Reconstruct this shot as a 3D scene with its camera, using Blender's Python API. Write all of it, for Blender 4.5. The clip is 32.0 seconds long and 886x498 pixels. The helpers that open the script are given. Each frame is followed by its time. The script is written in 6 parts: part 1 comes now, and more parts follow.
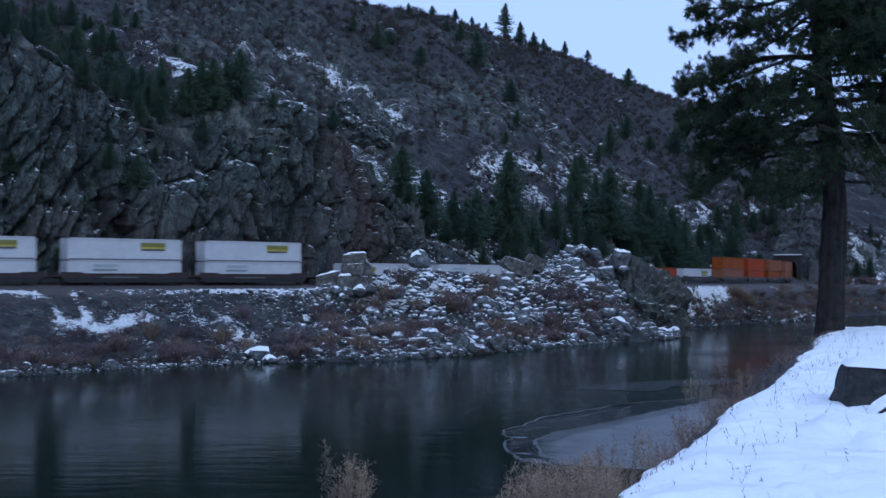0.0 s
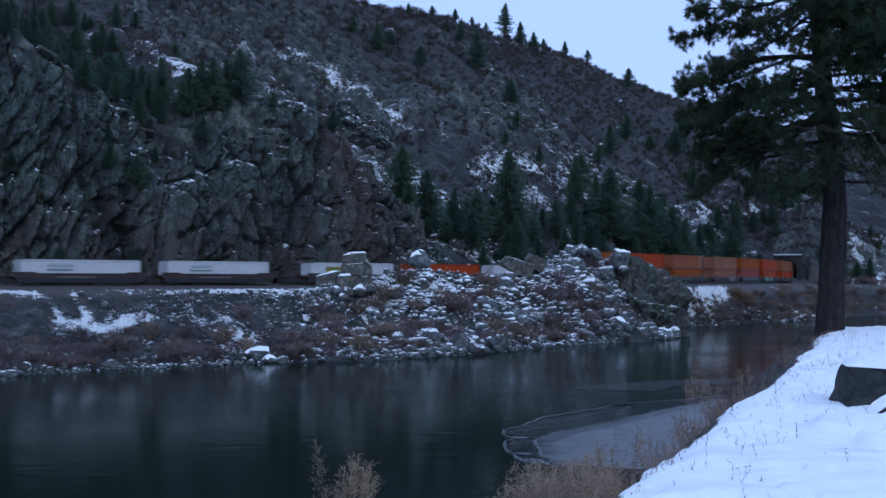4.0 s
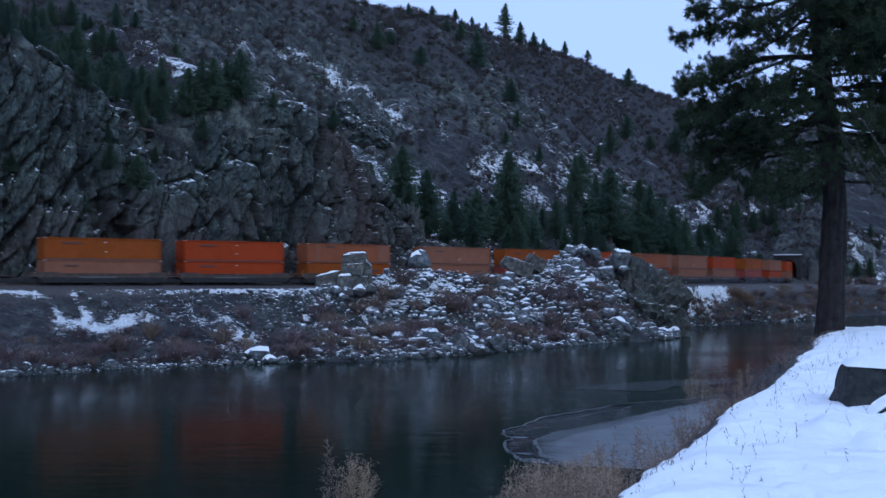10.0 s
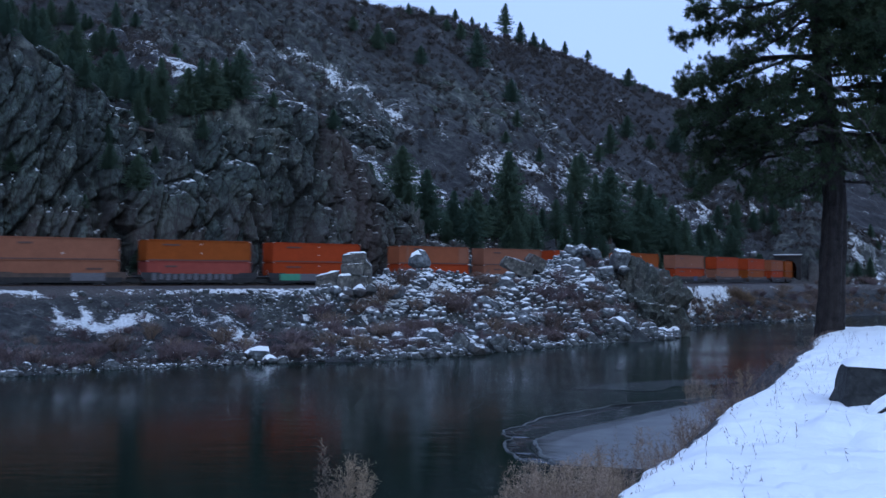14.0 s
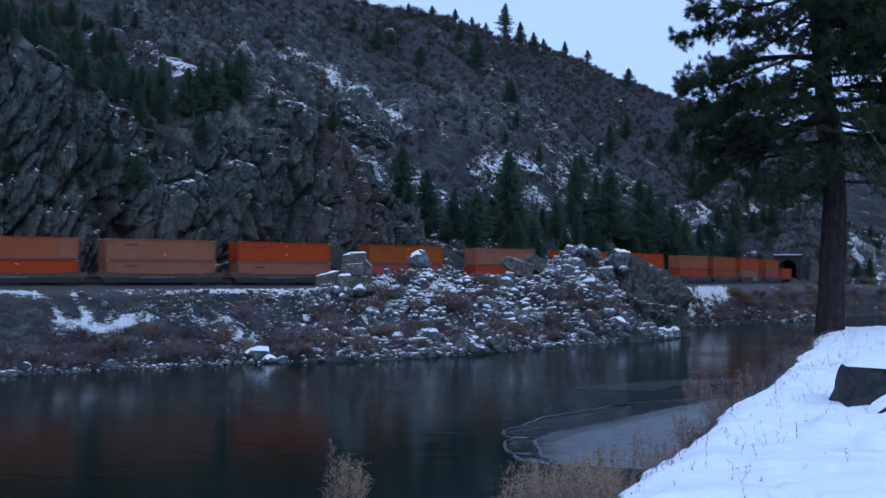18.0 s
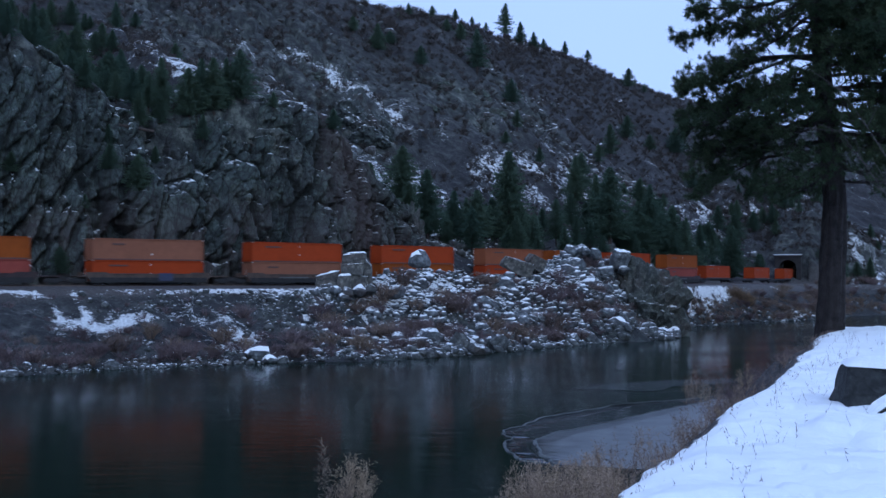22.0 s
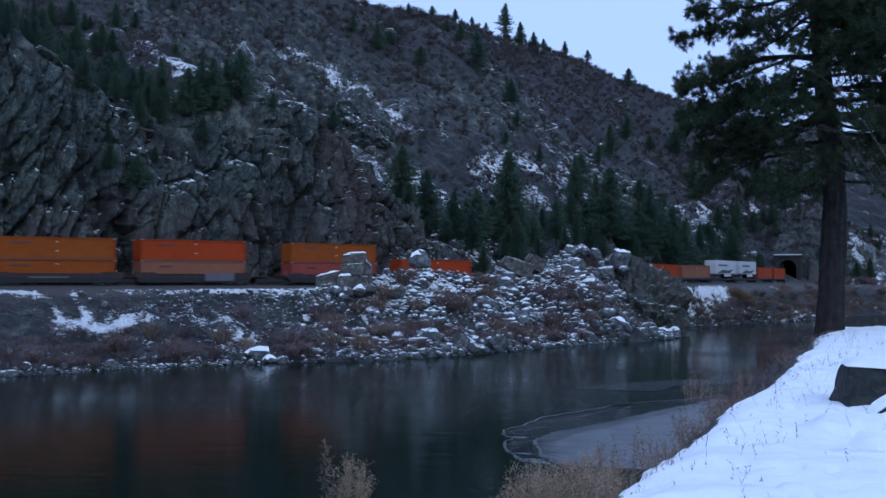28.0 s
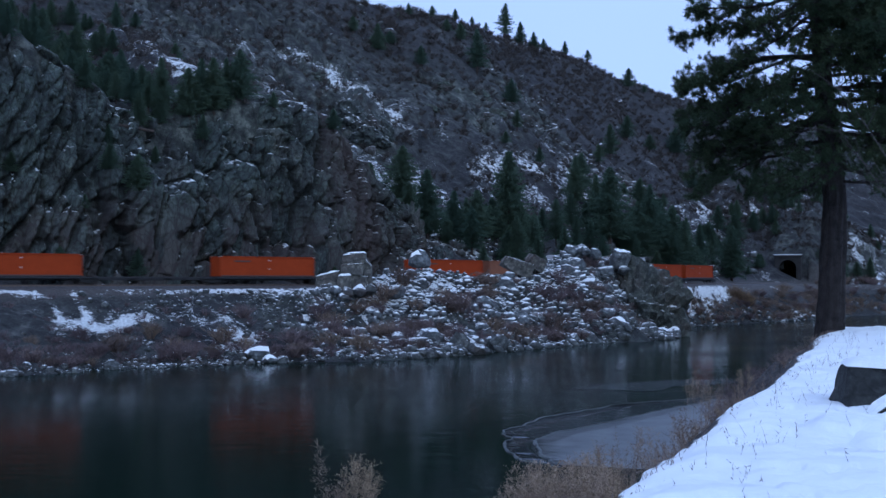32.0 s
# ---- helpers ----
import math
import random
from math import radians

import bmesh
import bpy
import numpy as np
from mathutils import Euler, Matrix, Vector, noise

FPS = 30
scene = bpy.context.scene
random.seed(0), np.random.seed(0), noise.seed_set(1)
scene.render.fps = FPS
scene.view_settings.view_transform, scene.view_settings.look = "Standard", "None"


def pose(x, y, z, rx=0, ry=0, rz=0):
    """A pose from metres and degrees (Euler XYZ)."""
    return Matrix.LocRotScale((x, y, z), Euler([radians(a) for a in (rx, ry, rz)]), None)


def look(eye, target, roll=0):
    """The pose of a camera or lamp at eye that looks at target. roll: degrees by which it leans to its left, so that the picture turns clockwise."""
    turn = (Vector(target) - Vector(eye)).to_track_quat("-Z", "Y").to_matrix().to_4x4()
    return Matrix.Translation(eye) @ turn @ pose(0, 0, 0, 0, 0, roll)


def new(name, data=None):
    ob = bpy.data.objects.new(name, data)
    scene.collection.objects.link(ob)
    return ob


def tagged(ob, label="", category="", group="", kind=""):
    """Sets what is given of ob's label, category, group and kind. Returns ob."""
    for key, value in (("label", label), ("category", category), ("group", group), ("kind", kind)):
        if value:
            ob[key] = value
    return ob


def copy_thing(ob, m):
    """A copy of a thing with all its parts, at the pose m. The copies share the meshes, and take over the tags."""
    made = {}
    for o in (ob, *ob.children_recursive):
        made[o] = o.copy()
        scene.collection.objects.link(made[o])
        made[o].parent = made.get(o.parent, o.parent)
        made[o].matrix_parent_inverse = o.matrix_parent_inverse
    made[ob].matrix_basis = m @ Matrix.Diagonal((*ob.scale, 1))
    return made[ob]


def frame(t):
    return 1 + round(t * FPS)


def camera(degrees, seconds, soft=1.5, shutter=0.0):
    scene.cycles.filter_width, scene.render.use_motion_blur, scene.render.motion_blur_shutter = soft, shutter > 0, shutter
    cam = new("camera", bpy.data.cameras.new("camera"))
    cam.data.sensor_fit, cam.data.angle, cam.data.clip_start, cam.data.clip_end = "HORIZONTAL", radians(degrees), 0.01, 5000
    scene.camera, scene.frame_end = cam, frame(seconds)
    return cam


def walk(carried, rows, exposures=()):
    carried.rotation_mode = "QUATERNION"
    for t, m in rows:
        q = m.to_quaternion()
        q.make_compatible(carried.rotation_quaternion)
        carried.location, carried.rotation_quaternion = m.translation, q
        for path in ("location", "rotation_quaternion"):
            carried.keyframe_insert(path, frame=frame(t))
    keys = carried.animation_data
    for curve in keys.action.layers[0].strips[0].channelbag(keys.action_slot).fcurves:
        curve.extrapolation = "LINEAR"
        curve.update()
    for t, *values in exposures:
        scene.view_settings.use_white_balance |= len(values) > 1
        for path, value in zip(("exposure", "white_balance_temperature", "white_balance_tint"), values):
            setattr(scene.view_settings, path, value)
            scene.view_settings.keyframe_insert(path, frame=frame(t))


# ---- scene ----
cam = camera(40.93, 32.0, soft=1.5, shutter=0.9)
EYE = Vector((0.0, 0.0, 9.0))
CAM_POSE = pose(EYE.x, EYE.y, EYE.z, 90 + 1.549, 0, 0)
walk(cam, [(0.0, CAM_POSE), (32.0, CAM_POSE)], exposures=[(0.0, 0.56, 5120, 2), (32.0, 0.56, 5120, 2)])

# ---------------------------------------------------------------- light
SUN_EL, SUN_AZ = radians(16), radians(215)
world = bpy.data.worlds.new("dusk_sky")
scene.world = world
world.use_nodes = True
wn, wl = world.node_tree.nodes, world.node_tree.links
wn.clear()
sky = wn.new("ShaderNodeTexSky")
sky.sky_type = "NISHITA"
sky.sun_disc = False
sky.sun_elevation, sky.sun_rotation = SUN_EL, SUN_AZ
sky.air_density, sky.dust_density, sky.ozone_density = 1.0, 3.0, 2.0
cloud = wn.new("ShaderNodeMixRGB")
cloud.inputs[0].default_value = 0.85
cloud.inputs[2].default_value = (4.1, 4.56, 7.1, 1)
bg = wn.new("ShaderNodeBackground")
bg.inputs["Strength"].default_value = 0.105
wo = wn.new("ShaderNodeOutputWorld")
wl.new(sky.outputs[0], cloud.inputs[1])
wl.new(cloud.outputs[0], bg.inputs[0])
wl.new(bg.outputs[0], wo.inputs[0])
sun = new("sun", bpy.data.lights.new("sun", "SUN"))
sun.data.energy, sun.data.angle, sun.data.color = 0.5, radians(40), (1.0, 0.97, 0.93)
sun.matrix_world = look((0, 0, 200), (200 * math.sin(-SUN_AZ) * -1, -200 * math.cos(SUN_AZ), 200 - 200 * math.tan(SUN_EL) - 60))

# ---------------------------------------------------------------- noise in numpy


def _hash(ix, iy, iz, seed):
    h = (ix * 374761393 + iy * 668265263 + iz * 2147483647 + seed * 974711) & 0xFFFFFFFF
    h = ((h ^ (h >> 13)) * 1274126177) & 0xFFFFFFFF
    h = ((h ^ (h >> 16)) * 2246822519) & 0xFFFFFFFF
    return ((h ^ (h >> 15)) & 0xFFFFFF) / float(0xFFFFFF)


def vnoise(x, y, z=0.0, seed=0):
    x, y, z = np.broadcast_arrays(np.asarray(x, float), np.asarray(y, float), np.asarray(z, float))
    ix, iy, iz = (np.floor(a).astype(np.int64) for a in (x, y, z))
    fx, fy, fz = x - ix, y - iy, z - iz
    fx, fy, fz = (f * f * (3 - 2 * f) for f in (fx, fy, fz))
    out = 0.0
    for a in (0, 1):
        wx = fx if a else 1 - fx
        for b in (0, 1):
            wy = fy if b else 1 - fy
            for c in (0, 1):
                out = out + wx * wy * (fz if c else 1 - fz) * _hash(ix + a, iy + b, iz + c, seed)
    return out


def fbm(x, y, z=0.0, octaves=4, seed=0):
    """Roughly -1 to 1."""
    out, amp, tot = 0.0, 1.0, 0.0
    for k in range(octaves):
        out = out + amp * (vnoise(x * 2 ** k, y * 2 ** k, z * 2 ** k, seed + 17 * k) * 2 - 1)
        tot += amp
        amp *= 0.5
    return out / tot * 1.6


def cells(x, y, z=0.0, seed=0):
    """Voronoi: a random number of the nearest cell, the gap to the next one, and the cell's tilted face."""
    x, y, z = np.broadcast_arrays(np.asarray(x, float), np.asarray(y, float), np.asarray(z, float))
    ix, iy, iz = (np.floor(a).astype(np.int64) for a in (x, y, z))
    best, second, ident = np.full(x.shape, 9.0), np.full(x.shape, 9.0), np.zeros(x.shape)
    face = np.zeros(x.shape)
    deep = (-1, 0, 1) if np.ptp(z) > 0 else (0,)
    for a in (-1, 0, 1):
        for b in (-1, 0, 1):
            for c in deep:
                jx, jy, jz = ix + a, iy + b, iz + c
                ox, oy = jx + _hash(jx, jy, jz, seed) - x, jy + _hash(jx, jy, jz, seed + 1) - y
                d = np.sqrt(ox ** 2 + oy ** 2
                            + (0 if len(deep) == 1 else (jz + _hash(jx, jy, jz, seed + 2) - z) ** 2))
                near = d < best
                second = np.where(near, best, np.minimum(second, d))
                ident = np.where(near, _hash(jx, jy, jz, seed + 3), ident)
                tilt = ox * (_hash(jx, jy, jz, seed + 4) - 0.5) + oy * (_hash(jx, jy, jz, seed + 5) - 0.5)
                face = np.where(near, tilt, face)
                best = np.where(near, d, best)
    return ident, second - best, face


def smooth(a, b, x):
    t = np.clip((x - a) / (b - a), 0, 1)
    return t * t * (3 - 2 * t)


# ---------------------------------------------------------------- the plan
SPEED = 16.884
RAIL = 8.55                      # top of the rails above the river
S_GRID = np.arange(-700, 900.0, 1.0)
_sc = np.clip(S_GRID, -40, 270)
_th = 0.596 + 0.0023826 * _sc - 1.013e-6 * _sc ** 2
_i0 = 700
TX = np.concatenate([[0], np.cumsum(np.cos(_th[:-1]))])
TY = np.concatenate([[0], np.cumsum(np.sin(_th[:-1]))])
TX, TY = TX - TX[_i0] - 64.502, TY - TY[_i0] + 137.587


def track(s, d=0.0):
    """Point of the track at length s, d metres towards the river, and the heading."""
    x, y, th = np.interp(s, S_GRID, TX), np.interp(s, S_GRID, TY), np.interp(s, S_GRID, _th)
    return x + d * np.sin(th), y - d * np.cos(th), th


PORTAL_S = 261.0


def rails(s):
    """The middle of the rails, a little nearer the hill than the bench's line."""
    return track(s, -1.3)


# the foot of the hill: along the track to the tunnel, then along the river
_foot_s = np.concatenate([np.arange(-690, -60, 10.0), np.arange(-60, 246, 2.0)])
FX, FY, _ = track(_foot_s)
FX = np.concatenate([FX, [104, 118, 138, 170, 230, 330, 500, 900, 2500]])
FY = np.concatenate([FY, [329, 333, 341, 354, 376, 405, 445, 540, 900]])
FS = np.concatenate([[0], np.cumsum(np.hypot(np.diff(FX), np.diff(FY)))]) - 690.0


def foot(X, Y):
    """Length along the foot line and distance from it (positive towards the river)."""
    X, Y = np.ravel(np.asarray(X, float)), np.ravel(np.asarray(Y, float))
    S, D = np.empty(len(X)), np.empty(len(X))
    ax, ay, bx, by = FX[:-1], FY[:-1], FX[1:] - FX[:-1], FY[1:] - FY[:-1]
    L2 = bx * bx + by * by
    for i in range(0, len(X), 6000):
        x, y = X[i:i + 6000, None], Y[i:i + 6000, None]
        t = np.clip(((x - ax) * bx + (y - ay) * by) / L2, 0, 1)
        dx, dy = x - ax - t * bx, y - ay - t * by
        dd = dx * dx + dy * dy
        k = np.argmin(dd, axis=1)
        r = np.arange(len(k))
        S[i:i + 6000] = FS[k] + t[r, k] * np.sqrt(L2[k])
        D[i:i + 6000] = np.sqrt(dd[r, k]) * np.sign(by[k] * dx[r, k] - bx[k] * dy[r, k])
    return S, D


def ridge_gap(X, Y):
    """Distance from the ridge line, positive on the river's side."""
    rx = np.array([-900, -400, -150, -60, -15, 12, 44, 81, 128, 224, 400, 1200.0])
    ry = np.array([-40, 130, 235, 295, 330, 380, 425, 465, 520, 600, 680, 1000.0])
    best, side = np.full(len(X), 1e9), np.zeros(len(X))
    for k in range(len(rx) - 1):
        bx, by = rx[k + 1] - rx[k], ry[k + 1] - ry[k]
        t = np.clip(((X - rx[k]) * bx + (Y - ry[k]) * by) / (bx * bx + by * by), 0, 1)
        dx, dy = X - rx[k] - t * bx, Y - ry[k] - t * by
        d = np.hypot(dx, dy)
        near = d < best
        best = np.where(near, d, best)
        side = np.where(near, np.sign(by * dx - bx * dy), side)
    return best * side


def shore_width(s):
    return np.interp(s, [-300, 4, 13, 31, 40, 53, 64, 78, 92, 106, 117, 121, 128, 150, 161, 179, 199, 212, 300, 600],
                     [32, 34, 32, 32.3, 36, 35.6, 33.6, 30, 29, 26.5, 22.4, 13, 9.5, 8.8, 9.0, 11, 15.5, 19, 17, 16])


def spur_top(s):
    return np.interp(s, [-300, -60, 0, 14, 20, 25, 30, 34, 40, 46, 50, 55, 60, 68, 71, 73.5, 76, 80, 83, 86, 89, 91],
                     [45, 46, 45, 43.5, 42.3, 40.5, 37.2, 33.4, 32.6, 33.2, 34.5, 36.6, 37.8, 37.6, 37, 35.5, 33, 29, 25, 21, 15, 6])


def pile_crest(s):
    return np.interp(s, [38, 46, 50, 55, 61, 67, 73, 79, 84, 88, 93, 99, 107, 112, 116, 119, 121, 122, 123],
                     [3, 7.6, 8.6, 9.0, 10.4, 10.8, 10.3, 9.4, 9.5, 10.4, 11.8, 13.2, 12.9, 12.2, 11.0, 8.5, 5.0, 1.0, -4])


SNOW_SPOTS = [(-55, 220, 8, -0.2), (19.8, 265.6, 6, 0.15), (29.5, 274, 7, 0.16), (38.9, 295.9, 6, 0.12), (-6.5, 241, 6, 0.2), (-8.5, 233, 4, 0.16), (64, 426, 5, 0.1), (88, 400, 7, 0.16), (12.3, 269.4, 3, 0.2), (4, 318.9, 5, 0.1), (79.8, 359.5, 6, 0.18), (122.7, 345, 9, 0.28)]
ROCK_FACES = [(5.1, 298, 13), (22, 324, 12), (-28.5, 266.5, 11), (-41, 283, 11), (14, 338, 10), (-59, 254, 9)]
# snow lying in gullies and along ledges: width, amount, line
SNOW_STREAKS = [
    (2.6, 0.14, [(-45.5, 276.0), (-40.1, 275.4), (-32.6, 279.0), (-26, 280.2)]), (2.8, 0.26, [(-45.5, 276.0), (-40.1, 275.4), (-32.6, 279.0), (-24.7, 280.4), (-19.1, 278.1), (-11.6, 271.8)]),
    (1.8, 0.24, [(-47.8, 206.6), (-42.9, 204.3)]), (3.5, 0.34, [(-14.9, 241.8), (-10.7, 238.7), (-7.1, 231.3)]), (3.5, 0.34, [(-5.2, 247.1), (-5.4, 229.3)]),
    (0.7, 0.5, [(-52.2, 140.1), (-48.8, 141.7), (-46.4, 140.5), (-43.4, 135.4)]), (0.7, 0.5, [(-44.6, 143.3), (-42.2, 140.1), (-40.0, 135.0)]),
    (1.7, 0.36, [(-42.2, 134.2), (-39.0, 133.8), (-36.8, 139.8)]), (2.6, 0.44, [(-36.8, 139.8), (-34.2, 141.4), (-31.8, 142.6), (-30.3, 145.0), (-27.2, 143.4), (-24.1, 141.4)]),
    (1.6, 0.26, [(55.4, 268.5), (54.4, 245.4)]), (1.8, 0.3, [(66.9, 277.7), (55.1, 245.8)]), (2.4, 0.26, [(49.5, 239.8), (62.9, 261.3)]),
    (2.5, 0.22, [(17.8, 387.5), (30.3, 405.9), (33.8, 401.3)]), (2.0, 0.28, [(17.5, 380.5), (34.4, 409.2), (54.1, 425.3), (63.1, 418.0), (67.8, 410.2)]),
    (1.3, 0.3, [(-20.5, 155.5), (-15.5, 156.5)]), (3.0, 0.15, [(8.4, 268.2), (30.0, 291.0), (46.7, 319.8)]), (3.0, 0.15, [(42.4, 290.8), (72.5, 348.8), (91.2, 370.7)]),
]


def near_gap(X, Y, S, D):
    """Distance from the crest of the near bank, positive towards the river."""
    e1 = -(X - 1.75) * 0.931 + (Y - 8.75) * 0.364 - 0.1 - 0.12 * smooth(17, 30, Y)
    e1 = e1 + 0.1 * np.sin(Y * 0.33) + 0.25 * fbm(X * 0.12, Y * 0.12, seed=5) + 0.1 * fbm(X * 0.7, Y * 0.7, seed=6)
    e2 = -(X + 10) * 0.48 + (Y + 15) * 0.88
    return np.maximum(np.minimum(e1, e2), shore_width(S) + 51 - D)


def terrain(X, Y):
    """Height, and the cover: snow, rock, near snow, gravel."""
    shape = np.shape(X)
    X, Y = np.ravel(np.asarray(X, float)), np.ravel(np.asarray(Y, float))
    S, D = foot(X, Y)
    u = -D
    W = shore_width(S)
    big = fbm(X * 0.02, Y * 0.02, seed=1)
    mid = fbm(X * 0.09, Y * 0.09, seed=2)
    fine = fbm(X * 0.45, Y * 0.45, seed=3, octaves=3)
    # river side of the far bank
    t = np.clip((D - 4.4) / (W - 4.4), 0, 1)
    bank = 8.05 * (1 - t) ** np.where(W > 22, 1.25, 0.9) - np.clip(D - W, 0, 12) * 0.3
    rough = smooth(5.5, 9, D)
    bank = bank + rough * (0.6 * mid + 0.38 * fine) * smooth(0, 0.1, t)
    crest = pile_crest(S) + 0.5 * mid
    pile = crest - (0.66 + 0.6 * smooth(95, 103, S)) * np.clip(D - 13, 0, 99) - 1.25 * np.clip(13 - D, 0, 99) + 0.35 * fine
    bank = np.where((D > 4.5) & (S > 38) & (S < 124), np.maximum(bank, pile), bank)
    bank = np.where((D > 8) & (S > 95) & (S < 130) & (X - 0.197 * Y > 0), np.minimum(bank, -1.5), bank)
    # hill
    w = ridge_gap(X, Y)
    r = np.clip((u - 5.5) / np.maximum(u - 5.5 + np.maximum(w, 0), 1), 0, 1)
    hill = 8.05 + 80 * (0.85 * r + 0.15 * r * r) + np.interp(X, [-160, -45, -15, 0, 12, 44, 81, 130, 230], [22, 0, -2.5, 0.5, 2, 2.5, -4, -6, -4]) * r
    hill = hill + smooth(8, 30, u) * (3.2 * big * smooth(0, 60, w) + 1.3 * mid + 0.3 * fine)
    hill = np.where(w < 0, hill - np.minimum(0.12 * -w, 40), hill)
    spur = spur_top(S) + 0.34 * (u - 17) + 1.6 * mid + 0.4 * fine
    ramp = 7.6 + (spur - 7.6) * smooth(8.5, 17, u)
    inspur = (S < 90) & (u > 5.5)
    hill = np.where(inspur, np.maximum(hill, np.minimum(ramp, hill + 40)), hill)
    # rock outcrops of the hillside
    px, py, _ = track(122.0, -78.0)
    crop = np.exp(-(((X - px) / 26) ** 2 + ((Y - py) / 30) ** 2))
    for cx, cy, cr in ROCK_FACES:
        crop = crop + np.exp(-((X - cx) ** 2 + (Y - cy) ** 2) / cr ** 2)
    crop = np.minimum(crop, 1.0)
    ident, gap, face = cells((X * 0.8 + Y * 0.3) * 0.16, Y * 0.11, seed=9)
    rock = np.clip(crop * 1.3 + 0.45 * smooth(0.25, 0.8, fbm(X * 0.035, Y * 0.035, seed=14)), 0, 1) * smooth(10, 25, u)
    hill = hill + rock * (2.6 * ident - 1.0 + 4.0 * face - 0.8 * (1 - smooth(0.02, 0.16, gap)))
    # the nose above the tunnel mouth
    gx, gy, gth = rails(PORTAL_S)
    a = (X - gx) * math.cos(gth) + (Y - gy) * math.sin(gth)
    b = (X - gx) * math.sin(gth) - (Y - gy) * math.cos(gth)
    nose = np.where(a > 2.5, 15.95 + 0.6 * np.clip(a - 2.5, 0, 30) - 0.95 * np.clip(np.abs(b) - 4.2, 0, 60) + (1.6 * mid + 0.5 * fine) * smooth(3.0, 8.0, a + np.clip(np.abs(b) - 4.2, 0, 9)), -9)
    far = np.where(D >= 0, bank, np.where(u < 5.5, 8.05, hill))
    far = np.where((nose > far) & (a < 60) & (b < 24), nose, far)
    # near bank
    e = near_gap(X, Y, S, D)
    along = (X - 1.75) * 0.364 + (Y - 8.75) * 0.931
    level = 7.4 - 4.6 * smooth(31.8, 41, along - 0.25 * np.clip(-e, 0, 12)) + 0.05 * mid + 0.018 * fine + 0.045 * fbm(X * 1.1, Y * 0.8, seed=7) - 0.11 * smooth(0.3, 0.75, fbm(X * 1.7, Y * 1.7, seed=8)) + 0.022 * fbm(X * 5, Y * 5, seed=12, octaves=2)
    level = level + np.minimum(0.8 * np.clip(-e - 38, 0, 200), 95) * (1 + 0.12 * big)
    level = level + 0.11 * smooth(19, 30, along) * smooth(2.5, -1.0, e)
    drop = np.where(e < 0, 0, np.where(e < 0.7, 0.68 * e * e, 0.333 + 0.95 * (e - 0.7)))
    near = np.maximum(level - drop + np.where(e > 0.6, 0.15 * fine, 0), -3)
    Z = np.maximum(np.maximum(far, near), -3.0)
    # cover
    sn = fbm(X * 0.05, Y * 0.05, seed=21)
    sf = fbm(X * 0.3, Y * 0.3, seed=22)
    snow = np.where(D < 0, 0.215 + 0.16 * sn + 0.26 * sf, 0.25 + 0.1 * sn + 0.3 * sf)
    low = np.exp(-((u - 42) / 26) ** 2) * smooth(85, 110, S)
    snow = snow + np.where(D < 0, 0.17 * low, 0)
    # the gully between the spur and the hill, and the open bank under the track
    gul = np.where(inspur, np.exp(-((hill - ramp) / 2.0) ** 2) * smooth(40, 60, u), 0)
    snow = snow + 0.07 * gul + np.where((S > 52) & (S < 112) & (D < 20), 0.36, 0) + np.where(S < 52, -0.1, 0) + np.where((D > 4.6) & (D < 6.6) & (S > 18) & (S < 60), 0.36 + 0.2 * sn, 0) + np.where((D > 4.6) & (D < 8.8 - 0.06 * (S - 138)) & (S > 136) & (S < 176), 0.66 - 0.5 * smooth(0.1, 0.55, fbm((S + 1.3 * D) * 0.55, (D - 0.4 * S) * 0.08, seed=24)), 0) + np.where((D > 13.0) & (D < 15) & (S > 186) & (S < 206), 0.3, 0)
    snow = np.where(np.abs(D) < 4.6, 0.0, snow)
    snow = snow - np.where(D < 0, 0.12 * smooth(60, 20, w), 0)
    snow = snow - np.where((D < 0) & (S < 106), 0.17, 0)
    for sx, sy, sr, amt in SNOW_SPOTS:
        q = ((X - sx) ** 2 + ((Y - sy) * 0.6) ** 2) / sr ** 2
        snow = snow + amt * np.exp(-q)
    for sw, amt, line in SNOW_STREAKS:
        best = np.full(len(X), 1e9)
        for (ax, ay), (bx, by) in zip(line[:-1], line[1:]):
            q = np.clip(((X - ax) * (bx - ax) + (Y - ay) * (by - ay)) / ((bx - ax) ** 2 + (by - ay) ** 2), 0, 1)
            best = np.minimum(best, (X - ax - q * (bx - ax)) ** 2 + 0.22 * (Y - ay - q * (by - ay)) ** 2)
        snow = snow + amt * np.exp(-best / sw ** 2)
    isnear = (near > far)
    nsnow = np.where(isnear & (along < 42), smooth(0.75, 0.15, e + 0.25 * fine), 0.0)
    snow = np.where(isnear, np.where(along < 42, nsnow, 0.32 + 0.2 * sf), snow)
    rockm = np.where(D < 0, np.clip(rock + np.where(inspur & (u < 26), 1, 0), 0, 1), np.where((S > 40) & (S < 150), 0.8, 0.25))
    rockm = np.where((nose >= far) & (a > 0), 0.75, rockm)
    rockm = np.where(isnear, 0, rockm)
    gravel = np.where(isnear, 0.85, smooth(8.5, 5.5, np.abs(D)))
    cover = np.stack([np.clip(snow, 0, 1), rockm, nsnow, gravel], axis=1)
    return Z.reshape(shape), cover


def gz(x, y):
    return float(terrain(np.array([x]), np.array([y]))[0][0])


# ---------------------------------------------------------------- materials


def mat(name):
    m = bpy.data.materials.new(name)
    m.use_nodes = True
    n, l = m.node_tree.nodes, m.node_tree.links
    return m, n, l, n["Principled BSDF"]


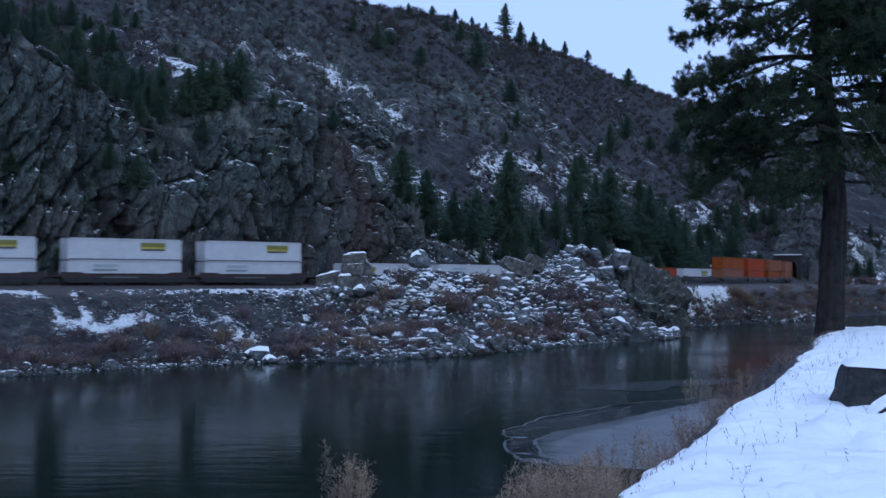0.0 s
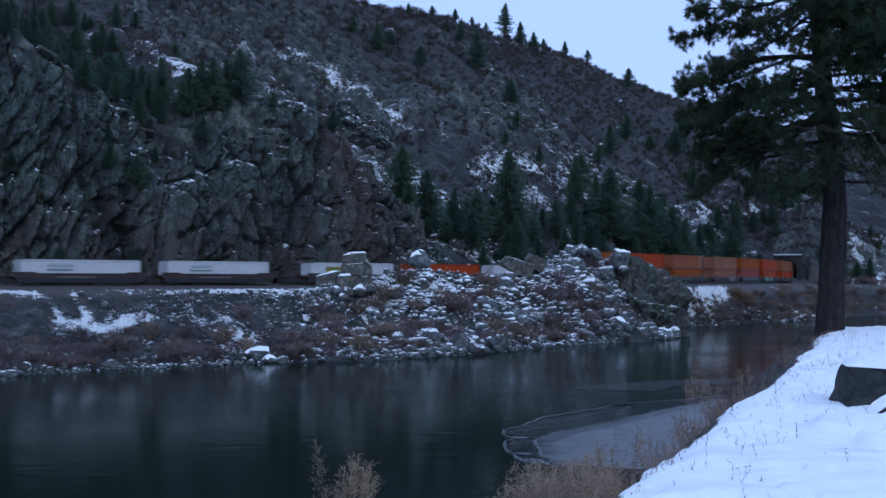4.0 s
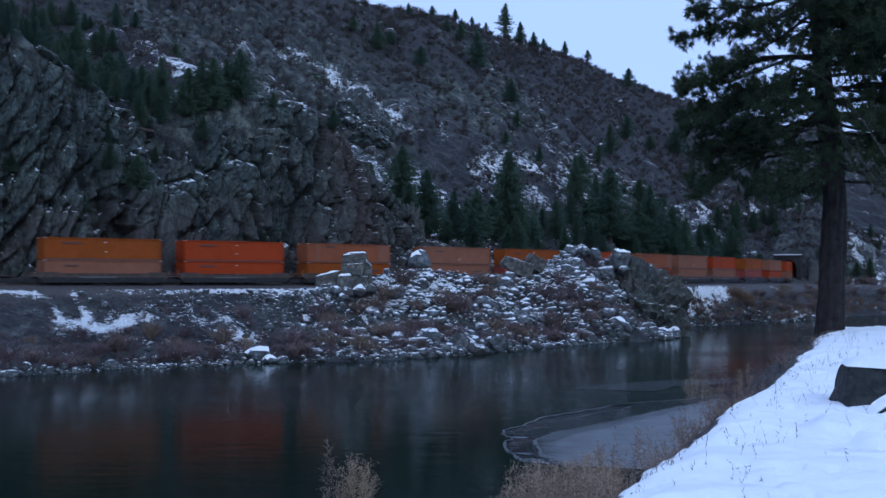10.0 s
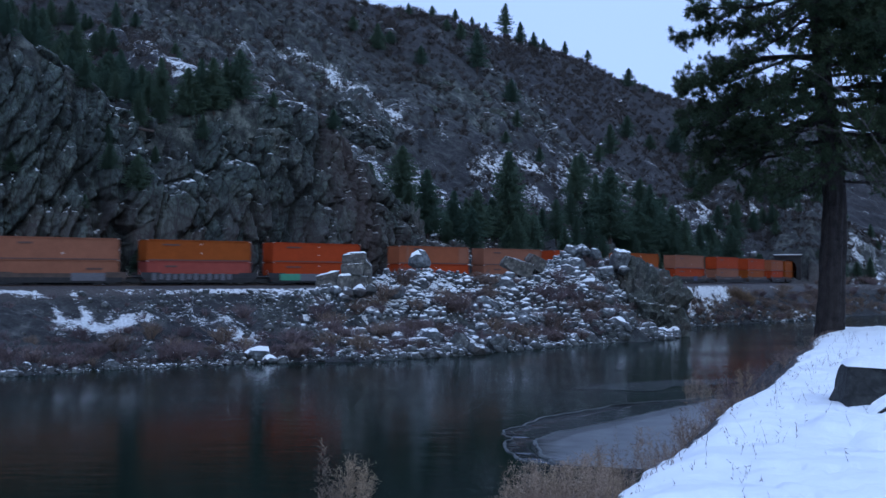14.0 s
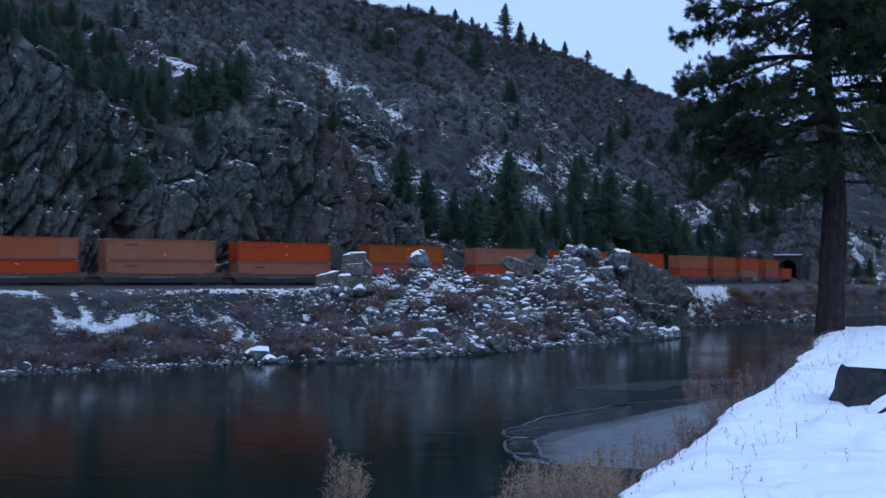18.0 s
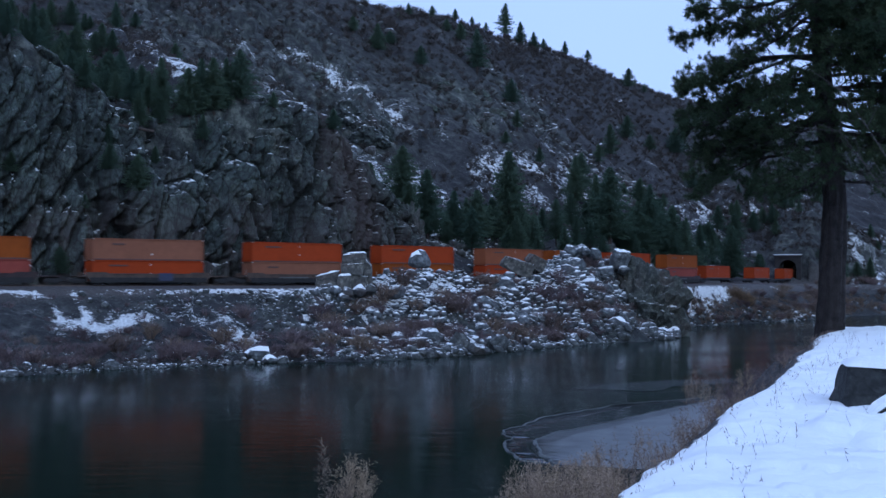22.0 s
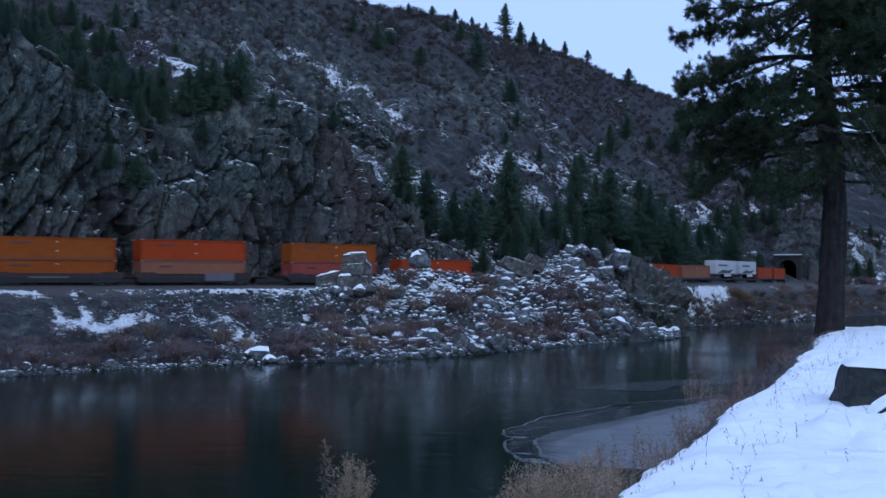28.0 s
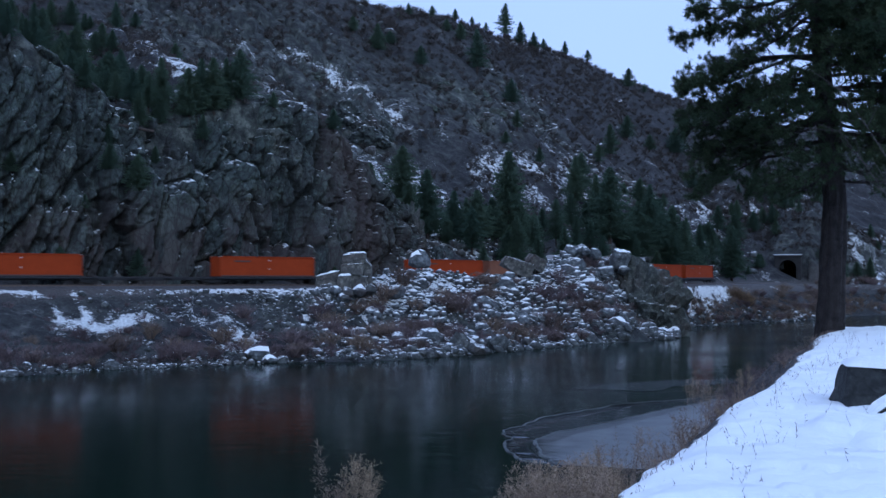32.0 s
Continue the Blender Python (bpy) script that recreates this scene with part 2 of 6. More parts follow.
def nd(n, l, kind, ins=None, **attrs):
    node = n.new(kind)
    for k, v in attrs.items():
        setattr(node, k, v)
    for k, v in (ins or {}).items():
        if isinstance(v, bpy.types.NodeSocket):
            l.new(v, node.inputs[k])
        else:
            node.inputs[k].default_value = v
    return node


def ramp(n, l, fac, stops):
    node = n.new("ShaderNodeValToRGB")
    e = node.color_ramp.elements
    while len(e) > 1:
        e.remove(e[-1])
    for i, (p, c) in enumerate(stops):
        el = e[0] if i == 0 else e.new(p)
        el.position = p
        el.color = (*c, 1) if len(c) == 3 else c
    l.new(fac, node.inputs[0])
    return node.outputs[0]


def noise_tex(n, l, scale, detail=5, rough=0.6, vec=None, out="Fac"):
    node = nd(n, l, "ShaderNodeTexNoise", {"Scale": scale, "Detail": detail, "Roughness": rough})
    if vec is not None:
        l.new(vec, node.inputs["Vector"])
    return node.outputs[out]


def math_n(n, l, op, a, b=0.0, c=0.0, clamp=False):
    node = nd(n, l, "ShaderNodeMath", operation=op, use_clamp=clamp)
    for i, v in enumerate((a, b, c)):
        if isinstance(v, bpy.types.NodeSocket):
            l.new(v, node.inputs[i])
        else:
            node.inputs[i].default_value = v
    return node.outputs[0]


def mix(n, l, fac, a, b, kind="MIX"):
    node = nd(n, l, "ShaderNodeMixRGB", blend_type=kind)
    for i, v in enumerate((fac, a, b)):
        if isinstance(v, bpy.types.NodeSocket):
            l.new(v, node.inputs[i])
        else:
            node.inputs[i].default_value = v if i == 0 or len(v) == 4 else (*v, 1)
    return node.outputs[0]


def bump(n, l, bsdf, height, strength=0.4, dist=0.1):
    b = nd(n, l, "ShaderNodeBump", {"Strength": strength, "Distance": dist, "Height": height})
    l.new(b.outputs[0], bsdf.inputs["Normal"])


SNOW = (0.945, 0.975, 0.95)


def rock_material(name, tint=(1, 1, 1), snow_from=0.72, snow_amount=0.5, scale=1.0, layer=""):
    """Fractured grey-green and rusty rock, with snow on what faces up."""
    m, n, l, b = mat(name)
    pos = nd(n, l, "ShaderNodeNewGeometry")
    v = pos.outputs["Position"]
    big = noise_tex(n, l, 0.11 * scale, 4, 0.6, v)
    mid = noise_tex(n, l, 0.9 * scale, 6, 0.65, v)
    fine = noise_tex(n, l, 6 * scale, 4, 0.7, v)
    base = ramp(n, l, mid, [(0.25, (0.013 * tint[0], 0.0155 * tint[1], 0.016 * tint[2])), (0.5, (0.046 * tint[0], 0.054 * tint[1], 0.052 * tint[2])), (0.75, (0.139 * tint[0], 0.16 * tint[1], 0.147 * tint[2]))])
    rust = ramp(n, l, big, [(0.5, (0, 0, 0)), (0.68, (1, 1, 1))])
    base = mix(n, l, math_n(n, l, "MULTIPLY", rust, 0.55), base, (0.075, 0.05, 0.042))
    base = mix(n, l, 0.35, base, ramp(n, l, fine, [(0.3, (0.3, 0.3, 0.3)), (0.7, (1, 1, 1))]), "MULTIPLY")
    crack = nd(n, l, "ShaderNodeTexVoronoi", {"Vector": v, "Scale": 0.55 * scale, "Randomness": 1.0}, feature="DISTANCE_TO_EDGE")
    line = ramp(n, l, crack.outputs["Distance"], [(0.0, (0.25, 0.25, 0.25)), (0.06, (1, 1, 1))])
    base = mix(n, l, 0.6, base, line, "MULTIPLY")
    if layer:
        base = mix(n, l, 0.5, base, (0.052 * tint[0], 0.058 * tint[1], 0.057 * tint[2]))
        for turn_, scl in ((25, 0.5), (32, 1.4)):
            mp = nd(n, l, "ShaderNodeMapping", {"Vector": v, "Rotation": (0, radians(turn_), radians(38)), "Scale": (1.0, 1.0, 0.42)})
            ck = nd(n, l, "ShaderNodeTexVoronoi", {"Vector": mp.outputs[0], "Scale": scl}, feature="DISTANCE_TO_EDGE")
            cc = nd(n, l, "ShaderNodeTexVoronoi", {"Vector": mp.outputs[0], "Scale": scl})
            base = mix(n, l, 0.75, base, ramp(n, l, ck.outputs["Distance"], [(0.0, (0.15, 0.15, 0.16)), (0.08, (1, 1, 1))]), "MULTIPLY")
            cs = nd(n, l, "ShaderNodeSeparateColor", {"Color": cc.outputs["Color"]}).outputs[0]
            base = mix(n, l, 0.65, base, ramp(n, l, cs, [(0.0, (0.6, 0.65, 0.67)), (1.0, (1.6, 1.6, 1.52))]), "MULTIPLY")
        att = nd(n, l, "ShaderNodeVertexColor", layer_name=layer)
        sep = nd(n, l, "ShaderNodeSeparateColor", {"Color": att.outputs["Color"]})
        base = mix(n, l, 1.0, base, ramp(n, l, sep.outputs[0], [(0.05, (0.42, 0.43, 0.44)), (0.45, (1.0, 1.0, 1.0)), (0.85, (1.5, 1.5, 1.42))]), "MULTIPLY")
        base = mix(n, l, sep.outputs[1], base, mix(n, l, 0.65, base, (0.05, 0.034, 0.031)))
    nz = nd(n, l, "ShaderNodeSeparateXYZ", {"Vector": pos.outputs["Normal"]}).outputs[2]
    s = math_n(n, l, "ADD", math_n(n, l, "MULTIPLY", math_n(n, l, "SUBTRACT", nz, snow_from), 3.0),
               math_n(n, l, "MULTIPLY", math_n(n, l, "SUBTRACT", noise_tex(n, l, 0.5 * scale, 5, 0.7, v), 1.0 - snow_amount), 3.2))
    s = math_n(n, l, "MULTIPLY", math_n(n, l, "MULTIPLY", s, 1.6, clamp=True), 0.85)
    l.new(mix(n, l, s, base, SNOW), b.inputs["Base Color"])
    b.inputs["Roughness"].default_value = 0.85
    h = math_n(n, l, "ADD", mid, math_n(n, l, "MULTIPLY", fine, 0.4))
    bump(n, l, b, h, 0.7, 0.35 / scale)
    return m


def ground_material():
    m, n, l, b = mat("hillside_ground")
    pos = nd(n, l, "ShaderNodeNewGeometry")
    v = pos.outputs["Position"]
    att = nd(n, l, "ShaderNodeVertexColor", layer_name="cover")
    sep = nd(n, l, "ShaderNodeSeparateColor", {"Color": att.outputs["Color"]})
    snow, rockm, near = sep.outputs[0], sep.outputs[1], sep.outputs[2]
    gravel = att.outputs["Alpha"]
    big = noise_tex(n, l, 0.07, 4, 0.6, v)
    mid = noise_tex(n, l, 0.55, 6, 0.7, v)
    fine = noise_tex(n, l, 3.5, 5, 0.7, v)
    soil = ramp(n, l, mid, [(0.34, (0.007, 0.007, 0.0078)), (0.5, (0.0258, 0.0268, 0.0282)), (0.64, (0.082, 0.083, 0.08))])
    brush = ramp(n, l, fine, [(0.36, (0.007, 0.0068, 0.0076)), (0.52, (0.0265, 0.0262, 0.0282)), (0.68, (0.094, 0.092, 0.088))])
    soil = mix(n, l, ramp(n, l, big, [(0.4, (0, 0, 0)), (0.6, (0.8, 0.8, 0.8))]), soil, brush)
    stone = ramp(n, l, mid, [(0.34, (0.007, 0.0085, 0.009)), (0.5, (0.05, 0.057, 0.05)), (0.66, (0.165, 0.175, 0.148))])
    base = mix(n, l, rockm, soil, stone)
    wide = noise_tex(n, l, 0.022, 5, 0.65, v)
    base = mix(n, l, 0.75, base, ramp(n, l, wide, [(0.36, (0.36, 0.38, 0.42)), (0.6, (0.97, 1.0, 1.02))]), "MULTIPLY")
    patch = noise_tex(n, l, 0.17, 5, 0.72, v)
    base = mix(n, l, 0.85, base, ramp(n, l, patch, [(0.38, (0.45, 0.46, 0.5)), (0.62, (1.4, 1.38, 1.32))]), "MULTIPLY")
    grit = ramp(n, l, fine, [(0.3, (0.04, 0.037, 0.034)), (0.7, (0.12, 0.11, 0.10))])
    base = mix(n, l, gravel, base, grit)
    base = mix(n, l, 0.4, base, ramp(n, l, fine, [(0.3, (0.25, 0.25, 0.25)), (0.65, (1, 1, 1))]), "MULTIPLY")
    sn = math_n(n, l, "ADD", snow, math_n(n, l, "MULTIPLY", math_n(n, l, "SUBTRACT", noise_tex(n, l, 1.3, 7, 0.82, v), 0.5), 2.1))
    nz = nd(n, l, "ShaderNodeSeparateXYZ", {"Vector": pos.outputs["Normal"]}).outputs[2]
    sn = math_n(n, l, "ADD", sn, math_n(n, l, "MULTIPLY", math_n(n, l, "SUBTRACT", nz, 0.8), 0.5))
    sn = ramp(n, l, sn, [(0.60, (0, 0, 0)), (0.70, (1, 1, 1))])
    sn = mix(n, l, 1.0, sn, ramp(n, l, fine, [(0.3, (0.35, 0.35, 0.35)), (0.6, (0.9, 0.9, 0.9))]), "MULTIPLY")
    near = ramp(n, l, math_n(n, l, "ADD", near, math_n(n, l, "MULTIPLY", math_n(n, l, "SUBTRACT", noise_tex(n, l, 5, 4, 0.6, v), 0.5), 0.7)), [(0.42, (0, 0, 0)), (0.52, (1, 1, 1))])
    sn = mix(n, l, near, sn, (1, 1, 1))
    l.new(mix(n, l, sn, base, SNOW), b.inputs["Base Color"])
    b.inputs["Roughness"].default_value = 0.9
    h = math_n(n, l, "ADD", mid, math_n(n, l, "MULTIPLY", fine, 0.5))
    lump = math_n(n, l, "ADD", noise_tex(n, l, 0.9, 2, 0.4, v), math_n(n, l, "MULTIPLY", noise_tex(n, l, 9, 2, 0.5, v), 0.04))
    h2 = math_n(n, l, "ADD", math_n(n, l, "MULTIPLY", h, math_n(n, l, "SUBTRACT", 1.0, near)), math_n(n, l, "MULTIPLY", math_n(n, l, "MULTIPLY", lump, near), 1.1))
    bump(n, l, b, h2, 0.9, 0.5)
    return m


def water_material():
    m, n, l, b = mat("river_water")
    pos = nd(n, l, "ShaderNodeNewGeometry")
    mp = nd(n, l, "ShaderNodeMapping", {"Vector": pos.outputs["Position"], "Rotation": (0, 0, radians(-8)), "Scale": (0.3, 1.0, 1.0)})
    v = mp.outputs[0]
    b.inputs["Base Color"].default_value = (0.0042, 0.0118, 0.0075, 1)
    b.inputs["IOR"].default_value = 1.15
    b.inputs["Specular IOR Level"].default_value = 0.35
    rg = ramp(n, l, noise_tex(n, l, 0.06, 4, 0.6, v), [(0.35, (0.09, 0.09, 0.09)), (0.65, (0.16, 0.16, 0.16))])
    l.new(rg, b.inputs["Roughness"])
    h = math_n(n, l, "ADD", noise_tex(n, l, 0.8, 4, 0.55, v), math_n(n, l, "MULTIPLY", noise_tex(n, l, 0.12, 3, 0.5, v), 0.5))
    bump(n, l, b, h, 0.1, 0.2)
    return m


def plain(name, c, rough=0.6, metal=0.0, vary=0.35, scale=2.0, bumps=0.2, dist=0.01, random_tint=0.0):
    """A surface with stains at two scales."""
    m, n, l, b = mat(name)
    tex = nd(n, l, "ShaderNodeTexCoord")
    v = tex.outputs["Object"]
    a = noise_tex(n, l, scale, 6, 0.65, v)
    f = noise_tex(n, l, scale * 9, 4, 0.6, v)
    lo = tuple(x * (1 - vary) for x in c)
    hi = tuple(min(1, x * (1 + vary * 0.6)) for x in c)
    col = ramp(n, l, a, [(0.3, lo), (0.7, hi)])
    col = mix(n, l, 0.3, col, ramp(n, l, f, [(0.3, (0.6, 0.6, 0.6)), (0.7, (1, 1, 1))]), "MULTIPLY")
    if random_tint:
        info = nd(n, l, "ShaderNodeObjectInfo")
        col = mix(n, l, 1.0, col, ramp(n, l, info.outputs["Random"], [(0, (1 - random_tint,) * 3), (1, (1, 1, 1))]), "MULTIPLY")
    l.new(col, b.inputs["Base Color"])
    b.inputs["Roughness"].default_value = rough
    b.inputs["Metallic"].default_value = metal
    bump(n, l, b, f, bumps, dist)
    return m


M_GROUND = ground_material()
M_WATER = water_material()
M_CLIFF = rock_material("cliff_rock", (0.95, 1.0, 0.97), 0.74, 0.43, 1.0)
M_FACE = rock_material("cliff_face_rock", (0.8, 0.9, 0.87), 0.79, 0.425, 1.0, "tone")
M_SNOWSTONE = rock_material("snowy_stone_rock", (2.2, 2.08, 2.3), 0.5, 0.56, 1.6)
M_SHORE = rock_material("shore_stone_rock", (1.75, 1.65, 1.68), 0.70, 0.405, 1.6)
M_BEIGE = rock_material("beige_slab_rock", (2.4, 2.05, 1.9), 0.78, 0.36, 1.6)
M_BOULDER = rock_material("boulder_rock", (2.3, 2.2, 2.4), 0.62, 0.475, 1.6)


# ---------------------------------------------------------------- building helpers


def mesh_of(name, verts, faces, material=None, flat=True):
    me = bpy.data.meshes.new(name)
    me.from_pydata([tuple(v) for v in verts], [], [tuple(f) for f in faces])
    if material:
        me.materials.append(material)
    if not flat:
        me.polygons.foreach_set("use_smooth", [True] * len(me.polygons))
    me.update()
    return me


def grid_mesh(name, V, material, closed=False):
    """V: rows x columns x 3."""
    r, c = V.shape[:2]
    k = np.arange(r * c).reshape(r, c)
    if closed:
        k = np.concatenate([k, k[:, :1]], axis=1)
    q = np.stack([k[:-1, :-1], k[:-1, 1:], k[1:, 1:], k[1:, :-1]], axis=-1).reshape(-1, 4)
    me = bpy.data.meshes.new(name)
    me.vertices.add(r * c)
    me.vertices.foreach_set("co", V.reshape(-1).astype(np.float32))
    me.loops.add(q.size)
    me.loops.foreach_set("vertex_index", q.reshape(-1).astype(np.int32))
    me.polygons.add(len(q))
    me.polygons.foreach_set("loop_start", (np.arange(len(q)) * 4).astype(np.int32))
    me.polygons.foreach_set("loop_total", np.full(len(q), 4, np.int32))
    me.materials.append(material)
    me.update(calc_edges=True)
    me.validate()
    return me


def part(name, me, parent=None, m=None, label="", material=None):
    """Links a mesh (or a bmesh) as one object under a thing."""
    if isinstance(me, bmesh.types.BMesh):
        data = bpy.data.meshes.new(name)
        me.to_mesh(data)
        me.free()
        me = data
    if material is not None and not me.materials:
        me.materials.append(material)
    ob = new(name, me)
    if parent is not None:
        ob.parent = parent
    if m is not None:
        ob.matrix_basis = m
    if label:
        tagged(ob, label)
    return ob


def box(bm, x0, x1, y0, y1, z0, z1):
    vs = [bm.verts.new((x, y, z)) for x in (x0, x1) for y in (y0, y1) for z in (z0, z1)]
    for f in ((0, 1, 3, 2), (4, 6, 7, 5), (0, 4, 5, 1), (2, 3, 7, 6), (0, 2, 6, 4), (1, 5, 7, 3)):
        bm.faces.new([vs[i] for i in f])
    return vs


def box_mesh(name, dims, material, bevel=0.0):
    bm = bmesh.new()
    box(bm, *dims)
    if bevel:
        bmesh.ops.bevel(bm, geom=bm.edges[:], offset=bevel, segments=1, affect="EDGES")
    me = bpy.data.meshes.new(name)
    bm.to_mesh(me)
    bm.free()
    me.materials.append(material)
    return me


def cyl(bm, p0, p1, r0, r1, sides=8, caps=True):
    p0, p1 = Vector(p0), Vector(p1)
    z = (p1 - p0).normalized()
    x = z.orthogonal().normalized()
    y = z.cross(x)
    rings = []
    for p, r in ((p0, r0), (p1, r1)):
        rings.append([bm.verts.new(p + x * (r * math.cos(2 * math.pi * i / sides)) + y * (r * math.sin(2 * math.pi * i / sides))) for i in range(sides)])
    for i in range(sides):
        j = (i + 1) % sides
        bm.faces.new((rings[0][i], rings[0][j], rings[1][j], rings[1][i]))
    if caps:
        bm.faces.new(rings[0][::-1])
        bm.faces.new(rings[1])


# ---------------------------------------------------------------- ground, river, cliff
ang = np.concatenate([np.radians(np.linspace(-23.5, 23.5, 560)), np.radians(np.linspace(26, 334, 78))])
rad = np.concatenate([[0.01], np.arange(0.6, 4, 0.3), np.arange(4, 28, 0.14), np.arange(28, 60, 0.6), np.arange(60, 104, 3.0), np.arange(104, 262, 0.62), np.arange(262, 520, 1.25), np.geomspace(520, 4500, 40)])
A, R = np.meshgrid(ang, rad)
GX, GY = R * np.sin(A) + 0.37, R * np.cos(A) - 0.5
GZ, COVER = terrain(GX, GY)
g = grid_mesh("ground", np.stack([GX, GY, GZ], axis=-1), M_GROUND, closed=True)
hx, hy, hth = rails(PORTAL_S)
bm = bmesh.new()
bm.from_mesh(g)
gone = []
for f in bm.faces:
    c = f.calc_center_median()
    if abs(c.x - hx) < 14 and abs(c.y - hy) < 14:
        a_ = (c.x - hx) * math.cos(hth) + (c.y - hy) * math.sin(hth)
        b_ = (c.x - hx) * math.sin(hth) - (c.y - hy) * math.cos(hth)
        if abs(b_) < 2.9 and -0.5 < a_ < 4.6 and c.z < 14.2:
            gone.append(f)
bmesh.ops.delete(bm, geom=gone, context="FACES_ONLY")
bm.to_mesh(g)
bm.free()
g.polygons.foreach_set("use_smooth", np.ones(len(g.polygons), bool))
ca = g.color_attributes.new("cover", "FLOAT_COLOR", "POINT")
ca.data.foreach_set("color", COVER.astype(np.float32).reshape(-1))
tagged(part("ground", g), "snow-patched brown hillside, river banks and snowy near terrace", "ground", kind="structure")

wv = np.array([[[-4000, -3000, 0], [4000, -3000, 0]], [[-4000, 4200, 0], [4000, 4200, 0]]], float)
tagged(part("water", grid_mesh("water", wv, M_WATER)), "dark green slow river water with soft ripples", "water", kind="structure")


CLIFF_STEP = 0.25


def cliff_sheet():
    ss = np.arange(-70, 91, CLIFF_STEP)
    vv = np.concatenate([np.linspace(0, 1, 150), 1 + np.arange(0.5, 18, 0.6) / 10])
    S, V = np.meshgrid(ss, vv)
    top = spur_top(S) + 1.2 * fbm(S * 0.08, S * 0.0 + 3.0, seed=31)
    Vc = np.clip(V, 0, 1)
    z = 7.4 + (top - 7.4) * Vc
    height = top - 7.4
    u = 6.2 + 9.5 * (0.55 * Vc + 0.45 * Vc ** 3) * np.clip(height / 26, 0.25, 1.2) + 2.0 * fbm(S * 0.06, z * 0.05, seed=33)
    over = np.clip(V - 1, 0, None) * 10
    u = u + over
    z = z + over * 0.3
    # slabs that lean to the right, large and small; flat beds in the block on top
    a, b = S * 0.93 - z * 0.36, z * 0.93 + S * 0.36
    i1, g1, f1 = cells(a * 0.17, b * 0.065, u * 0.03, seed=41)
    i2, g2, f2 = cells(a * 0.5, b * 0.18, u * 0.08, seed=45)
    beds = (S > 50 + 2 * i1) & (S < 64) & (z > 28 + 3 * i2)
    ib, gb, fb = cells(S * 0.3 + 0.2 * z, z * 0.85 - 0.1 * S, u * 0.1, seed=53)
    i2, g2, f2 = np.where(beds, ib, i2), np.where(beds, gb, g2), np.where(beds, fb * 0.5, f2)
    i3, g3, f3 = cells(a * 1.5, b * 0.55, u * 0.3, seed=49)
    push = (2.6 * (i1 - 0.5) + 4.2 * f1) * (1 - 0.75 * np.exp(-((S - 70.5) / 5) ** 2)) + 1.5 * (i2 - 0.5) + 2.6 * f2 + 0.9 * np.abs(fbm(a * 0.55, b * 0.09, seed=37)) + 0.45 * (i3 - 0.5) + 1.1 * f3
    push = push - 1.3 * (1 - smooth(0.0, 0.09, g1)) - 0.8 * (1 - smooth(0.0, 0.11, g2)) - 0.3 * (1 - smooth(0.0, 0.14, g3))
    push = push + 0.25 * fbm(S * 0.5, z * 0.5, u * 0.5, seed=35)
    u = np.maximum(u - push, 5.4 + 0.4 * i2)
    z = z + 0.8 * (i2 - 0.5) * (V > 0.02) + over * 0.1 * (i1 - 0.5)
    x, y, _ = track(S, -u)
    rust = np.maximum(np.exp(-((S - 74) / 7) ** 2) * smooth(0.3, 0.7, i1 + 0.2), 0.8 * smooth(25, 13, z) * smooth(0.15, 0.5, i2))
    # tone varies by slab; the gap terms paint shade into the grooves
    tone = 0.5 * i2 + 0.14 * i3 + 0.36 * i1 - 0.35 * (1 - smooth(0, 0.12, g2)) - 0.25 * (1 - smooth(0, 0.08, g1))
    tone = np.clip(tone + 0.22 * beds, 0, 1)
    return np.stack([x, y, z], axis=-1), np.stack([tone, rust, tone, np.ones_like(tone)], axis=-1)


cv, ct = cliff_sheet()
cm = grid_mesh("rock_cliff", cv, M_FACE)
cm.color_attributes.new("tone", "FLOAT_COLOR", "POINT").data.foreach_set("color", ct.astype(np.float32).reshape(-1))
cl = part("rock_cliff", cm)
tagged(cl, "tall grey-green fractured rock cliff with snow on its ledges", "cliff", kind="structure")

# ---------------------------------------------------------------- railway
M_SNOW = plain("fresh_snow", SNOW, 0.9, 0, 0.04, 3, 0.3, 0.02)
M_RAIL = plain("rail_steel", (0.11, 0.085, 0.07), 0.5, 0.7, 0.3, 3)
M_BALLAST = plain("ballast_stone", (0.075, 0.07, 0.068), 0.95, 0, 0.5, 2.5, 0.9, 0.08)
M_CONCRETE = plain("portal_concrete", (0.03, 0.03, 0.03), 0.9, 0, 0.45, 0.6, 0.4, 0.02)
M_DARK = plain("tunnel_rock", (0.03, 0.029, 0.028), 0.95, 0, 0.4, 0.8, 0.6, 0.05)


def swept(name, profile, s0, s1, step, material):
    ss = np.arange(s0, s1 + 0.01, step)
    V = np.empty((len(ss), len(profile), 3))
    for k, (d, z) in enumerate(profile):
        x, y, _ = track(ss, d - 1.3)
        V[:, k] = np.stack([x, y, np.full(len(ss), z)], axis=-1)
    return grid_mesh(name, V, material)


bed = part("ballast_bed", swept("ballast_bed", [(-3.4, 7.9), (-2.0, RAIL - 0.2), (2.0, RAIL - 0.2), (3.4, 7.9)], -640, 560, 4, M_BALLAST))
tagged(bed, "grey crushed stone ballast under the railway track", "ballast", kind="structure")
for side in (-0.75, 0.75):
    r = part("rail", swept("rail", [(side - 0.07, RAIL - 0.2), (side - 0.035, RAIL - 0.03), (side - 0.035, RAIL), (side + 0.035, RAIL), (side + 0.035, RAIL - 0.03), (side + 0.07, RAIL - 0.2)], -640, 560, 4, M_RAIL))
    tagged(r, "rusty steel rail on the ballast", "rail", kind="structure")


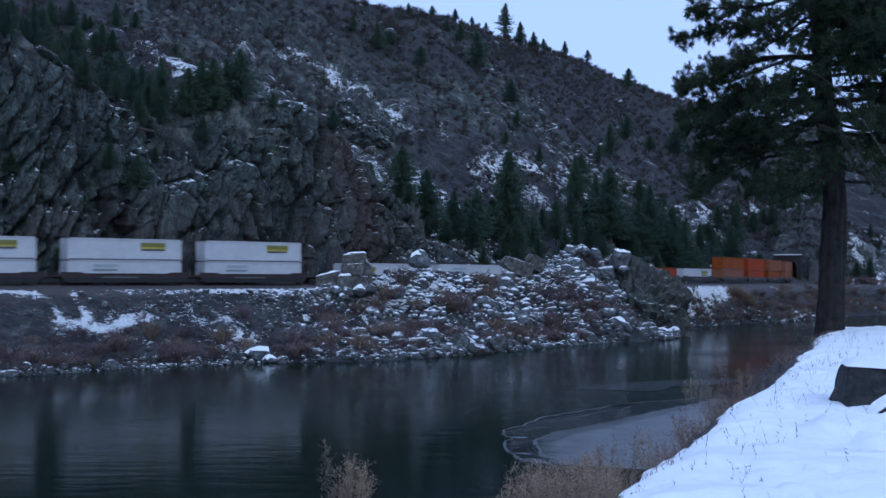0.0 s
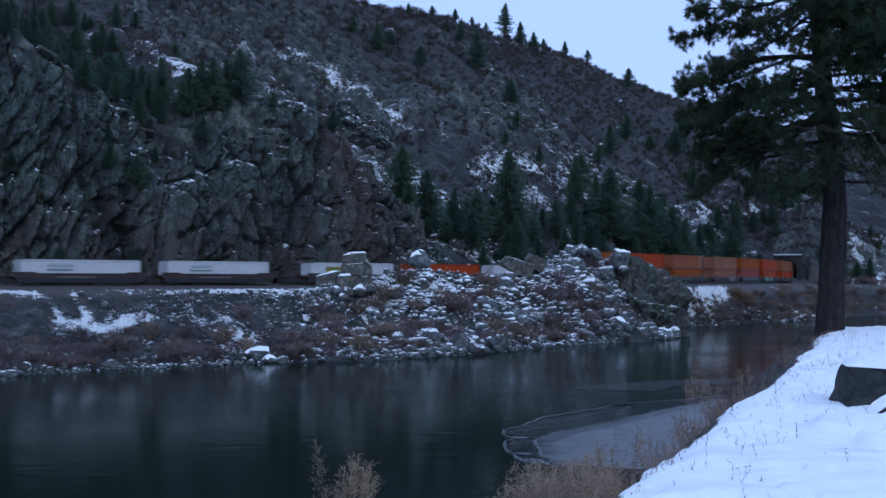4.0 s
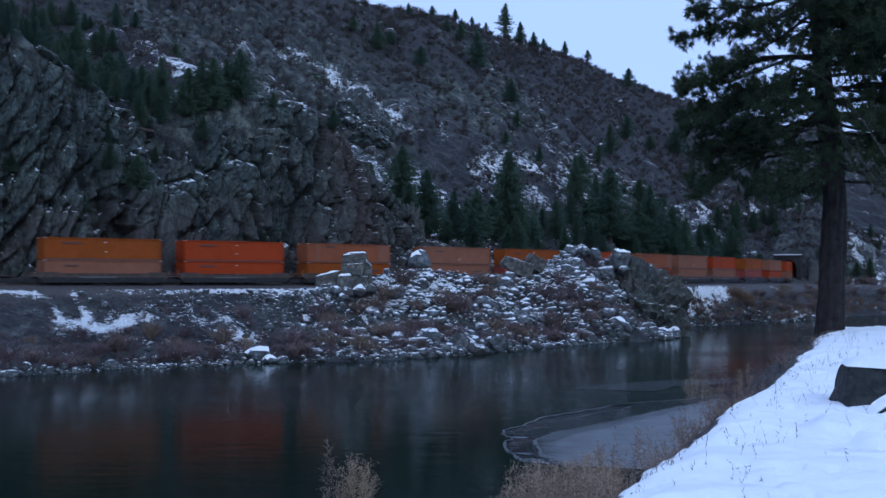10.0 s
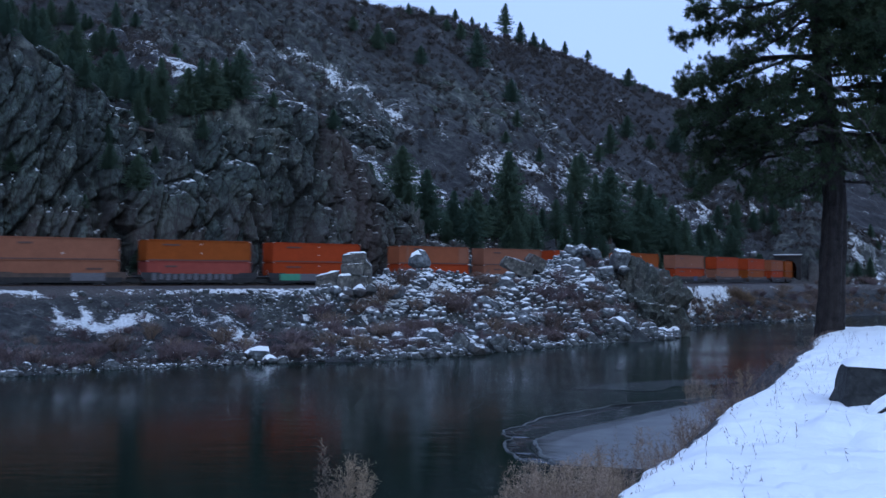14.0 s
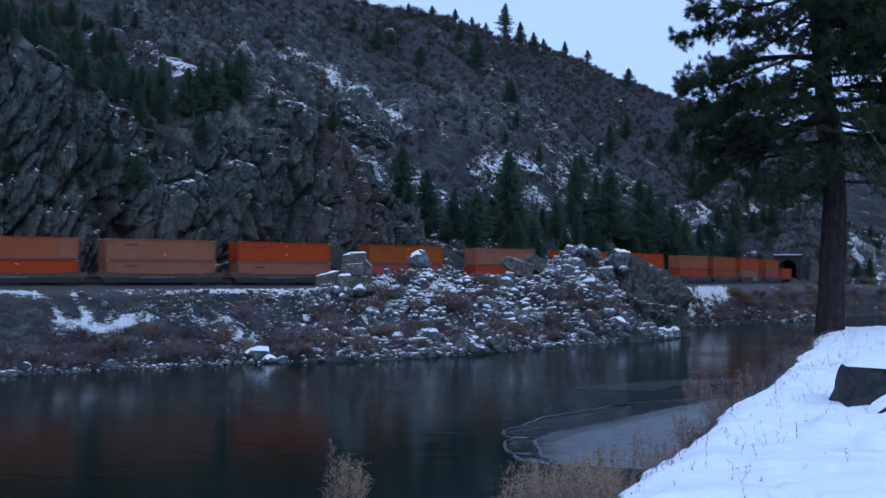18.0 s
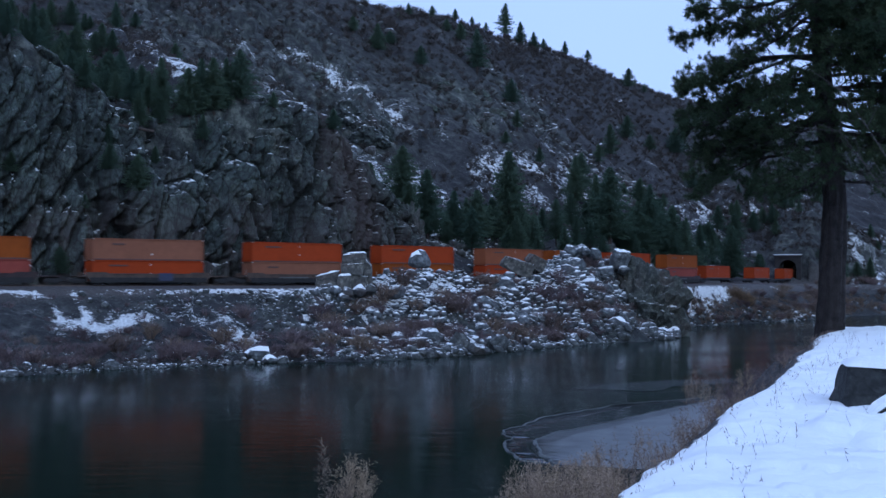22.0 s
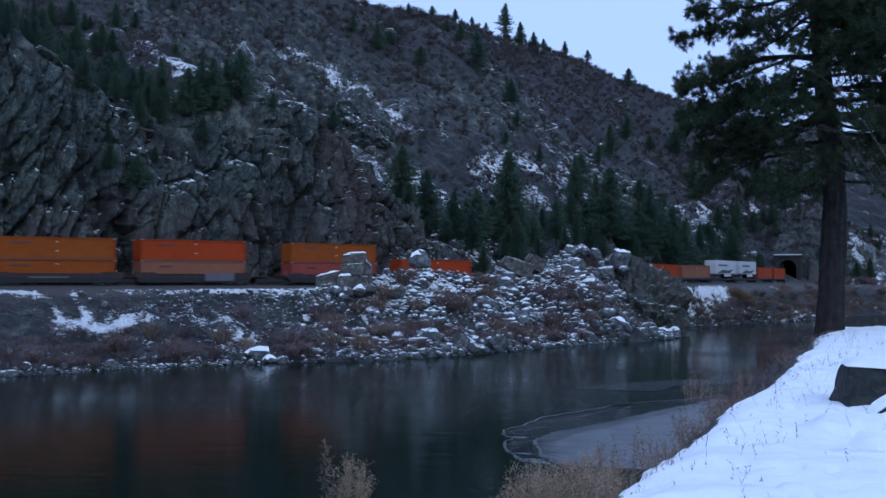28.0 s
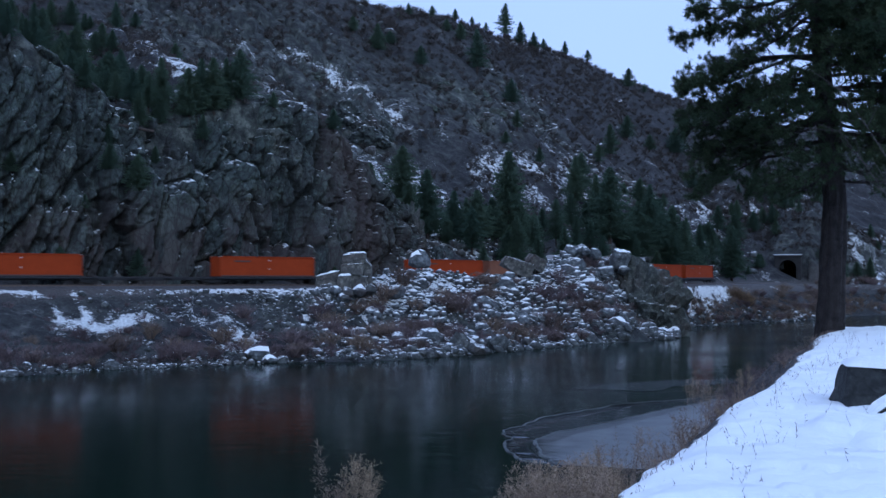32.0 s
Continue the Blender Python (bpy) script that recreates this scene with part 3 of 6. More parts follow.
def tunnel():
    x, y, th = rails(PORTAL_S)
    base = new("tunnel_portal")
    base.matrix_basis = pose(x, y, RAIL - 0.6, 0, 0, math.degrees(th))
    # face towards -x; the opening is an arch
    W, H, hw, spring = 3.6, 7.9, 2.35, 4.75
    arch = [(-hw, 0.0)] + [(-hw, spring * k / 3) for k in (1, 2)] + [(hw * math.cos(math.pi - a), spring + hw * math.sin(a)) for a in np.linspace(0, math.pi, 13)] + [(hw, spring * k / 3) for k in (2, 1)] + [(hw, 0.0)]
    outer = [(-W, 0.0)] + [(-W, H * k / 3) for k in (1, 2)] + [(-W + 2 * W * k / 12, H) for k in range(13)] + [(W, H * k / 3) for k in (2, 1)] + [(W, 0.0)]
    n = len(arch)
    verts = [(0.0, p, q) for p, q in arch] + [(0.0, p, q) for p, q in outer] + [(7.0, p, q) for p, q in arch] + [(7.0, p, q) for p, q in outer]
    faces = []
    for i in range(n - 1):
        faces += [(i, i + 1, n + i + 1, n + i), (2 * n + i, 2 * n + i + 1, i + 1, i), (n + i, n + i + 1, 3 * n + i + 1, 3 * n + i)]
    part("headwall", mesh_of("headwall", verts, faces, M_CONCRETE), base)
    part("cornice", box_mesh("cornice", (-0.35, 1.0, -W - 0.3, W + 0.3, H, H + 0.55), M_CONCRETE, 0.05), base, None, "concrete cornice under a line of snow")
    part("snow_line", box_mesh("snow_line", (-0.3, 1.0, -W - 0.25, W + 0.25, H + 0.553, H + 0.74), M_SNOW, 0.06), base, None, "thin line of snow on the cornice")
    V = np.array([[(6.9 + d, p, q) for p, q in arch] for d in np.arange(0, 320, 8)], float)
    part("bore", grid_mesh("bore", V, M_DARK), base, None, "dark rock-lined tunnel bore")
    tagged(base, "concrete railway tunnel portal with a dark arched mouth", "tunnel portal")


tunnel()

# ---------------------------------------------------------------- train
M_STEELWELL = plain("well_maroon", (0.034, 0.018, 0.017), 0.65, 0.0, 0.45, 1.2)
M_WELLTAN = plain("well_tan", (0.075, 0.05, 0.036), 0.65, 0.0, 0.45, 1.2)
M_WELLBLACK = plain("well_black", (0.022, 0.022, 0.024), 0.65, 0.0, 0.4, 1.2)
M_WHEEL = plain("wheel_steel", (0.07, 0.06, 0.055), 0.55, 0.6)
M_UNDER = plain("under_black", (0.02, 0.02, 0.02), 0.8)
PAINT = {
    "white": plain("paint_white", (0.55, 0.56, 0.57), 0.45, 0, 0.10, 0.5),
    "orange": plain("paint_orange", (0.262, 0.064, 0.008), 0.78, 0, 0.14, 0.5),
    "red": plain("paint_red_orange", (0.325, 0.045, 0.007), 0.78, 0, 0.12, 0.5),
    "tan": plain("paint_faded_tan", (0.25, 0.106, 0.06), 0.8, 0, 0.14, 0.5),
    "pink": plain("paint_faded_pink", (0.27, 0.062, 0.045), 0.8, 0, 0.14, 0.5),
    "brick": plain("paint_faded_brick", (0.26, 0.085, 0.036), 0.8, 0, 0.14, 0.5),
}
for _m in PAINT.values():
    _m.node_tree.nodes["Principled BSDF"].inputs["Specular IOR Level"].default_value = 0.2
PAINT_WORD = {"white": "white", "orange": "orange", "red": "red-orange", "tan": "faded tan-orange", "pink": "faded pink", "brick": "faded brick-orange"}
M_YELLOW = plain("sign_yellow", (0.5, 0.42, 0.04), 0.5, 0, 0.1)
M_OLIVE = plain("sign_olive", (0.19, 0.175, 0.035), 0.5, 0, 0.1)
M_PALE = plain("sign_pale", (0.36, 0.41, 0.42), 0.5, 0, 0.1)
M_SAGE = plain("bar_sage", (0.20, 0.27, 0.26), 0.6, 0, 0.1)
M_GREYBAR = plain("bar_grey", (0.11, 0.11, 0.105), 0.6, 0, 0.1)
M_DARKBAR = plain("bar_dark", (0.09, 0.045, 0.035), 0.6, 0, 0.1)
M_RAILGREY = plain("rail_grey", (0.10, 0.10, 0.11), 0.6, 0, 0.2)
M_DOT = plain("dot_white", (0.8, 0.78, 0.74), 0.5, 0, 0.05)
M_BOLT = plain("bolt_pale", (0.36, 0.33, 0.3), 0.5, 0, 0.1)
M_TEAL = plain("graffiti_teal", (0.03, 0.20, 0.21), 0.6, 0, 0.2)
M_LILAC = plain("graffiti_pale", (0.12, 0.12, 0.135), 0.6, 0, 0.3, 3)
M_SWOOSH = plain("swoosh_green", (0.03, 0.075, 0.07), 0.6, 0, 0.2)
M_BLUE = plain("graffiti_blue", (0.04, 0.05, 0.10), 0.6, 0, 0.2)
M_GREENG = plain("graffiti_green", (0.08, 0.28, 0.17), 0.6, 0, 0.2)
CL, CH, CW = 15.6, 2.8, 2.5
PITCH = 16.15                    # length that a box takes up on its car
SHARED = {}


def corrugated(paint):
    """The four walls of a box with upright ribs, as one mesh."""
    key = ("walls", paint)
    if key in SHARED:
        return SHARED[key]
    n, dep = 64, 0.016
    verts, faces = [], []

    def wall(pts):
        o = len(verts)
        for x, y in pts:
            verts.extend([(x, y, 0.16), (x, y, CH - 0.12)])
        for i in range(len(pts) - 1):
            faces.append((o + 2 * i, o + 2 * i + 2, o + 2 * i + 3, o + 2 * i + 1))
    for sg in (-1, 1):
        xs, pts = np.linspace(-CL / 2 + 0.15, CL / 2 - 0.15, 2 * n), []
        for i, x in enumerate(xs):
            inn = dep if (i // 2) % 2 else 0.0
            pts.append((x, sg * (CW / 2 - 0.02 - inn)))
        wall(pts if sg < 0 else pts[::-1])
    for sg in (-1, 1):
        pts = []
        for i, y in enumerate(np.linspace(-CW / 2 + 0.1, CW / 2 - 0.1, 16)):
            pts.append((sg * (CL / 2 - 0.03 - (dep if (i // 2) % 2 else 0)), y))
        wall(pts if sg > 0 else pts[::-1])
    SHARED[key] = mesh_of("walls", verts, faces, PAINT[paint])
    return SHARED[key]


def shared_box(key, dims, material, bevel=0.0):
    key = (key, material.name, dims)
    if key not in SHARED:
        SHARED[key] = box_mesh(key[0], dims, material, bevel)
    return SHARED[key]


def container(paint, sign):
    """A 53-foot box; its origin is at the middle of its floor."""
    ob = new("shipping_container")
    m = PAINT[paint]
    part("wall_panel", corrugated(paint), ob)
    part("roof", shared_box("roof", (-CL / 2 + 0.05, CL / 2 - 0.05, -CW / 2 + 0.05, CW / 2 - 0.05, CH - 0.06, CH - 0.02), m), ob)
    part("floor_frame", shared_box("floor_frame", (-CL / 2 + 0.05, CL / 2 - 0.05, -CW / 2 + 0.06, CW / 2 - 0.06, 0.02, 0.15), m), ob)
    for y in (-1, 1):
        part("top_rail", shared_box("top_rail", (-CL / 2, CL / 2, y * CW / 2 - 0.06, y * CW / 2 + 0.06, CH - 0.13, CH), m, 0.012), ob)
        part("bottom_rail", shared_box("bottom_rail", (-CL / 2, CL / 2, y * CW / 2 - 0.06, y * CW / 2 + 0.06, 0.0, 0.17), M_RAILGREY if paint == "white" else M_DARKBAR, 0.012), ob)
        for x in (-1, 1):
            part("corner_post", shared_box("corner_post", (x * (CL / 2 - 0.08) - 0.085, x * (CL / 2 - 0.08) + 0.085, y * CW / 2 - 0.07, y * CW / 2 + 0.07, 0, CH), m, 0.012), ob)
            part("corner_casting", shared_box("corner_casting", (x * (CL / 2 - 0.09) - 0.1, x * (CL / 2 - 0.09) + 0.1, y * CW / 2 - 0.08, y * CW / 2 + 0.08, CH - 0.14, CH + 0.005), M_UNDER if paint == "white" else M_BOLT, 0.01), ob)
    for y in (-1, 1):
        d = part("door", shared_box("door", (CL / 2 - 0.02, CL / 2 + 0.02, min(y * 0.03, y * 1.2), max(y * 0.03, y * 1.2), 0.18, CH - 0.14), m, 0.008), ob)
        for k in (0.35, 0.85):
            part("lock_rod", shared_box("lock_rod", (CL / 2 + 0.022, CL / 2 + 0.06, y * k - 0.02, y * k + 0.02, 0.15, CH - 0.12), M_BOLT), d)
    F = -CW / 2 - 0.05          # the side that faces the river

    def plate(name, x0, x1, z0, z1, mm, label="", parent=ob, out=0.0):
        return part(name, shared_box(name, (x0, x1, F - 0.012 - out, F - out, z0, z1), mm), parent, None, label)
    if sign in ("yellow", "olive_hi"):
        x0, z0 = {"yellow": (-5.2, 1.2), "olive_hi": (2.0, 1.3)}[sign]
        p = plate("sign_panel", x0, x0 + 3.5, z0 + 0.42, z0 + 1.02, M_OLIVE, "olive company sign over a yellow line")
        plate("sign_bar", x0, x0 + 3.5, z0 + 0.24, z0 + 0.42, M_YELLOW, "", p, 0.002)
        plate("sign_bar", x0 + 0.1, x0 + 3.4, z0 - 0.02, z0 + 0.18, M_GREYBAR, "", ob)
    elif sign == "pale":
        p = plate("sign_panel", -4.4, -1.2, 1.95, 2.3, M_PALE, "faded pale company sign")
        plate("sign_bar", -4.5, -1.2, 1.42, 1.66, M_SAGE, "", ob)
    elif sign == "dots":
        for z in (1.05, 2.25):
            bm = bmesh.new()
            cyl(bm, (0.15, F - 0.014, z), (0.15, F, z), 0.09, 0.09, 10)
            part("marker_dot", bm, ob, None, "round white marker", M_DOT)
        plate("lettering_bar", -5.6, -3.0, 2.02, 2.22, M_DARKBAR, "faint dark lettering as a bar")
    elif sign == "bar":
        plate("lettering_bar", -5.2, -3.4, 1.95, 2.18, M_DARKBAR, "dark lettering as a bar")
        bm = bmesh.new()
        cyl(bm, (0.35, F - 0.014, 0.8), (0.35, F, 0.8), 0.1, 0.1, 10)
        part("marker_dot", bm, ob, None, "round white marker", M_DOT)
    elif sign == "bar_right":
        plate("lettering_bar", 3.4, 5.6, 1.55, 1.8, M_DARKBAR, "dark lettering as a bar")
    elif sign == "patched":
        plate("repair_panel", -6.3, -5.6, 0.2, CH - 0.15, PAINT["tan"], "paler repair panel")
        plate("repair_panel", 5.4, 7.7, 0.2, CH - 0.15, PAINT["tan"], "paler repair panel")
        plate("lettering_bar", -4.6, -2.8, 2.2, 2.45, M_DARKBAR, "dark lettering as a bar")
    tagged(ob, f"{PAINT_WORD[paint]} ribbed steel shipping container on a rail car", "container", "containers on the train")
    return ob


def truck(parent, x):
    """A bogie: side frames, bolster and four wheels."""
    bg_ = part("bolster", shared_box("bolster", (-0.25, 0.25, -1.1, 1.1, 0.35, 0.75), M_UNDER, 0.03), parent, pose(x, 0, 0))
    for y in (-1, 1):
        key = ("frame", y)
        if key not in SHARED:
            bm = bmesh.new()
            prof = [(-1.25, 0.35), (-1.25, 0.62), (-0.5, 0.82), (0.5, 0.82), (1.25, 0.62), (1.25, 0.35), (0.8, 0.42), (0.4, 0.2), (-0.4, 0.2), (-0.8, 0.42)]
            f0 = [bm.verts.new((px, y * 1.0 - 0.08, pz)) for px, pz in prof]
            f1 = [bm.verts.new((px, y * 1.0 + 0.08, pz)) for px, pz in prof]
            bm.faces.new(f0)
            bm.faces.new(f1[::-1])
            for i in range(len(prof)):
                j = (i + 1) % len(prof)
                bm.faces.new((f0[i], f0[j], f1[j], f1[i]))
            me = bpy.data.meshes.new("side_frame")
            bm.to_mesh(me)
            bm.free()
            me.materials.append(M_UNDER)
            SHARED[key] = me
        part("side_frame", SHARED[key], bg_)
    if "wheel" not in SHARED:
        bm = bmesh.new()
        cyl(bm, (0, -0.07, 0), (0, 0.07, 0), 0.46, 0.46, 20)
        cyl(bm, (0, -0.11, 0), (0, 0.11, 0), 0.2, 0.2, 12)
        me = bpy.data.meshes.new("wheel")
        bm.to_mesh(me)
        bm.free()
        me.materials.append(M_WHEEL)
        SHARED["wheel"] = me
    for wx in (-0.9, 0.9):
        for y in (-0.75, 0.75):
            part("wheel", SHARED["wheel"], bg_, pose(wx, y, 0.46))


def well_car(paint, tail, art=None):
    """A well unit, its origin at the middle on the rail; tail: it has a bogie at its rear end too."""
    m = {"maroon": M_STEELWELL, "tan": M_WELLTAN, "black": M_WELLBLACK}[paint]
    ob = new("well_car")
    half = 9.65
    for y in (-1, 1):
        verts = []
        for x, zl, zh in ((-8.7, 0.95, 1.6), (-8.2, 0.6, 1.6), (-6.0, 0.55, 1.6), (-5.6, 0.55, 1.4), (5.6, 0.55, 1.4), (6.0, 0.55, 1.6), (8.2, 0.6, 1.6), (8.7, 0.95, 1.6)):
            verts += [(x, y * 1.42, zl), (x, y * 1.42, zh), (x, y * 1.52, zl), (x, y * 1.52, zh)]
        faces = []
        for i in range(7):
            a, b = 4 * i, 4 * i + 4
            faces += [(a, a + 1, b + 1, b), (a + 2, b + 2, b + 3, a + 3), (a + 1, a + 3, b + 3, b + 1), (a, b, b + 2, a + 2)]
        faces += [(0, 2, 3, 1), (28, 29, 31, 30)]
        key = ("wall", paint, y)
        if key not in SHARED:
            SHARED[key] = mesh_of("well_wall", verts, faces, m)
        w = part("well_wall", SHARED[key], ob)
        part("top_chord", shared_box("top_chord", (-5.6, 5.6, y * 1.47 - 0.1, y * 1.47 + 0.1, 1.35, 1.45), m, 0.02), w)
        # sill drawn high and black: the shade under the car, put into its colour
        part("bottom_sill", shared_box("bottom_sill", (-8.2, 8.2, y * 1.47 - 0.11, y * 1.47 + 0.11, 0.25, 0.92), M_UNDER, 0.02), w)
        for k in range(7):
            x = -7.2 + 2.4 * k
            part("stiffener", shared_box("stiffener", (x - 0.06, x + 0.06, y * 1.54 - 0.04, y * 1.54 + 0.04, 0.62, 1.35), m), w)
    part("well_floor", shared_box("well_floor", (-8.3, 8.3, -1.4, 1.4, 0.25, 0.33), M_UNDER), ob)
    for x in (-1, 1):
        part("end_platform", shared_box("end_platform", (min(x * 8.45, x * half), max(x * 8.45, x * half), -1.3, 1.3, 0.95, 1.15), m, 0.03), ob)
        part("end_bulkhead", shared_box("end_bulkhead", (x * 8.4 - 0.06, x * 8.4 + 0.06, -1.4, 1.4, 0.35, 1.3), m), ob)
        part("grab_iron", shared_box("grab_iron", (x * 8.9 - 0.02, x * 8.9 + 0.02, -1.5, -1.46, 1.1, 2.0), M_BOLT), ob)
    truck(ob, -half)
    if tail:
        truck(ob, half + 1.2)
        part("draft_gear", shared_box("draft_gear", (half, half + 3.6, -0.2, 0.2, 0.75, 1.0), M_UNDER, 0.02), ob)
        part("rear_platform", shared_box("rear_platform", (half, half + 2.1, -1.2, 1.2, 0.98, 1.15), m, 0.02), ob)
    F = -1.595

    def splash(x0, x1, z0, z1, mm, n=1):
        for k in range(n):
            a = x0 + (x1 - x0) * k / n
            b = a + (x1 - x0) / n * (0.62 if n > 1 else 1)
            part("graffiti_patch", shared_box("graffiti_patch", (a, b, F - 0.02, F + 0.01, z0 + 0.12 * (k % 2), z1 - 0.1 * ((k * 3) % 2)), mm), ob, None, "spray-painted patch")
    if art == "teal":
        splash(1.5, 4.9, 0.5, 1.4, M_TEAL)
    elif art == "lilac":
        splash(1.4, 5.8, 0.5, 1.5, M_LILAC)
    elif art == "letters":
        splash(-7.2, 5.0, 0.55, 1.5, M_LILAC, 12)
    elif art == "green":
        splash(-6.8, -3.4, 0.55, 1.5, M_GREENG)
        splash(-3.4, 0.6, 0.5, 1.5, M_LILAC)
        splash(0.6, 2.0, 0.55, 1.4, M_GREENG)
    elif art == "blue":
        splash(1.2, 3.2, 0.5, 1.5, M_BLUE)
    else:
        splash(-3.4, 1.6, 0.85, 1.05, M_GREYBAR)
    tagged(ob, {"maroon": "dark maroon steel well car with grimy sides", "tan": "weathered tan steel well car", "black": "black steel well car with graffiti"}[paint], "rail car", "cars of the train")
    return ob


def spine_car(tail=True):
    ob = new("spine_car")
    part("centre_sill", shared_box("centre_sill", (-9.0, 9.0, -0.45, 0.45, 0.55, 1.0), M_WELLBLACK, 0.03), ob)
    for x in (-7.9, -2.6, 2.6, 7.9):
        part("cross_arm", shared_box("cross_arm", (x - 0.3, x + 0.3, -1.3, 1.3, 0.85, 1.08), M_STEELWELL, 0.02), ob)
    for y in (-1, 1):
        part("side_sill", shared_box("side_sill", (-8.6, 8.6, y * 1.3 - 0.06, y * 1.3 + 0.06, 0.78, 1.02), M_WELLBLACK, 0.02), ob)
    truck(ob, -8.7)
    if tail:
        truck(ob, 8.7)
    tagged(ob, "black steel spine car with a low frame", "rail car", "cars of the train")
    return ob


def trailer():
    """A white highway trailer on its own wheels; origin under its middle."""
    ob = new("semi_trailer")
    L2 = 6.95
    part("trailer_body", box_mesh("trailer_body", (-L2, L2, -1.3, 1.3, 1.1, 4.05), PAINT["white"], 0.06), ob)
    part("bottom_rail", box_mesh("bottom_rail", (-L2, L2, -1.33, 1.33, 1.0, 1.12), M_BOLT, 0.01), ob)
    wedge = [(-5.8, 1.2), (2.6, 1.2), (5.6, 2.1), (1.0, 1.75), (-2.0, 2.0)]
    n = len(wedge)
    verts = [(x, -1.33, z) for x, z in wedge] + [(x, -1.302, z) for x, z in wedge]
    faces = [tuple(range(n)), tuple(range(2 * n - 1, n - 1, -1))] + [(i, n + i, n + (i + 1) % n, (i + 1) % n) for i in range(n)]
    part("swoosh", mesh_of("swoosh", verts, faces, M_SWOOSH), ob, None, "dark green painted swoosh")
    for y in (-1.28, 1.28):
        part("side_skirt", box_mesh("side_skirt", (-1.2, 3.6, y - 0.02, y + 0.02, 0.4, 1.0), PAINT["white"]), ob, None, "white lower fairing")
    part("lettering_bar", box_mesh("lettering_bar", (-5.0, 1.2, -1.33, -1.305, 2.75, 3.15), M_GREYBAR), ob, None, "pale lettering as a bar")
    for x in (4.6, 5.9):
        for y in (-1.0, 1.0):
            bm = bmesh.new()
            cyl(bm, (x, y - 0.25, 0.52), (x, y + 0.25, 0.52), 0.52, 0.52, 16)
            part("tyre", bm, ob, None, "", M_UNDER)
    part("axle_frame", box_mesh("axle_frame", (4.0, 6.5, -0.7, 0.7, 0.45, 1.0), M_UNDER), ob)
    for y in (-0.8, 0.8):
        part("landing_leg", box_mesh("landing_leg", (-4.6, -4.4, y - 0.08, y + 0.08, 0.05, 1.05), M_BOLT), ob)
    tagged(ob, "white box semi-trailer with a dark stripe, riding a spine car", "trailer", "trailers on the train")
    return ob


# front end along the train at time 0, upper box, lower box, well colour, rear bogie
CONSIST = [
    (1.2, ("white", "olive_hi"), ("white", ""), "maroon", 0, None), (20.7, ("white", "olive_hi"), ("white", "pale"), "maroon", 0, None),
    (39.8, ("white", "olive_hi"), ("white", "pale"), "maroon", 1, None),
    (63.2, None, ("white", "yellow"), "maroon", 0, None), (82.4, None, ("white", "pale"), "maroon", 0, None), (101.8, None, ("white", "pale"), "maroon", 1, None),
    (124.8, None, ("white", "yellow"), "maroon", 0, "lilac"), (144.2, None, ("red", "dots"), "maroon", 0, "teal"), (163.3, None, ("white", "olive_hi"), "maroon", 1, None),
    (186.6, ("orange", "dots"), ("tan", "bar"), "tan", 0, None), (205.6, ("red", "dots"), ("red", "dots"), "tan", 0, None), (225.4, ("brick", "patched"), ("orange", "bar_right"), "tan", 1, None),
    (248.3, ("tan", "bar"), ("tan", "bar_right"), "tan", 0, "lilac"), (267.7, ("orange", "dots"), ("pink", "bar"), "black", 0, "letters"), (287.0, ("red", "dots"), ("red", "dots"), "black", 1, "green"),
    (310.4, ("brick", "patched"), ("red", "dots"), "tan", 0, None), (329.7, ("tan", "bar"), ("tan", "bar"), "tan", 0, None), (348.9, ("red", "dots"), ("tan", "bar"), "tan", 1, None),
    (371.9, ("orange", "dots"), ("pink", "bar"), "maroon", 1, None), (395.4, ("tan", "bar"), ("red", "dots"), "tan", 1, "blue"), (418.6, ("red", "dots"), ("tan", "bar"), "tan", 1, None),
    (441.9, ("red", "dots"), ("orange", "dots"), "tan", 1, None), (465.2, ("brick", "dots"), ("red", "dots"), "maroon", 0, None), (484.2, ("orange", "dots"), ("orange", "dots"), "maroon", 0, None),
    (503.3, ("red", "dots"), ("tan", "bar"), "maroon", 1, "lilac"), (526.5, ("orange", "dots"), ("pink", "bar"), "maroon", 1, None),
]
SPINES = [(547.3, "red"), (564.8, None), (582.4, "red"), (600.0, None), (617.8, "red"), (635.2, "tan"), (652.6, "trailer"), (669.9, "trailer"), (687.2, "red"), (704.6, "red")]
MOVING = []                      # thing, middle along the train, height above the rail

PROTO = {}


def take(key, make):
    """The first of a kind is built, the others are copies of it."""
    if key not in PROTO:
        PROTO[key] = make()
        return PROTO[key]
    return copy_thing(PROTO[key], pose(0, 0, 0))


for q, up, lo, well, tail, art in CONSIST:
    c = q + PITCH / 2
    MOVING.append((take(("well", well, tail, art), lambda: well_car(well, tail, art)), c, 0.0))
    MOVING.append((take(("box",) + lo, lambda: container(*lo)), c, 0.36))
    if up:
        MOVING.append((take(("box",) + up, lambda: container(*up)), c, 0.36 + CH + 0.02))
for q, load in SPINES:
    c = q + PITCH / 2
    MOVING.append((take(("spine",), spine_car), c, 0.0))
    if load == "trailer":
        MOVING.append((take(("trailer",), trailer), c + 0.95, 1.1))
    elif load:
        MOVING.append((take(("box", load, "dots"), lambda: container(load, "dots")), c, 1.1))

# ---------------------------------------------------------------- rocks
M_GREENROCK = rock_material("outcrop_rock", (1.3, 1.25, 1.1), 0.76, 0.37, 1.8)
M_DARKROCK = rock_material("dark_boulder_rock", (0.5, 0.47, 0.47), 0.85, 0.3, 5.0)


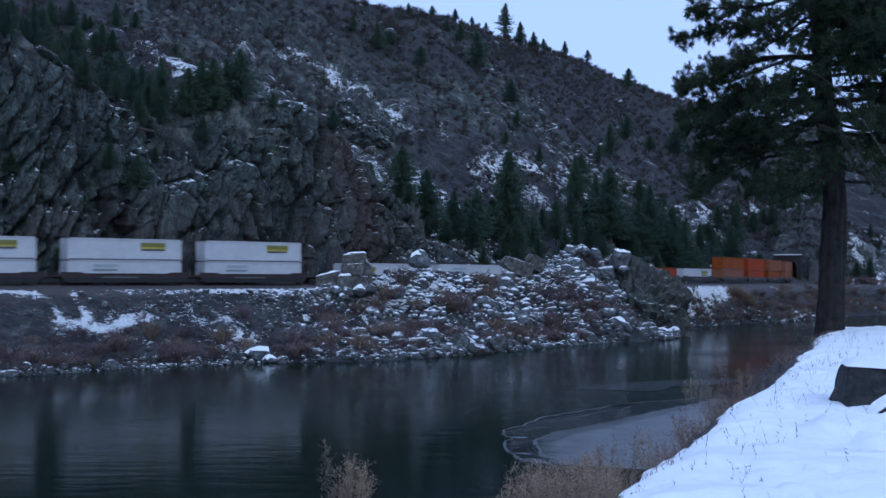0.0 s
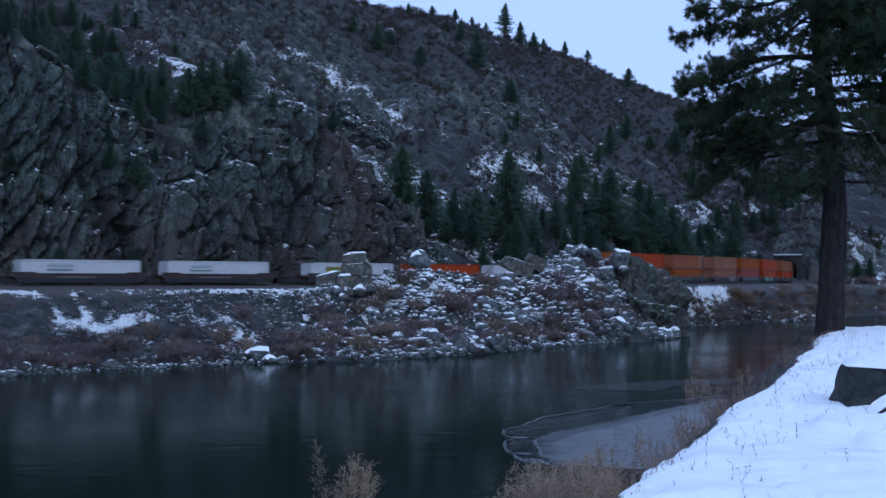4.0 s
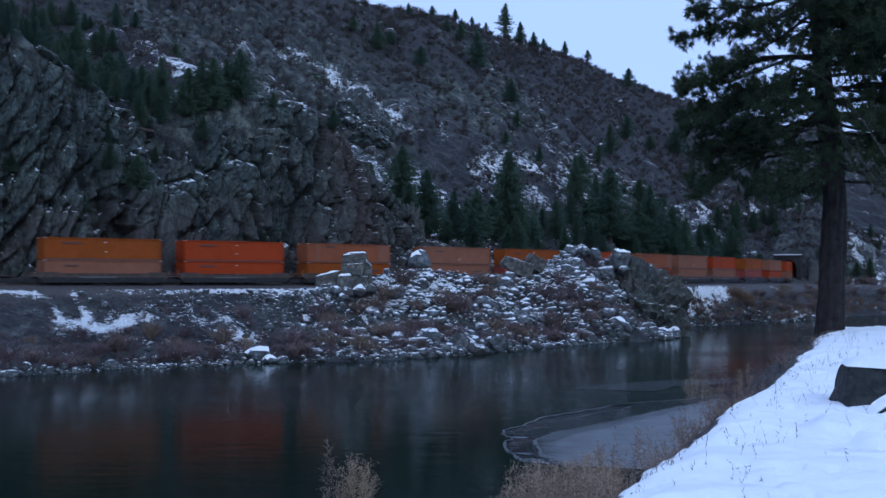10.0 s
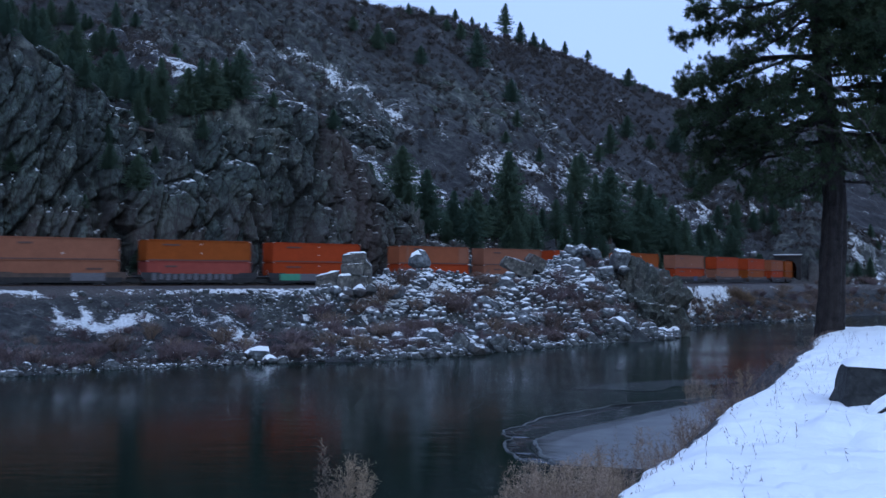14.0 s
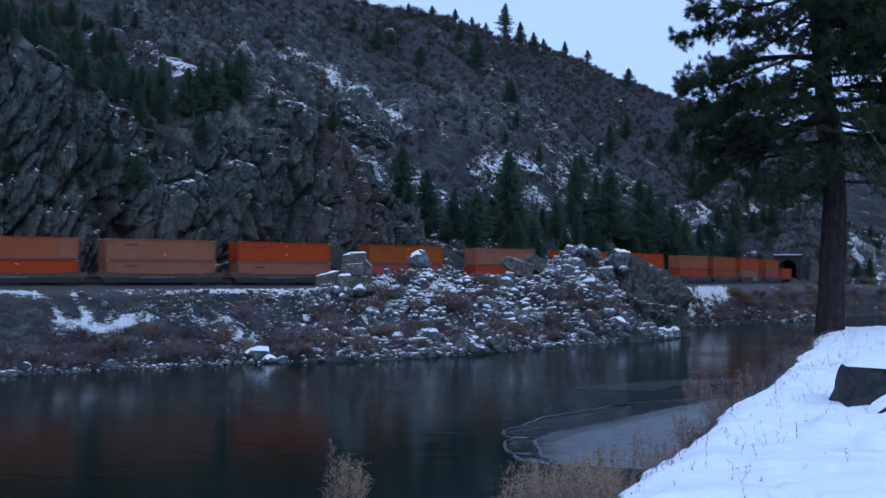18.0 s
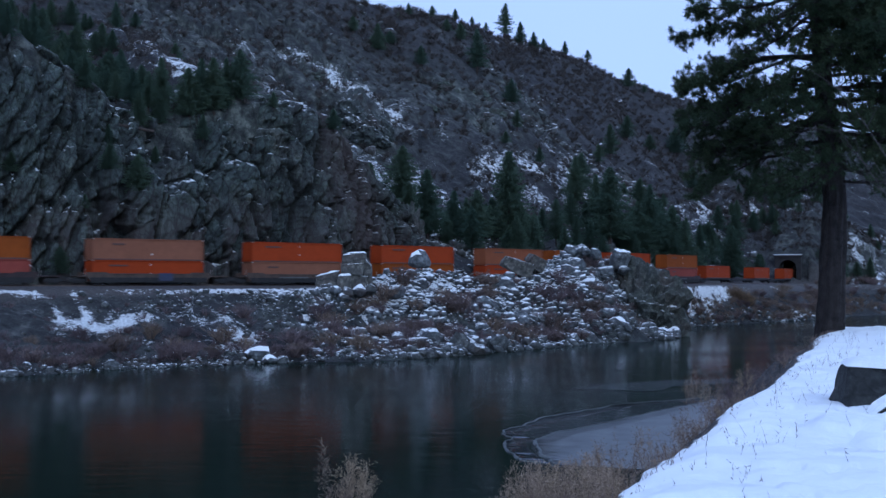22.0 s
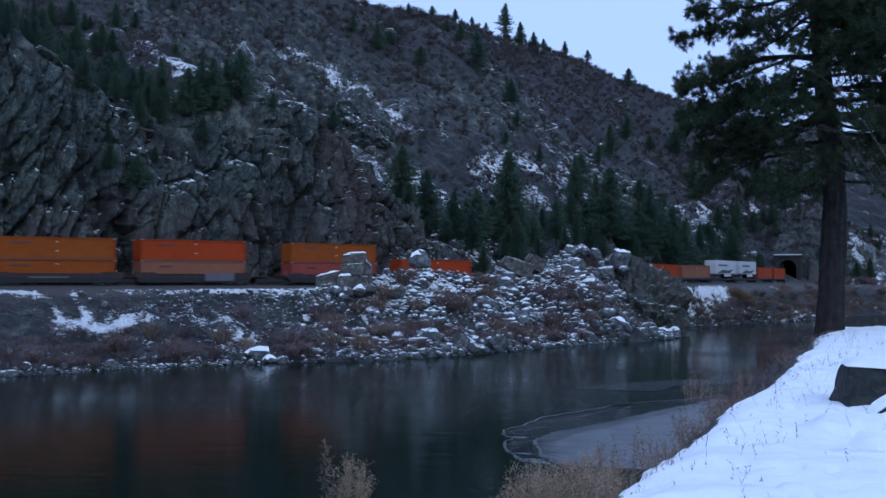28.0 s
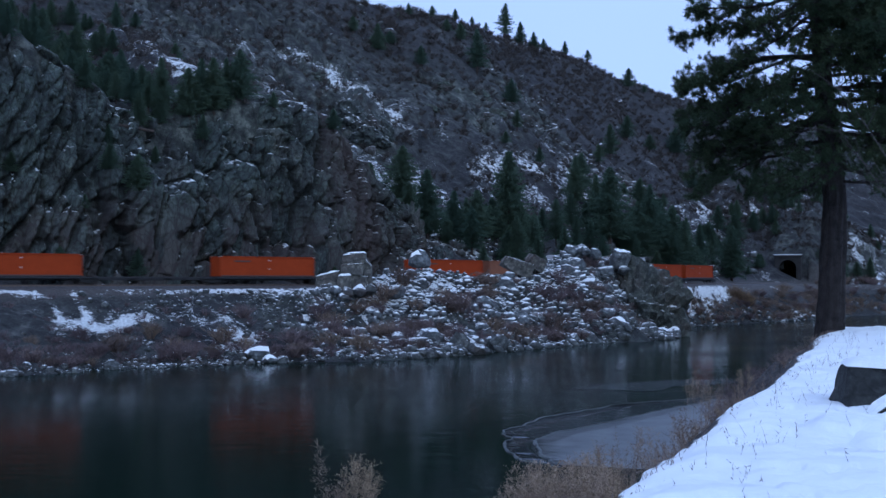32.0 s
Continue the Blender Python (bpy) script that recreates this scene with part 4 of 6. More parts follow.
def rock_mesh(name, seed, sub=2, cuts=12, material=None, squash=0.75, rough=0.08, shape=None):
    """An angular rock of radius about one: a ball cut by random planes."""
    rnd = random.Random(seed)
    bm = bmesh.new()
    bmesh.ops.create_icosphere(bm, subdivisions=sub, radius=1.0)
    planes = []
    for _ in range(cuts):
        v = Vector((rnd.gauss(0, 1), rnd.gauss(0, 1), rnd.gauss(0, 0.8))).normalized()
        planes.append((v, rnd.uniform(0.55, 0.9)))
    for axis in shape or ():
        planes.append((Vector(axis[:3]).normalized(), axis[3]))
    off = Vector((seed * 3.1, seed * 1.7, seed * 2.3))
    for v in bm.verts:
        d = v.co.normalized()
        r = 1.05
        for nrm, dist in planes:
            c = d.dot(nrm)
            if c > 0.05:
                r = min(r, dist / c)
        r *= 1 + rough * noise.noise(d * 2.5 + off) + 0.4 * rough * noise.noise(d * 7 + off)
        v.co = d * r
        v.co.z *= squash
    me = bpy.data.meshes.new(name)
    bm.to_mesh(me)
    bm.free()
    if material:
        me.materials.append(material)
    return me


ROCKS = [rock_mesh("boulder", 100 + k, 2, 11 + k % 4, M_BOULDER, 0.62 + 0.06 * (k % 4)) for k in range(10)]
SHORE_ROCKS = [rock_mesh("boulder", 150 + k, 2, 11 + k % 4, M_SHORE, 0.62 + 0.06 * (k % 4)) for k in range(6)]
SMALL = [rock_mesh("stone", 200 + k, 1, 7, None, 0.8) for k in range(8)]


def place(me, name, x, y, z, sx, sy, sz, rx, ry, rz, label, category, group=""):
    ob = new(name, me)
    ob.matrix_basis = pose(x, y, z, rx, ry, rz) @ Matrix.Diagonal((sx, sy, sz, 1))
    return tagged(ob, label, category, group)



def settled_snow(parent, me, m, thick, from_z):
    """Snow that follows the upper faces of a rock."""
    bm = bmesh.new()
    bm.from_mesh(me)
    turn = m.to_3x3().inverted().transposed()
    gone = []
    for f in bm.faces:
        up = (turn @ f.normal).normalized().z
        if up + 0.35 * noise.noise(f.calc_center_median() * 4.0) < from_z:
            gone.append(f)
    bmesh.ops.delete(bm, geom=gone, context="FACES")
    inv = m.to_3x3().inverted()
    for v in bm.verts:
        v.co += inv @ Vector((0, -0.02, 0.015 if v.is_boundary else thick))
    out = bpy.data.meshes.new("snow_cap")
    bm.to_mesh(out)
    bm.free()
    out.polygons.foreach_set("use_smooth", [True] * len(out.polygons))
    out.materials.append(M_SNOW)
    part("snow_cap", out, parent, None, "settled patch of fresh snow")


RL = "snow-capped angular grey boulder on the rocky river bank"
SLAB = rock_mesh("boulder", 305, 4, 7, M_BEIGE, 1.0, 0.1, [(1, 0.1, 0, 0.62), (-1, 0, 0.1, 0.66), (0, 1, 0.1, 0.6), (0.1, -1, 0, 0.58), (0, 0.05, 1, 0.6), (0, 0, -1, 0.66)])
BLOCK2 = rock_mesh("boulder", 302, 4, 9, M_BOULDER, 1.0, 0.14, [(1, 0.2, 0, 0.6), (-1, 0, 0.2, 0.66), (0, 1, 0, 0.6), (0, -1, 0.15, 0.6), (0.15, 0, 1, 0.62), (0, 0, -1, 0.66)])
def block_rock(x, y, z, corners, seed, label, cap, name="terrace_rock", material=None, rough=1.0, group=""):
    """A squared rock from its eight corners (low then high, going round), worn, with snow on top."""
    c = [Vector(p) - Vector((x, y, z)) for p in corners]
    bm = bmesh.new()
    vs = [bm.verts.new(p) for p in c]
    for f in ((3, 2, 1, 0), (4, 5, 6, 7), (0, 1, 5, 4), (1, 2, 6, 5), (2, 3, 7, 6), (3, 0, 4, 7)):
        bm.faces.new([vs[i] for i in f])
    bmesh.ops.subdivide_edges(bm, edges=bm.edges[:], cuts=9, use_grid_fill=True)
    for _ in range(3):
        bmesh.ops.smooth_vert(bm, verts=bm.verts[:], factor=0.5, use_axis_x=True, use_axis_y=True, use_axis_z=True)
    for v in bm.verts:
        n = noise.noise_vector(v.co * (2.1 / rough) + Vector((seed, 0, 0)))
        v.co += rough * (0.05 * n + 0.018 * noise.noise_vector(v.co * (8 / rough) + Vector((0, seed, 0))))
    ob = part(name, bm, None, pose(x, y, z), "", material or M_DARKROCK)
    tagged(ob, label, "boulder" if group else "rock", group)
    t = np.linspace(0, 1, 28)
    U, W = np.meshgrid(t, t)
    q = [np.array(p) for p in c[4:]]
    P = (q[0][:, None, None] * (1 - U) * (1 - W) + q[1][:, None, None] * U * (1 - W) + q[2][:, None, None] * U * W + q[3][:, None, None] * (1 - U) * W)
    P = np.moveaxis(P, 0, -1)
    P[..., 2] += -0.03 * rough + (cap + 0.03 * rough + 0.03 * rough * fbm(U * 3, W * 3, seed=seed)) * (1 - np.abs(2 * U - 1) ** 6) * (1 - np.abs(2 * W - 1) ** 6)
    me = grid_mesh("snow_cap", P, M_SNOW)
    me.polygons.foreach_set("use_smooth", [True] * len(me.polygons))
    part("snow_cap", me, ob, None, "rounded cap of fresh snow")
    return ob


def hewn(x0, x1, y0, y1, z0, z1, lean, tip, seed, label, cap):
    """A tilted block of the rock stack: lean shifts its top sideways, tip raises its one end."""
    low = [(x0, y0, z0), (x1, y0, z0), (x1, y1, z0), (x0, y1, z0)]
    top = [(x0 + lean, y0 + 0.15, z1), (x1 + lean, y0 + 0.1, z1 + tip), (x1 + lean - 0.1, y1, z1 + tip + 0.1), (x0 + lean + 0.1, y1, z1 + 0.1)]
    block_rock(0.5 * (x0 + x1), 0.5 * (y0 + y1), z0, low + top, seed, label, cap, "boulder", M_BEIGE, 3.2, "boulders of the far bank")


# the rock stack beside the track
STACK = "squared grey-brown rock block of a broken stack by the track"
hewn(-13.18, -9.84, 158.8, 161.8, 6.6, 9.9, -0.2, -0.2, 21, STACK, 0.02)
hewn(-13.69, -10.65, 158.7, 161.6, 9.8, 11.25, 0.05, 0.25, 22, STACK, 0.05)
hewn(-13.59, -10.44, 158.9, 161.4, 11.3, 12.55, 0.1, 0.3, 23, "squared rock block with a thin snowy top on a broken stack", 0.14)
hewn(-10.65, -9.43, 159.2, 162.0, 6.8, 12.3, -0.15, -1.2, 24, "upright dark slab leaning on a rock stack", 0.0)
hewn(-14.09, -12.27, 157.6, 158.8, 6.8, 9.75, 0.1, 0.1, 25, "short upright rock block with a snowy top", 0.1)
hewn(-17.24, -14.09, 158.6, 160.8, 7.6, 9.7, 0.2, 0.75, 26, "low tilted rock slab beside a broken stack", 0.06)
# the cap boulder and the blocks along the crest
for me, x, y, z, sx, sy, sz, rx, ry, rz, lab in [
    (ROCKS[0], -3.4, 172.0, 12.0, 1.9, 1.8, 2.4, 10, 8, 100, "large rounded boulder capped with snow on the crest"),
    (SLAB, 11.4, 183.0, 11.3, 3.7, 1.8, 1.7, 10, 17, 8, "tilted grey rock slab on the crest of the pile"),
    (SLAB, 14.4, 185.5, 11.9, 2.3, 1.6, 1.6, 12, 24, 30, "grey boulder leaning beside a tilted slab"),
    (BLOCK2, 29.6, 198.2, 12.7, 2.1, 2.0, 2.3, 14, -4, 15, "square rock block with a flat snow cap"),
    (ROCKS[1], 29.9, 197.4, 10.9, 1.5, 1.2, 1.4, 0, 0, 70, RL),
    (ROCKS[0], 20.6, 193.0, 13.9, 1.25, 1.2, 1.7, 20, 0, 10, "rounded boulder on top of the rock pile"),
    (ROCKS[3], 24.6, 194.0, 13.6, 1.8, 1.5, 1.5, 0, 12, 60, RL),
    (ROCKS[6], 23.0, 192.0, 13.9, 1.1, 1.0, 1.2, 0, 0, 0, RL),
    (ROCKS[7], 22.6, 195.0, 14.0, 1.9, 1.6, 1.6, 0, -10, 140, RL),
    (ROCKS[2], 26.4, 178.4, 2.4, 2.3, 1.6, 1.5, 0, 8, 20, "broad boulder with a snowy back on the pile"),
    (SHORE_ROCKS[1], 30.6, 189.0, 1.6, 2.0, 1.6, 1.9, 5, 0, 60, "dark rounded boulder near the waterline"),
    (SHORE_ROCKS[3], 33.0, 188.6, 1.3, 1.3, 1.2, 1.5, 0, 10, 10, "dark angular boulder near the waterline"),
    (ROCKS[4], 35.2, 190.5, 0.9, 1.7, 1.4, 1.3, 0, 5, 120, "dark boulder capped with snow beside the river"),
    (ROCKS[8], 37.3, 192.5, 0.8, 1.5, 1.2, 1.2, 0, 0, 80, "dark boulder capped with snow beside the river"),
    (SHORE_ROCKS[0], 20.6, 172.6, 0.9, 2.4, 1.8, 2.0, 0, 6, 35, "large grey boulder at the waterline"),
    (ROCKS[6], 17.0, 171.0, 0.4, 1.6, 1.2, 1.1, 0, 0, 15, "low snowy boulder at the waterline"),
    (ROCKS[2], -14.1, 157.0, 7.6, 1.3, 1.0, 1.0, 0, 8, 20, "snowy boulder at the foot of a rock stack"),
    (SHORE_ROCKS[2], -12.6, 156.7, 7.5, 1.4, 1.0, 1.2, 0, 0, 70, "grey boulder at the foot of a rock stack"),
    (ROCKS[7], -11.0, 157.2, 7.7, 1.5, 1.1, 1.1, 10, 0, 130, "snowy boulder at the foot of a rock stack"),
    (SHORE_ROCKS[4], -9.7, 158.0, 7.9, 1.2, 1.0, 1.2, 0, 12, 40, "grey boulder at the foot of a rock stack"),
    (SHORE_ROCKS[5], -15.8, 157.2, 7.6, 1.4, 1.0, 0.9, 0, 0, 0, "grey boulder at the foot of a rock stack"),
    (ROCKS[4], -20.4, 131.8, 0.8, 1.7, 1.5, 2.0, 0, 9, 15, "large boulder with a thick snow cap at the waterline"),
    (ROCKS[8], -19.2, 131.0, 0.3, 1.1, 0.9, 0.8, 0, 6, 40, "low snowy boulder at the waterline"),
]:
    ob = place(me, "boulder", x, y, z, sx, sy, sz, rx, ry, rz, lab, "boulder", "boulders of the far bank")
    if "snow" in lab and lab != RL:
        settled_snow(ob, me, ob.matrix_basis, 0.16, 0.62 if "waterline" in lab or "rounded" in lab else 0.75)


def outcrop_mesh(name, seed, material, shape, cuts=12):
    me = rock_mesh(name, seed, 5, cuts, None, 1.0, 0.05, shape)
    n = len(me.vertices)
    co = np.empty(n * 3, np.float32)
    me.vertices.foreach_get("co", co)
    co = co.reshape(-1, 3).astype(float)
    lay = co[:, 2] + 0.35 * co[:, 0] + 0.15 * fbm(co[:, 0] * 2, co[:, 1] * 2, co[:, 2] * 2, seed=seed)
    i1, g1, f1 = cells(co[:, 0] * 1.2, co[:, 1] * 1.2, lay * 4.5, seed=seed)
    i2, g2, f2 = cells(co[:, 0] * 3.2, co[:, 1] * 3.2, lay * 11, seed=seed + 5)
    step = _hash(np.floor(lay * 7).astype(np.int64), np.zeros(n, np.int64), np.zeros(n, np.int64), seed)
    k = 1 + 0.17 * (i1 - 0.5) + 0.14 * f1 + 0.12 * (i2 - 0.5) + 0.16 * f2 + 0.12 * (step - 0.5) - 0.08 * (1 - smooth(0, 0.12, g1)) - 0.04 * (1 - smooth(0, 0.12, g2))
    me.vertices.foreach_set("co", (co * k[:, None]).astype(np.float32).reshape(-1))
    me.materials.append(material)
    me.update()
    return me


place(outcrop_mesh("rock_outcrop", 401, M_GREENROCK, [(1, 0, -0.05, 0.75), (0.33, 0, 0.944, 0.87), (0.9, 0, 0.5, 0.9), (0.3, -1, 0.3, 0.74), (-0.3, -1, 0.3, 0.76)], 2), "rock_outcrop", 33.2, 198.5, 1.0, 9.2, 9.0, 12.2, 0, 0, 0,
      "massive grey-green rock outcrop that ends the pile at the river", "outcrop")
place(outcrop_mesh("rock_outcrop", 405, M_GREENROCK, [(1, 0, 0.2, 0.75)]), "rock_outcrop", -8.0, 206.5, 9.0, 4.0, 4.5, 12.5, 0, 10, 35,
      "pale upright rock buttress behind the railway track", "outcrop")
place(outcrop_mesh("rock_outcrop", 409, M_CLIFF, [(1, 0, 0.2, 0.75)]), "rock_outcrop", -1.6, 211.0, 9.5, 5.0, 4.0, 5.4, 0, 14, 35,
      "low rock outcrop behind the railway track", "outcrop")

for k, (x, y, z, sx, sy, sz) in enumerate([(-21.0, 262.5, 44.5, 6.5, 6.5, 9.0), (-14.5, 257.0, 40.5, 5.0, 5.0, 6.0)]):
    place(outcrop_mesh("rock_outcrop", 421 + k, M_CLIFF, [(0.3, -1, 0.3, 0.7)]), "rock_outcrop", x, y, z, sx, sy, sz, -12, 8, 30,
          "dark weathered rock wall on the hillside above the gully", "outcrop")

M_PALEROCK = rock_material("pale_outcrop_rock", (1.1, 1.2, 0.98), 0.8, 0.36, 1.2)
CROPS = [outcrop_mesh("rock_outcrop", 431 + k, M_PALEROCK, [(0.1, -1, 0.35, 0.72), (0, -0.3, 1, 0.8)]) for k in range(3)]
for k, (x, y, z, sx, sz) in enumerate([(-6.3, 301.5, 58.0, 5.0, 4.0), (0.9, 302.6, 56.8, 5.6, 4.6), (8.2, 307.6, 55.4, 5.4, 4.2), (-3.2, 284.2, 48.6, 4.0, 3.0), (5.0, 295.6, 47.9, 5.4, 4.0), (12.3, 302.2, 49.8, 4.8, 4.0), (-36.0, 280.5, 60.0, 5.0, 3.4), (-29.5, 276.0, 55.0, 5.5, 3.8)]):
    place(CROPS[k % 3], "rock_outcrop", x, y, z, sx, 3.6, sz, -14, 6 - 5 * (k % 3), 25 + 12 * (k % 4), "pale olive-grey bedded rock outcrop on the hillside", "outcrop", "outcrops of the hillside")


def scatter_boulders():
    rnd = random.Random(11)
    spots = []
    while len(spots) < 285:
        if rnd.random() < 0.72:
            s, d = rnd.uniform(44, 118), None
            W = float(shore_width(s))
            d = rnd.uniform(9.5, W + 0.8)
        else:
            s = rnd.uniform(-32, 60)
            W = float(shore_width(s))
            d = W + rnd.uniform(-6, 0.8)
        r = min(0.5 + rnd.expovariate(2.6), 1.8) * (0.7 if s < 44 else 1.0)
        spots.append((s, d, r))
    X, Y, _ = track(np.array([p[0] for p in spots]), np.array([p[1] for p in spots]))
    Z, _ = terrain(X, Y)
    for (s, d, r), x, y, z in zip(spots, X, Y, Z):
        place(rnd.choice(SHORE_ROCKS if s < 44 or d > float(shore_width(s)) - 3 else ROCKS), "boulder", float(x), float(y), float(max(z, -0.2)) + 0.18 * r, r * rnd.uniform(0.85, 1.3), r * rnd.uniform(0.8, 1.1), r * rnd.uniform(0.8, 1.2),
              rnd.uniform(-25, 25), rnd.uniform(-25, 25), rnd.uniform(0, 360), "dark angular boulder with little snow at the waterline" if s < 44 or d > float(shore_width(s)) - 3 else RL, "boulder", "boulders of the far bank")


scatter_boulders()


def joined(name, meshes, mats, material, flat=True):
    """Many placed copies of small meshes as one object's mesh."""
    vs, fs, o = [], [], 0
    cache = []
    for me in meshes:
        co = np.empty(len(me.vertices) * 3, np.float32)
        me.vertices.foreach_get("co", co)
        cache.append((co.reshape(-1, 3), np.array([list(p.vertices) for p in me.polygons])))
    for k, m in mats:
        co, f = cache[k]
        M = np.array(m)
        vs.append(co @ M[:3, :3].T + M[:3, 3])
        fs.append(f + o)
        o += len(co)
    V, Fc = np.concatenate(vs), np.concatenate(fs)
    me = bpy.data.meshes.new(name)
    n = Fc.shape[1]
    me.vertices.add(len(V))
    me.vertices.foreach_set("co", V.astype(np.float32).reshape(-1))
    me.loops.add(Fc.size)
    me.loops.foreach_set("vertex_index", Fc.reshape(-1).astype(np.int32))
    me.polygons.add(len(Fc))
    me.polygons.foreach_set("loop_start", (np.arange(len(Fc)) * n).astype(np.int32))
    me.polygons.foreach_set("loop_total", np.full(len(Fc), n, np.int32))
    me.materials.append(material)
    me.update(calc_edges=True)
    return me


def scatter_stones():
    rnd = np.random.RandomState(5)
    s1, s2, s3 = rnd.uniform(40, 119, 6000), rnd.uniform(-45, 60, 1900), rnd.uniform(119, 235, 450)
    d1 = 7.5 + (shore_width(s1) + 0.8 - 7.5) * rnd.uniform(0, 1, len(s1))
    d2 = shore_width(s2) + 0.8 - np.abs(rnd.normal(0, 4.5, len(s2)))
    d3 = shore_width(s3) + 0.6 - np.abs(rnd.normal(0, 1.5, len(s3)))
    s4 = rnd.uniform(34, 62, 240)
    d4 = rnd.uniform(6.5, 24, len(s4))
    s4, d4 = np.concatenate([s4, rnd.uniform(20, 60, 260)]), np.concatenate([d4, 5.8 + np.abs(rnd.normal(0, 4, 260))])
    s5 = rnd.uniform(96, 123, 1100)
    d5 = rnd.uniform(13, 31, len(s5))
    s, d = np.concatenate([s1, s2, s3, s4, s5]), np.concatenate([d1, d2, d3, d4, d5])
    X, Y, _ = track(s, d)
    Z, _ = terrain(X, Y)
    r = np.clip(0.14 + rnd.exponential(0.19, len(s)), 0, 0.9)
    r = np.where((s < 42) & (d > 24), r * 0.62, r)
    r = np.where((s < 60) & (d < 20), r * 0.65, r)
    r = np.where(np.arange(len(s)) >= len(s) - len(s5), r * 1.5, r)
    groups = {"snowy": [], "plain": [], "shore": []}
    for i in range(len(s)):
        if Z[i] < -0.35:
            continue
        m = pose(X[i], Y[i], max(Z[i], -0.1) + 0.25 * r[i], rnd.uniform(-30, 30), rnd.uniform(-30, 30), rnd.uniform(0, 360)) @ Matrix.Diagonal((r[i] * rnd.uniform(0.9, 1.5), r[i], r[i] * rnd.uniform(0.8, 1.2), 1))
        band = 54 < s[i] < 98 and 13.5 + 0.05 * (s[i] - 54) < d[i] < 19 + 0.03 * (s[i] - 54)
        wet = s[i] < 44 or d[i] > shore_width(s[i]) - 3.5 or (s[i] > 94 and d[i] > 19)
        groups["snowy" if band else "shore" if wet else "plain"].append((rnd.randint(len(SMALL)), m))
    for key, mm, label in (("snowy", M_SNOWSTONE, "broken stones under a band of snow on the pile"), ("plain", M_BOULDER, "broken grey stones with snow between them on the bank"), ("shore", M_SHORE, "dark bare stones along the waterline")):
        tagged(part("stones", joined("stones", SMALL, groups[key], mm)), label, "stones", kind="stuff")
    # talus of the hillside
    s, u = rnd.uniform(70, 260, 2600), 8 + np.abs(rnd.normal(0, 38, 2600))
    X, Y, _ = track(s, -u)
    Z, _ = terrain(X, Y)
    keep = fbm(X * 0.05, Y * 0.05, seed=77) > 0.0
    mats = []
    for i in np.nonzero(keep)[0]:
        rr = min(0.35 + rnd.exponential(0.35), 1.8)
        mats.append((rnd.randint(len(SMALL)), pose(X[i], Y[i], Z[i] + 0.2 * rr, rnd.uniform(-30, 30), rnd.uniform(-30, 30), rnd.uniform(0, 360)) @ Matrix.Diagonal((rr * 1.3, rr, rr, 1))))
    tagged(part("talus", joined("talus", SMALL, mats, M_SHORE)), "scattered snow-dusted rocks on the hillside", "talus", kind="stuff")


scatter_stones()

# rocks on the snowy terrace
block_rock(5.92, 15.6, 7.35, [(5.12, 15.15, 7.2), (6.8, 15.0, 7.25), (6.9, 16.3, 7.25), (5.02, 15.85, 7.25), (5.2, 15.35, 7.93), (6.75, 15.2, 7.84), (6.8, 16.3, 7.9), (5.4, 16.2, 7.93)], 3,
           "dark angular rock with a thick snow cap in the snow", 0.075)
block_rock(5.8, 14.75, 7.35, [(5.3, 14.5, 7.2), (6.4, 14.45, 7.2), (6.4, 14.85, 7.2), (5.28, 14.85, 7.2), (5.24, 14.6, 7.36), (6.0, 14.5, 7.9), (6.05, 14.78, 7.92), (5.22, 14.78, 7.4)], 8,
           "small dark tilted rock with snow on its slope", 0.045)

# ---------------------------------------------------------------- conifers
def foliage_material(name, dark, light, through_=0.45):
    """Needles that scatter light on both sides."""
    m, n, l, b = mat(name)
    geo = nd(n, l, "ShaderNodeNewGeometry")
    info = nd(n, l, "ShaderNodeObjectInfo")
    c = ramp(n, l, geo.outputs["Random Per Island"], [(0.0, dark), (1.0, light)])
    c = mix(n, l, 1.0, c, ramp(n, l, info.outputs["Random"], [(0.0, (0.8, 0.85, 0.85)), (1.0, (1.15, 1.1, 1.0))]), "MULTIPLY")
    l.new(c, b.inputs["Base Color"])
    b.inputs["Roughness"].default_value = 0.9
    b.inputs["Specular IOR Level"].default_value = 0.05
    tl = nd(n, l, "ShaderNodeBsdfTranslucent")
    l.new(c, tl.inputs["Color"])
    ms = nd(n, l, "ShaderNodeMixShader", {"Fac": through_})
    out = [q for q in n if q.type == "OUTPUT_MATERIAL"][0]
    l.new(b.outputs[0], ms.inputs[1])
    l.new(tl.outputs[0], ms.inputs[2])
    l.new(ms.outputs[0], out.inputs["Surface"])
    return m


M_NEEDLE = foliage_material("conifer_needles", (0.085, 0.127, 0.095), (0.115, 0.165, 0.12), 0.5)
M_PINE = foliage_material("pine_needles", (0.043, 0.066, 0.04), (0.088, 0.115, 0.066))
M_BARK = plain("conifer_bark", (0.055, 0.042, 0.035), 0.95, 0, 0.5, 3, 0.8, 0.05)


def leaf_mesh(name, tris, material):
    V = np.asarray(tris, float).reshape(-1, 3)
    n = len(V) // 3
    me = bpy.data.meshes.new(name)
    me.vertices.add(len(V))
    me.vertices.foreach_set("co", V.astype(np.float32).reshape(-1))
    me.loops.add(len(V))
    me.loops.foreach_set("vertex_index", np.arange(len(V), dtype=np.int32))
    me.polygons.add(n)
    me.polygons.foreach_set("loop_start", (np.arange(n) * 3).astype(np.int32))
    me.polygons.foreach_set("loop_total", np.full(n, 3, np.int32))
    me.materials.append(material)
    me.update(calc_edges=True)
    return me


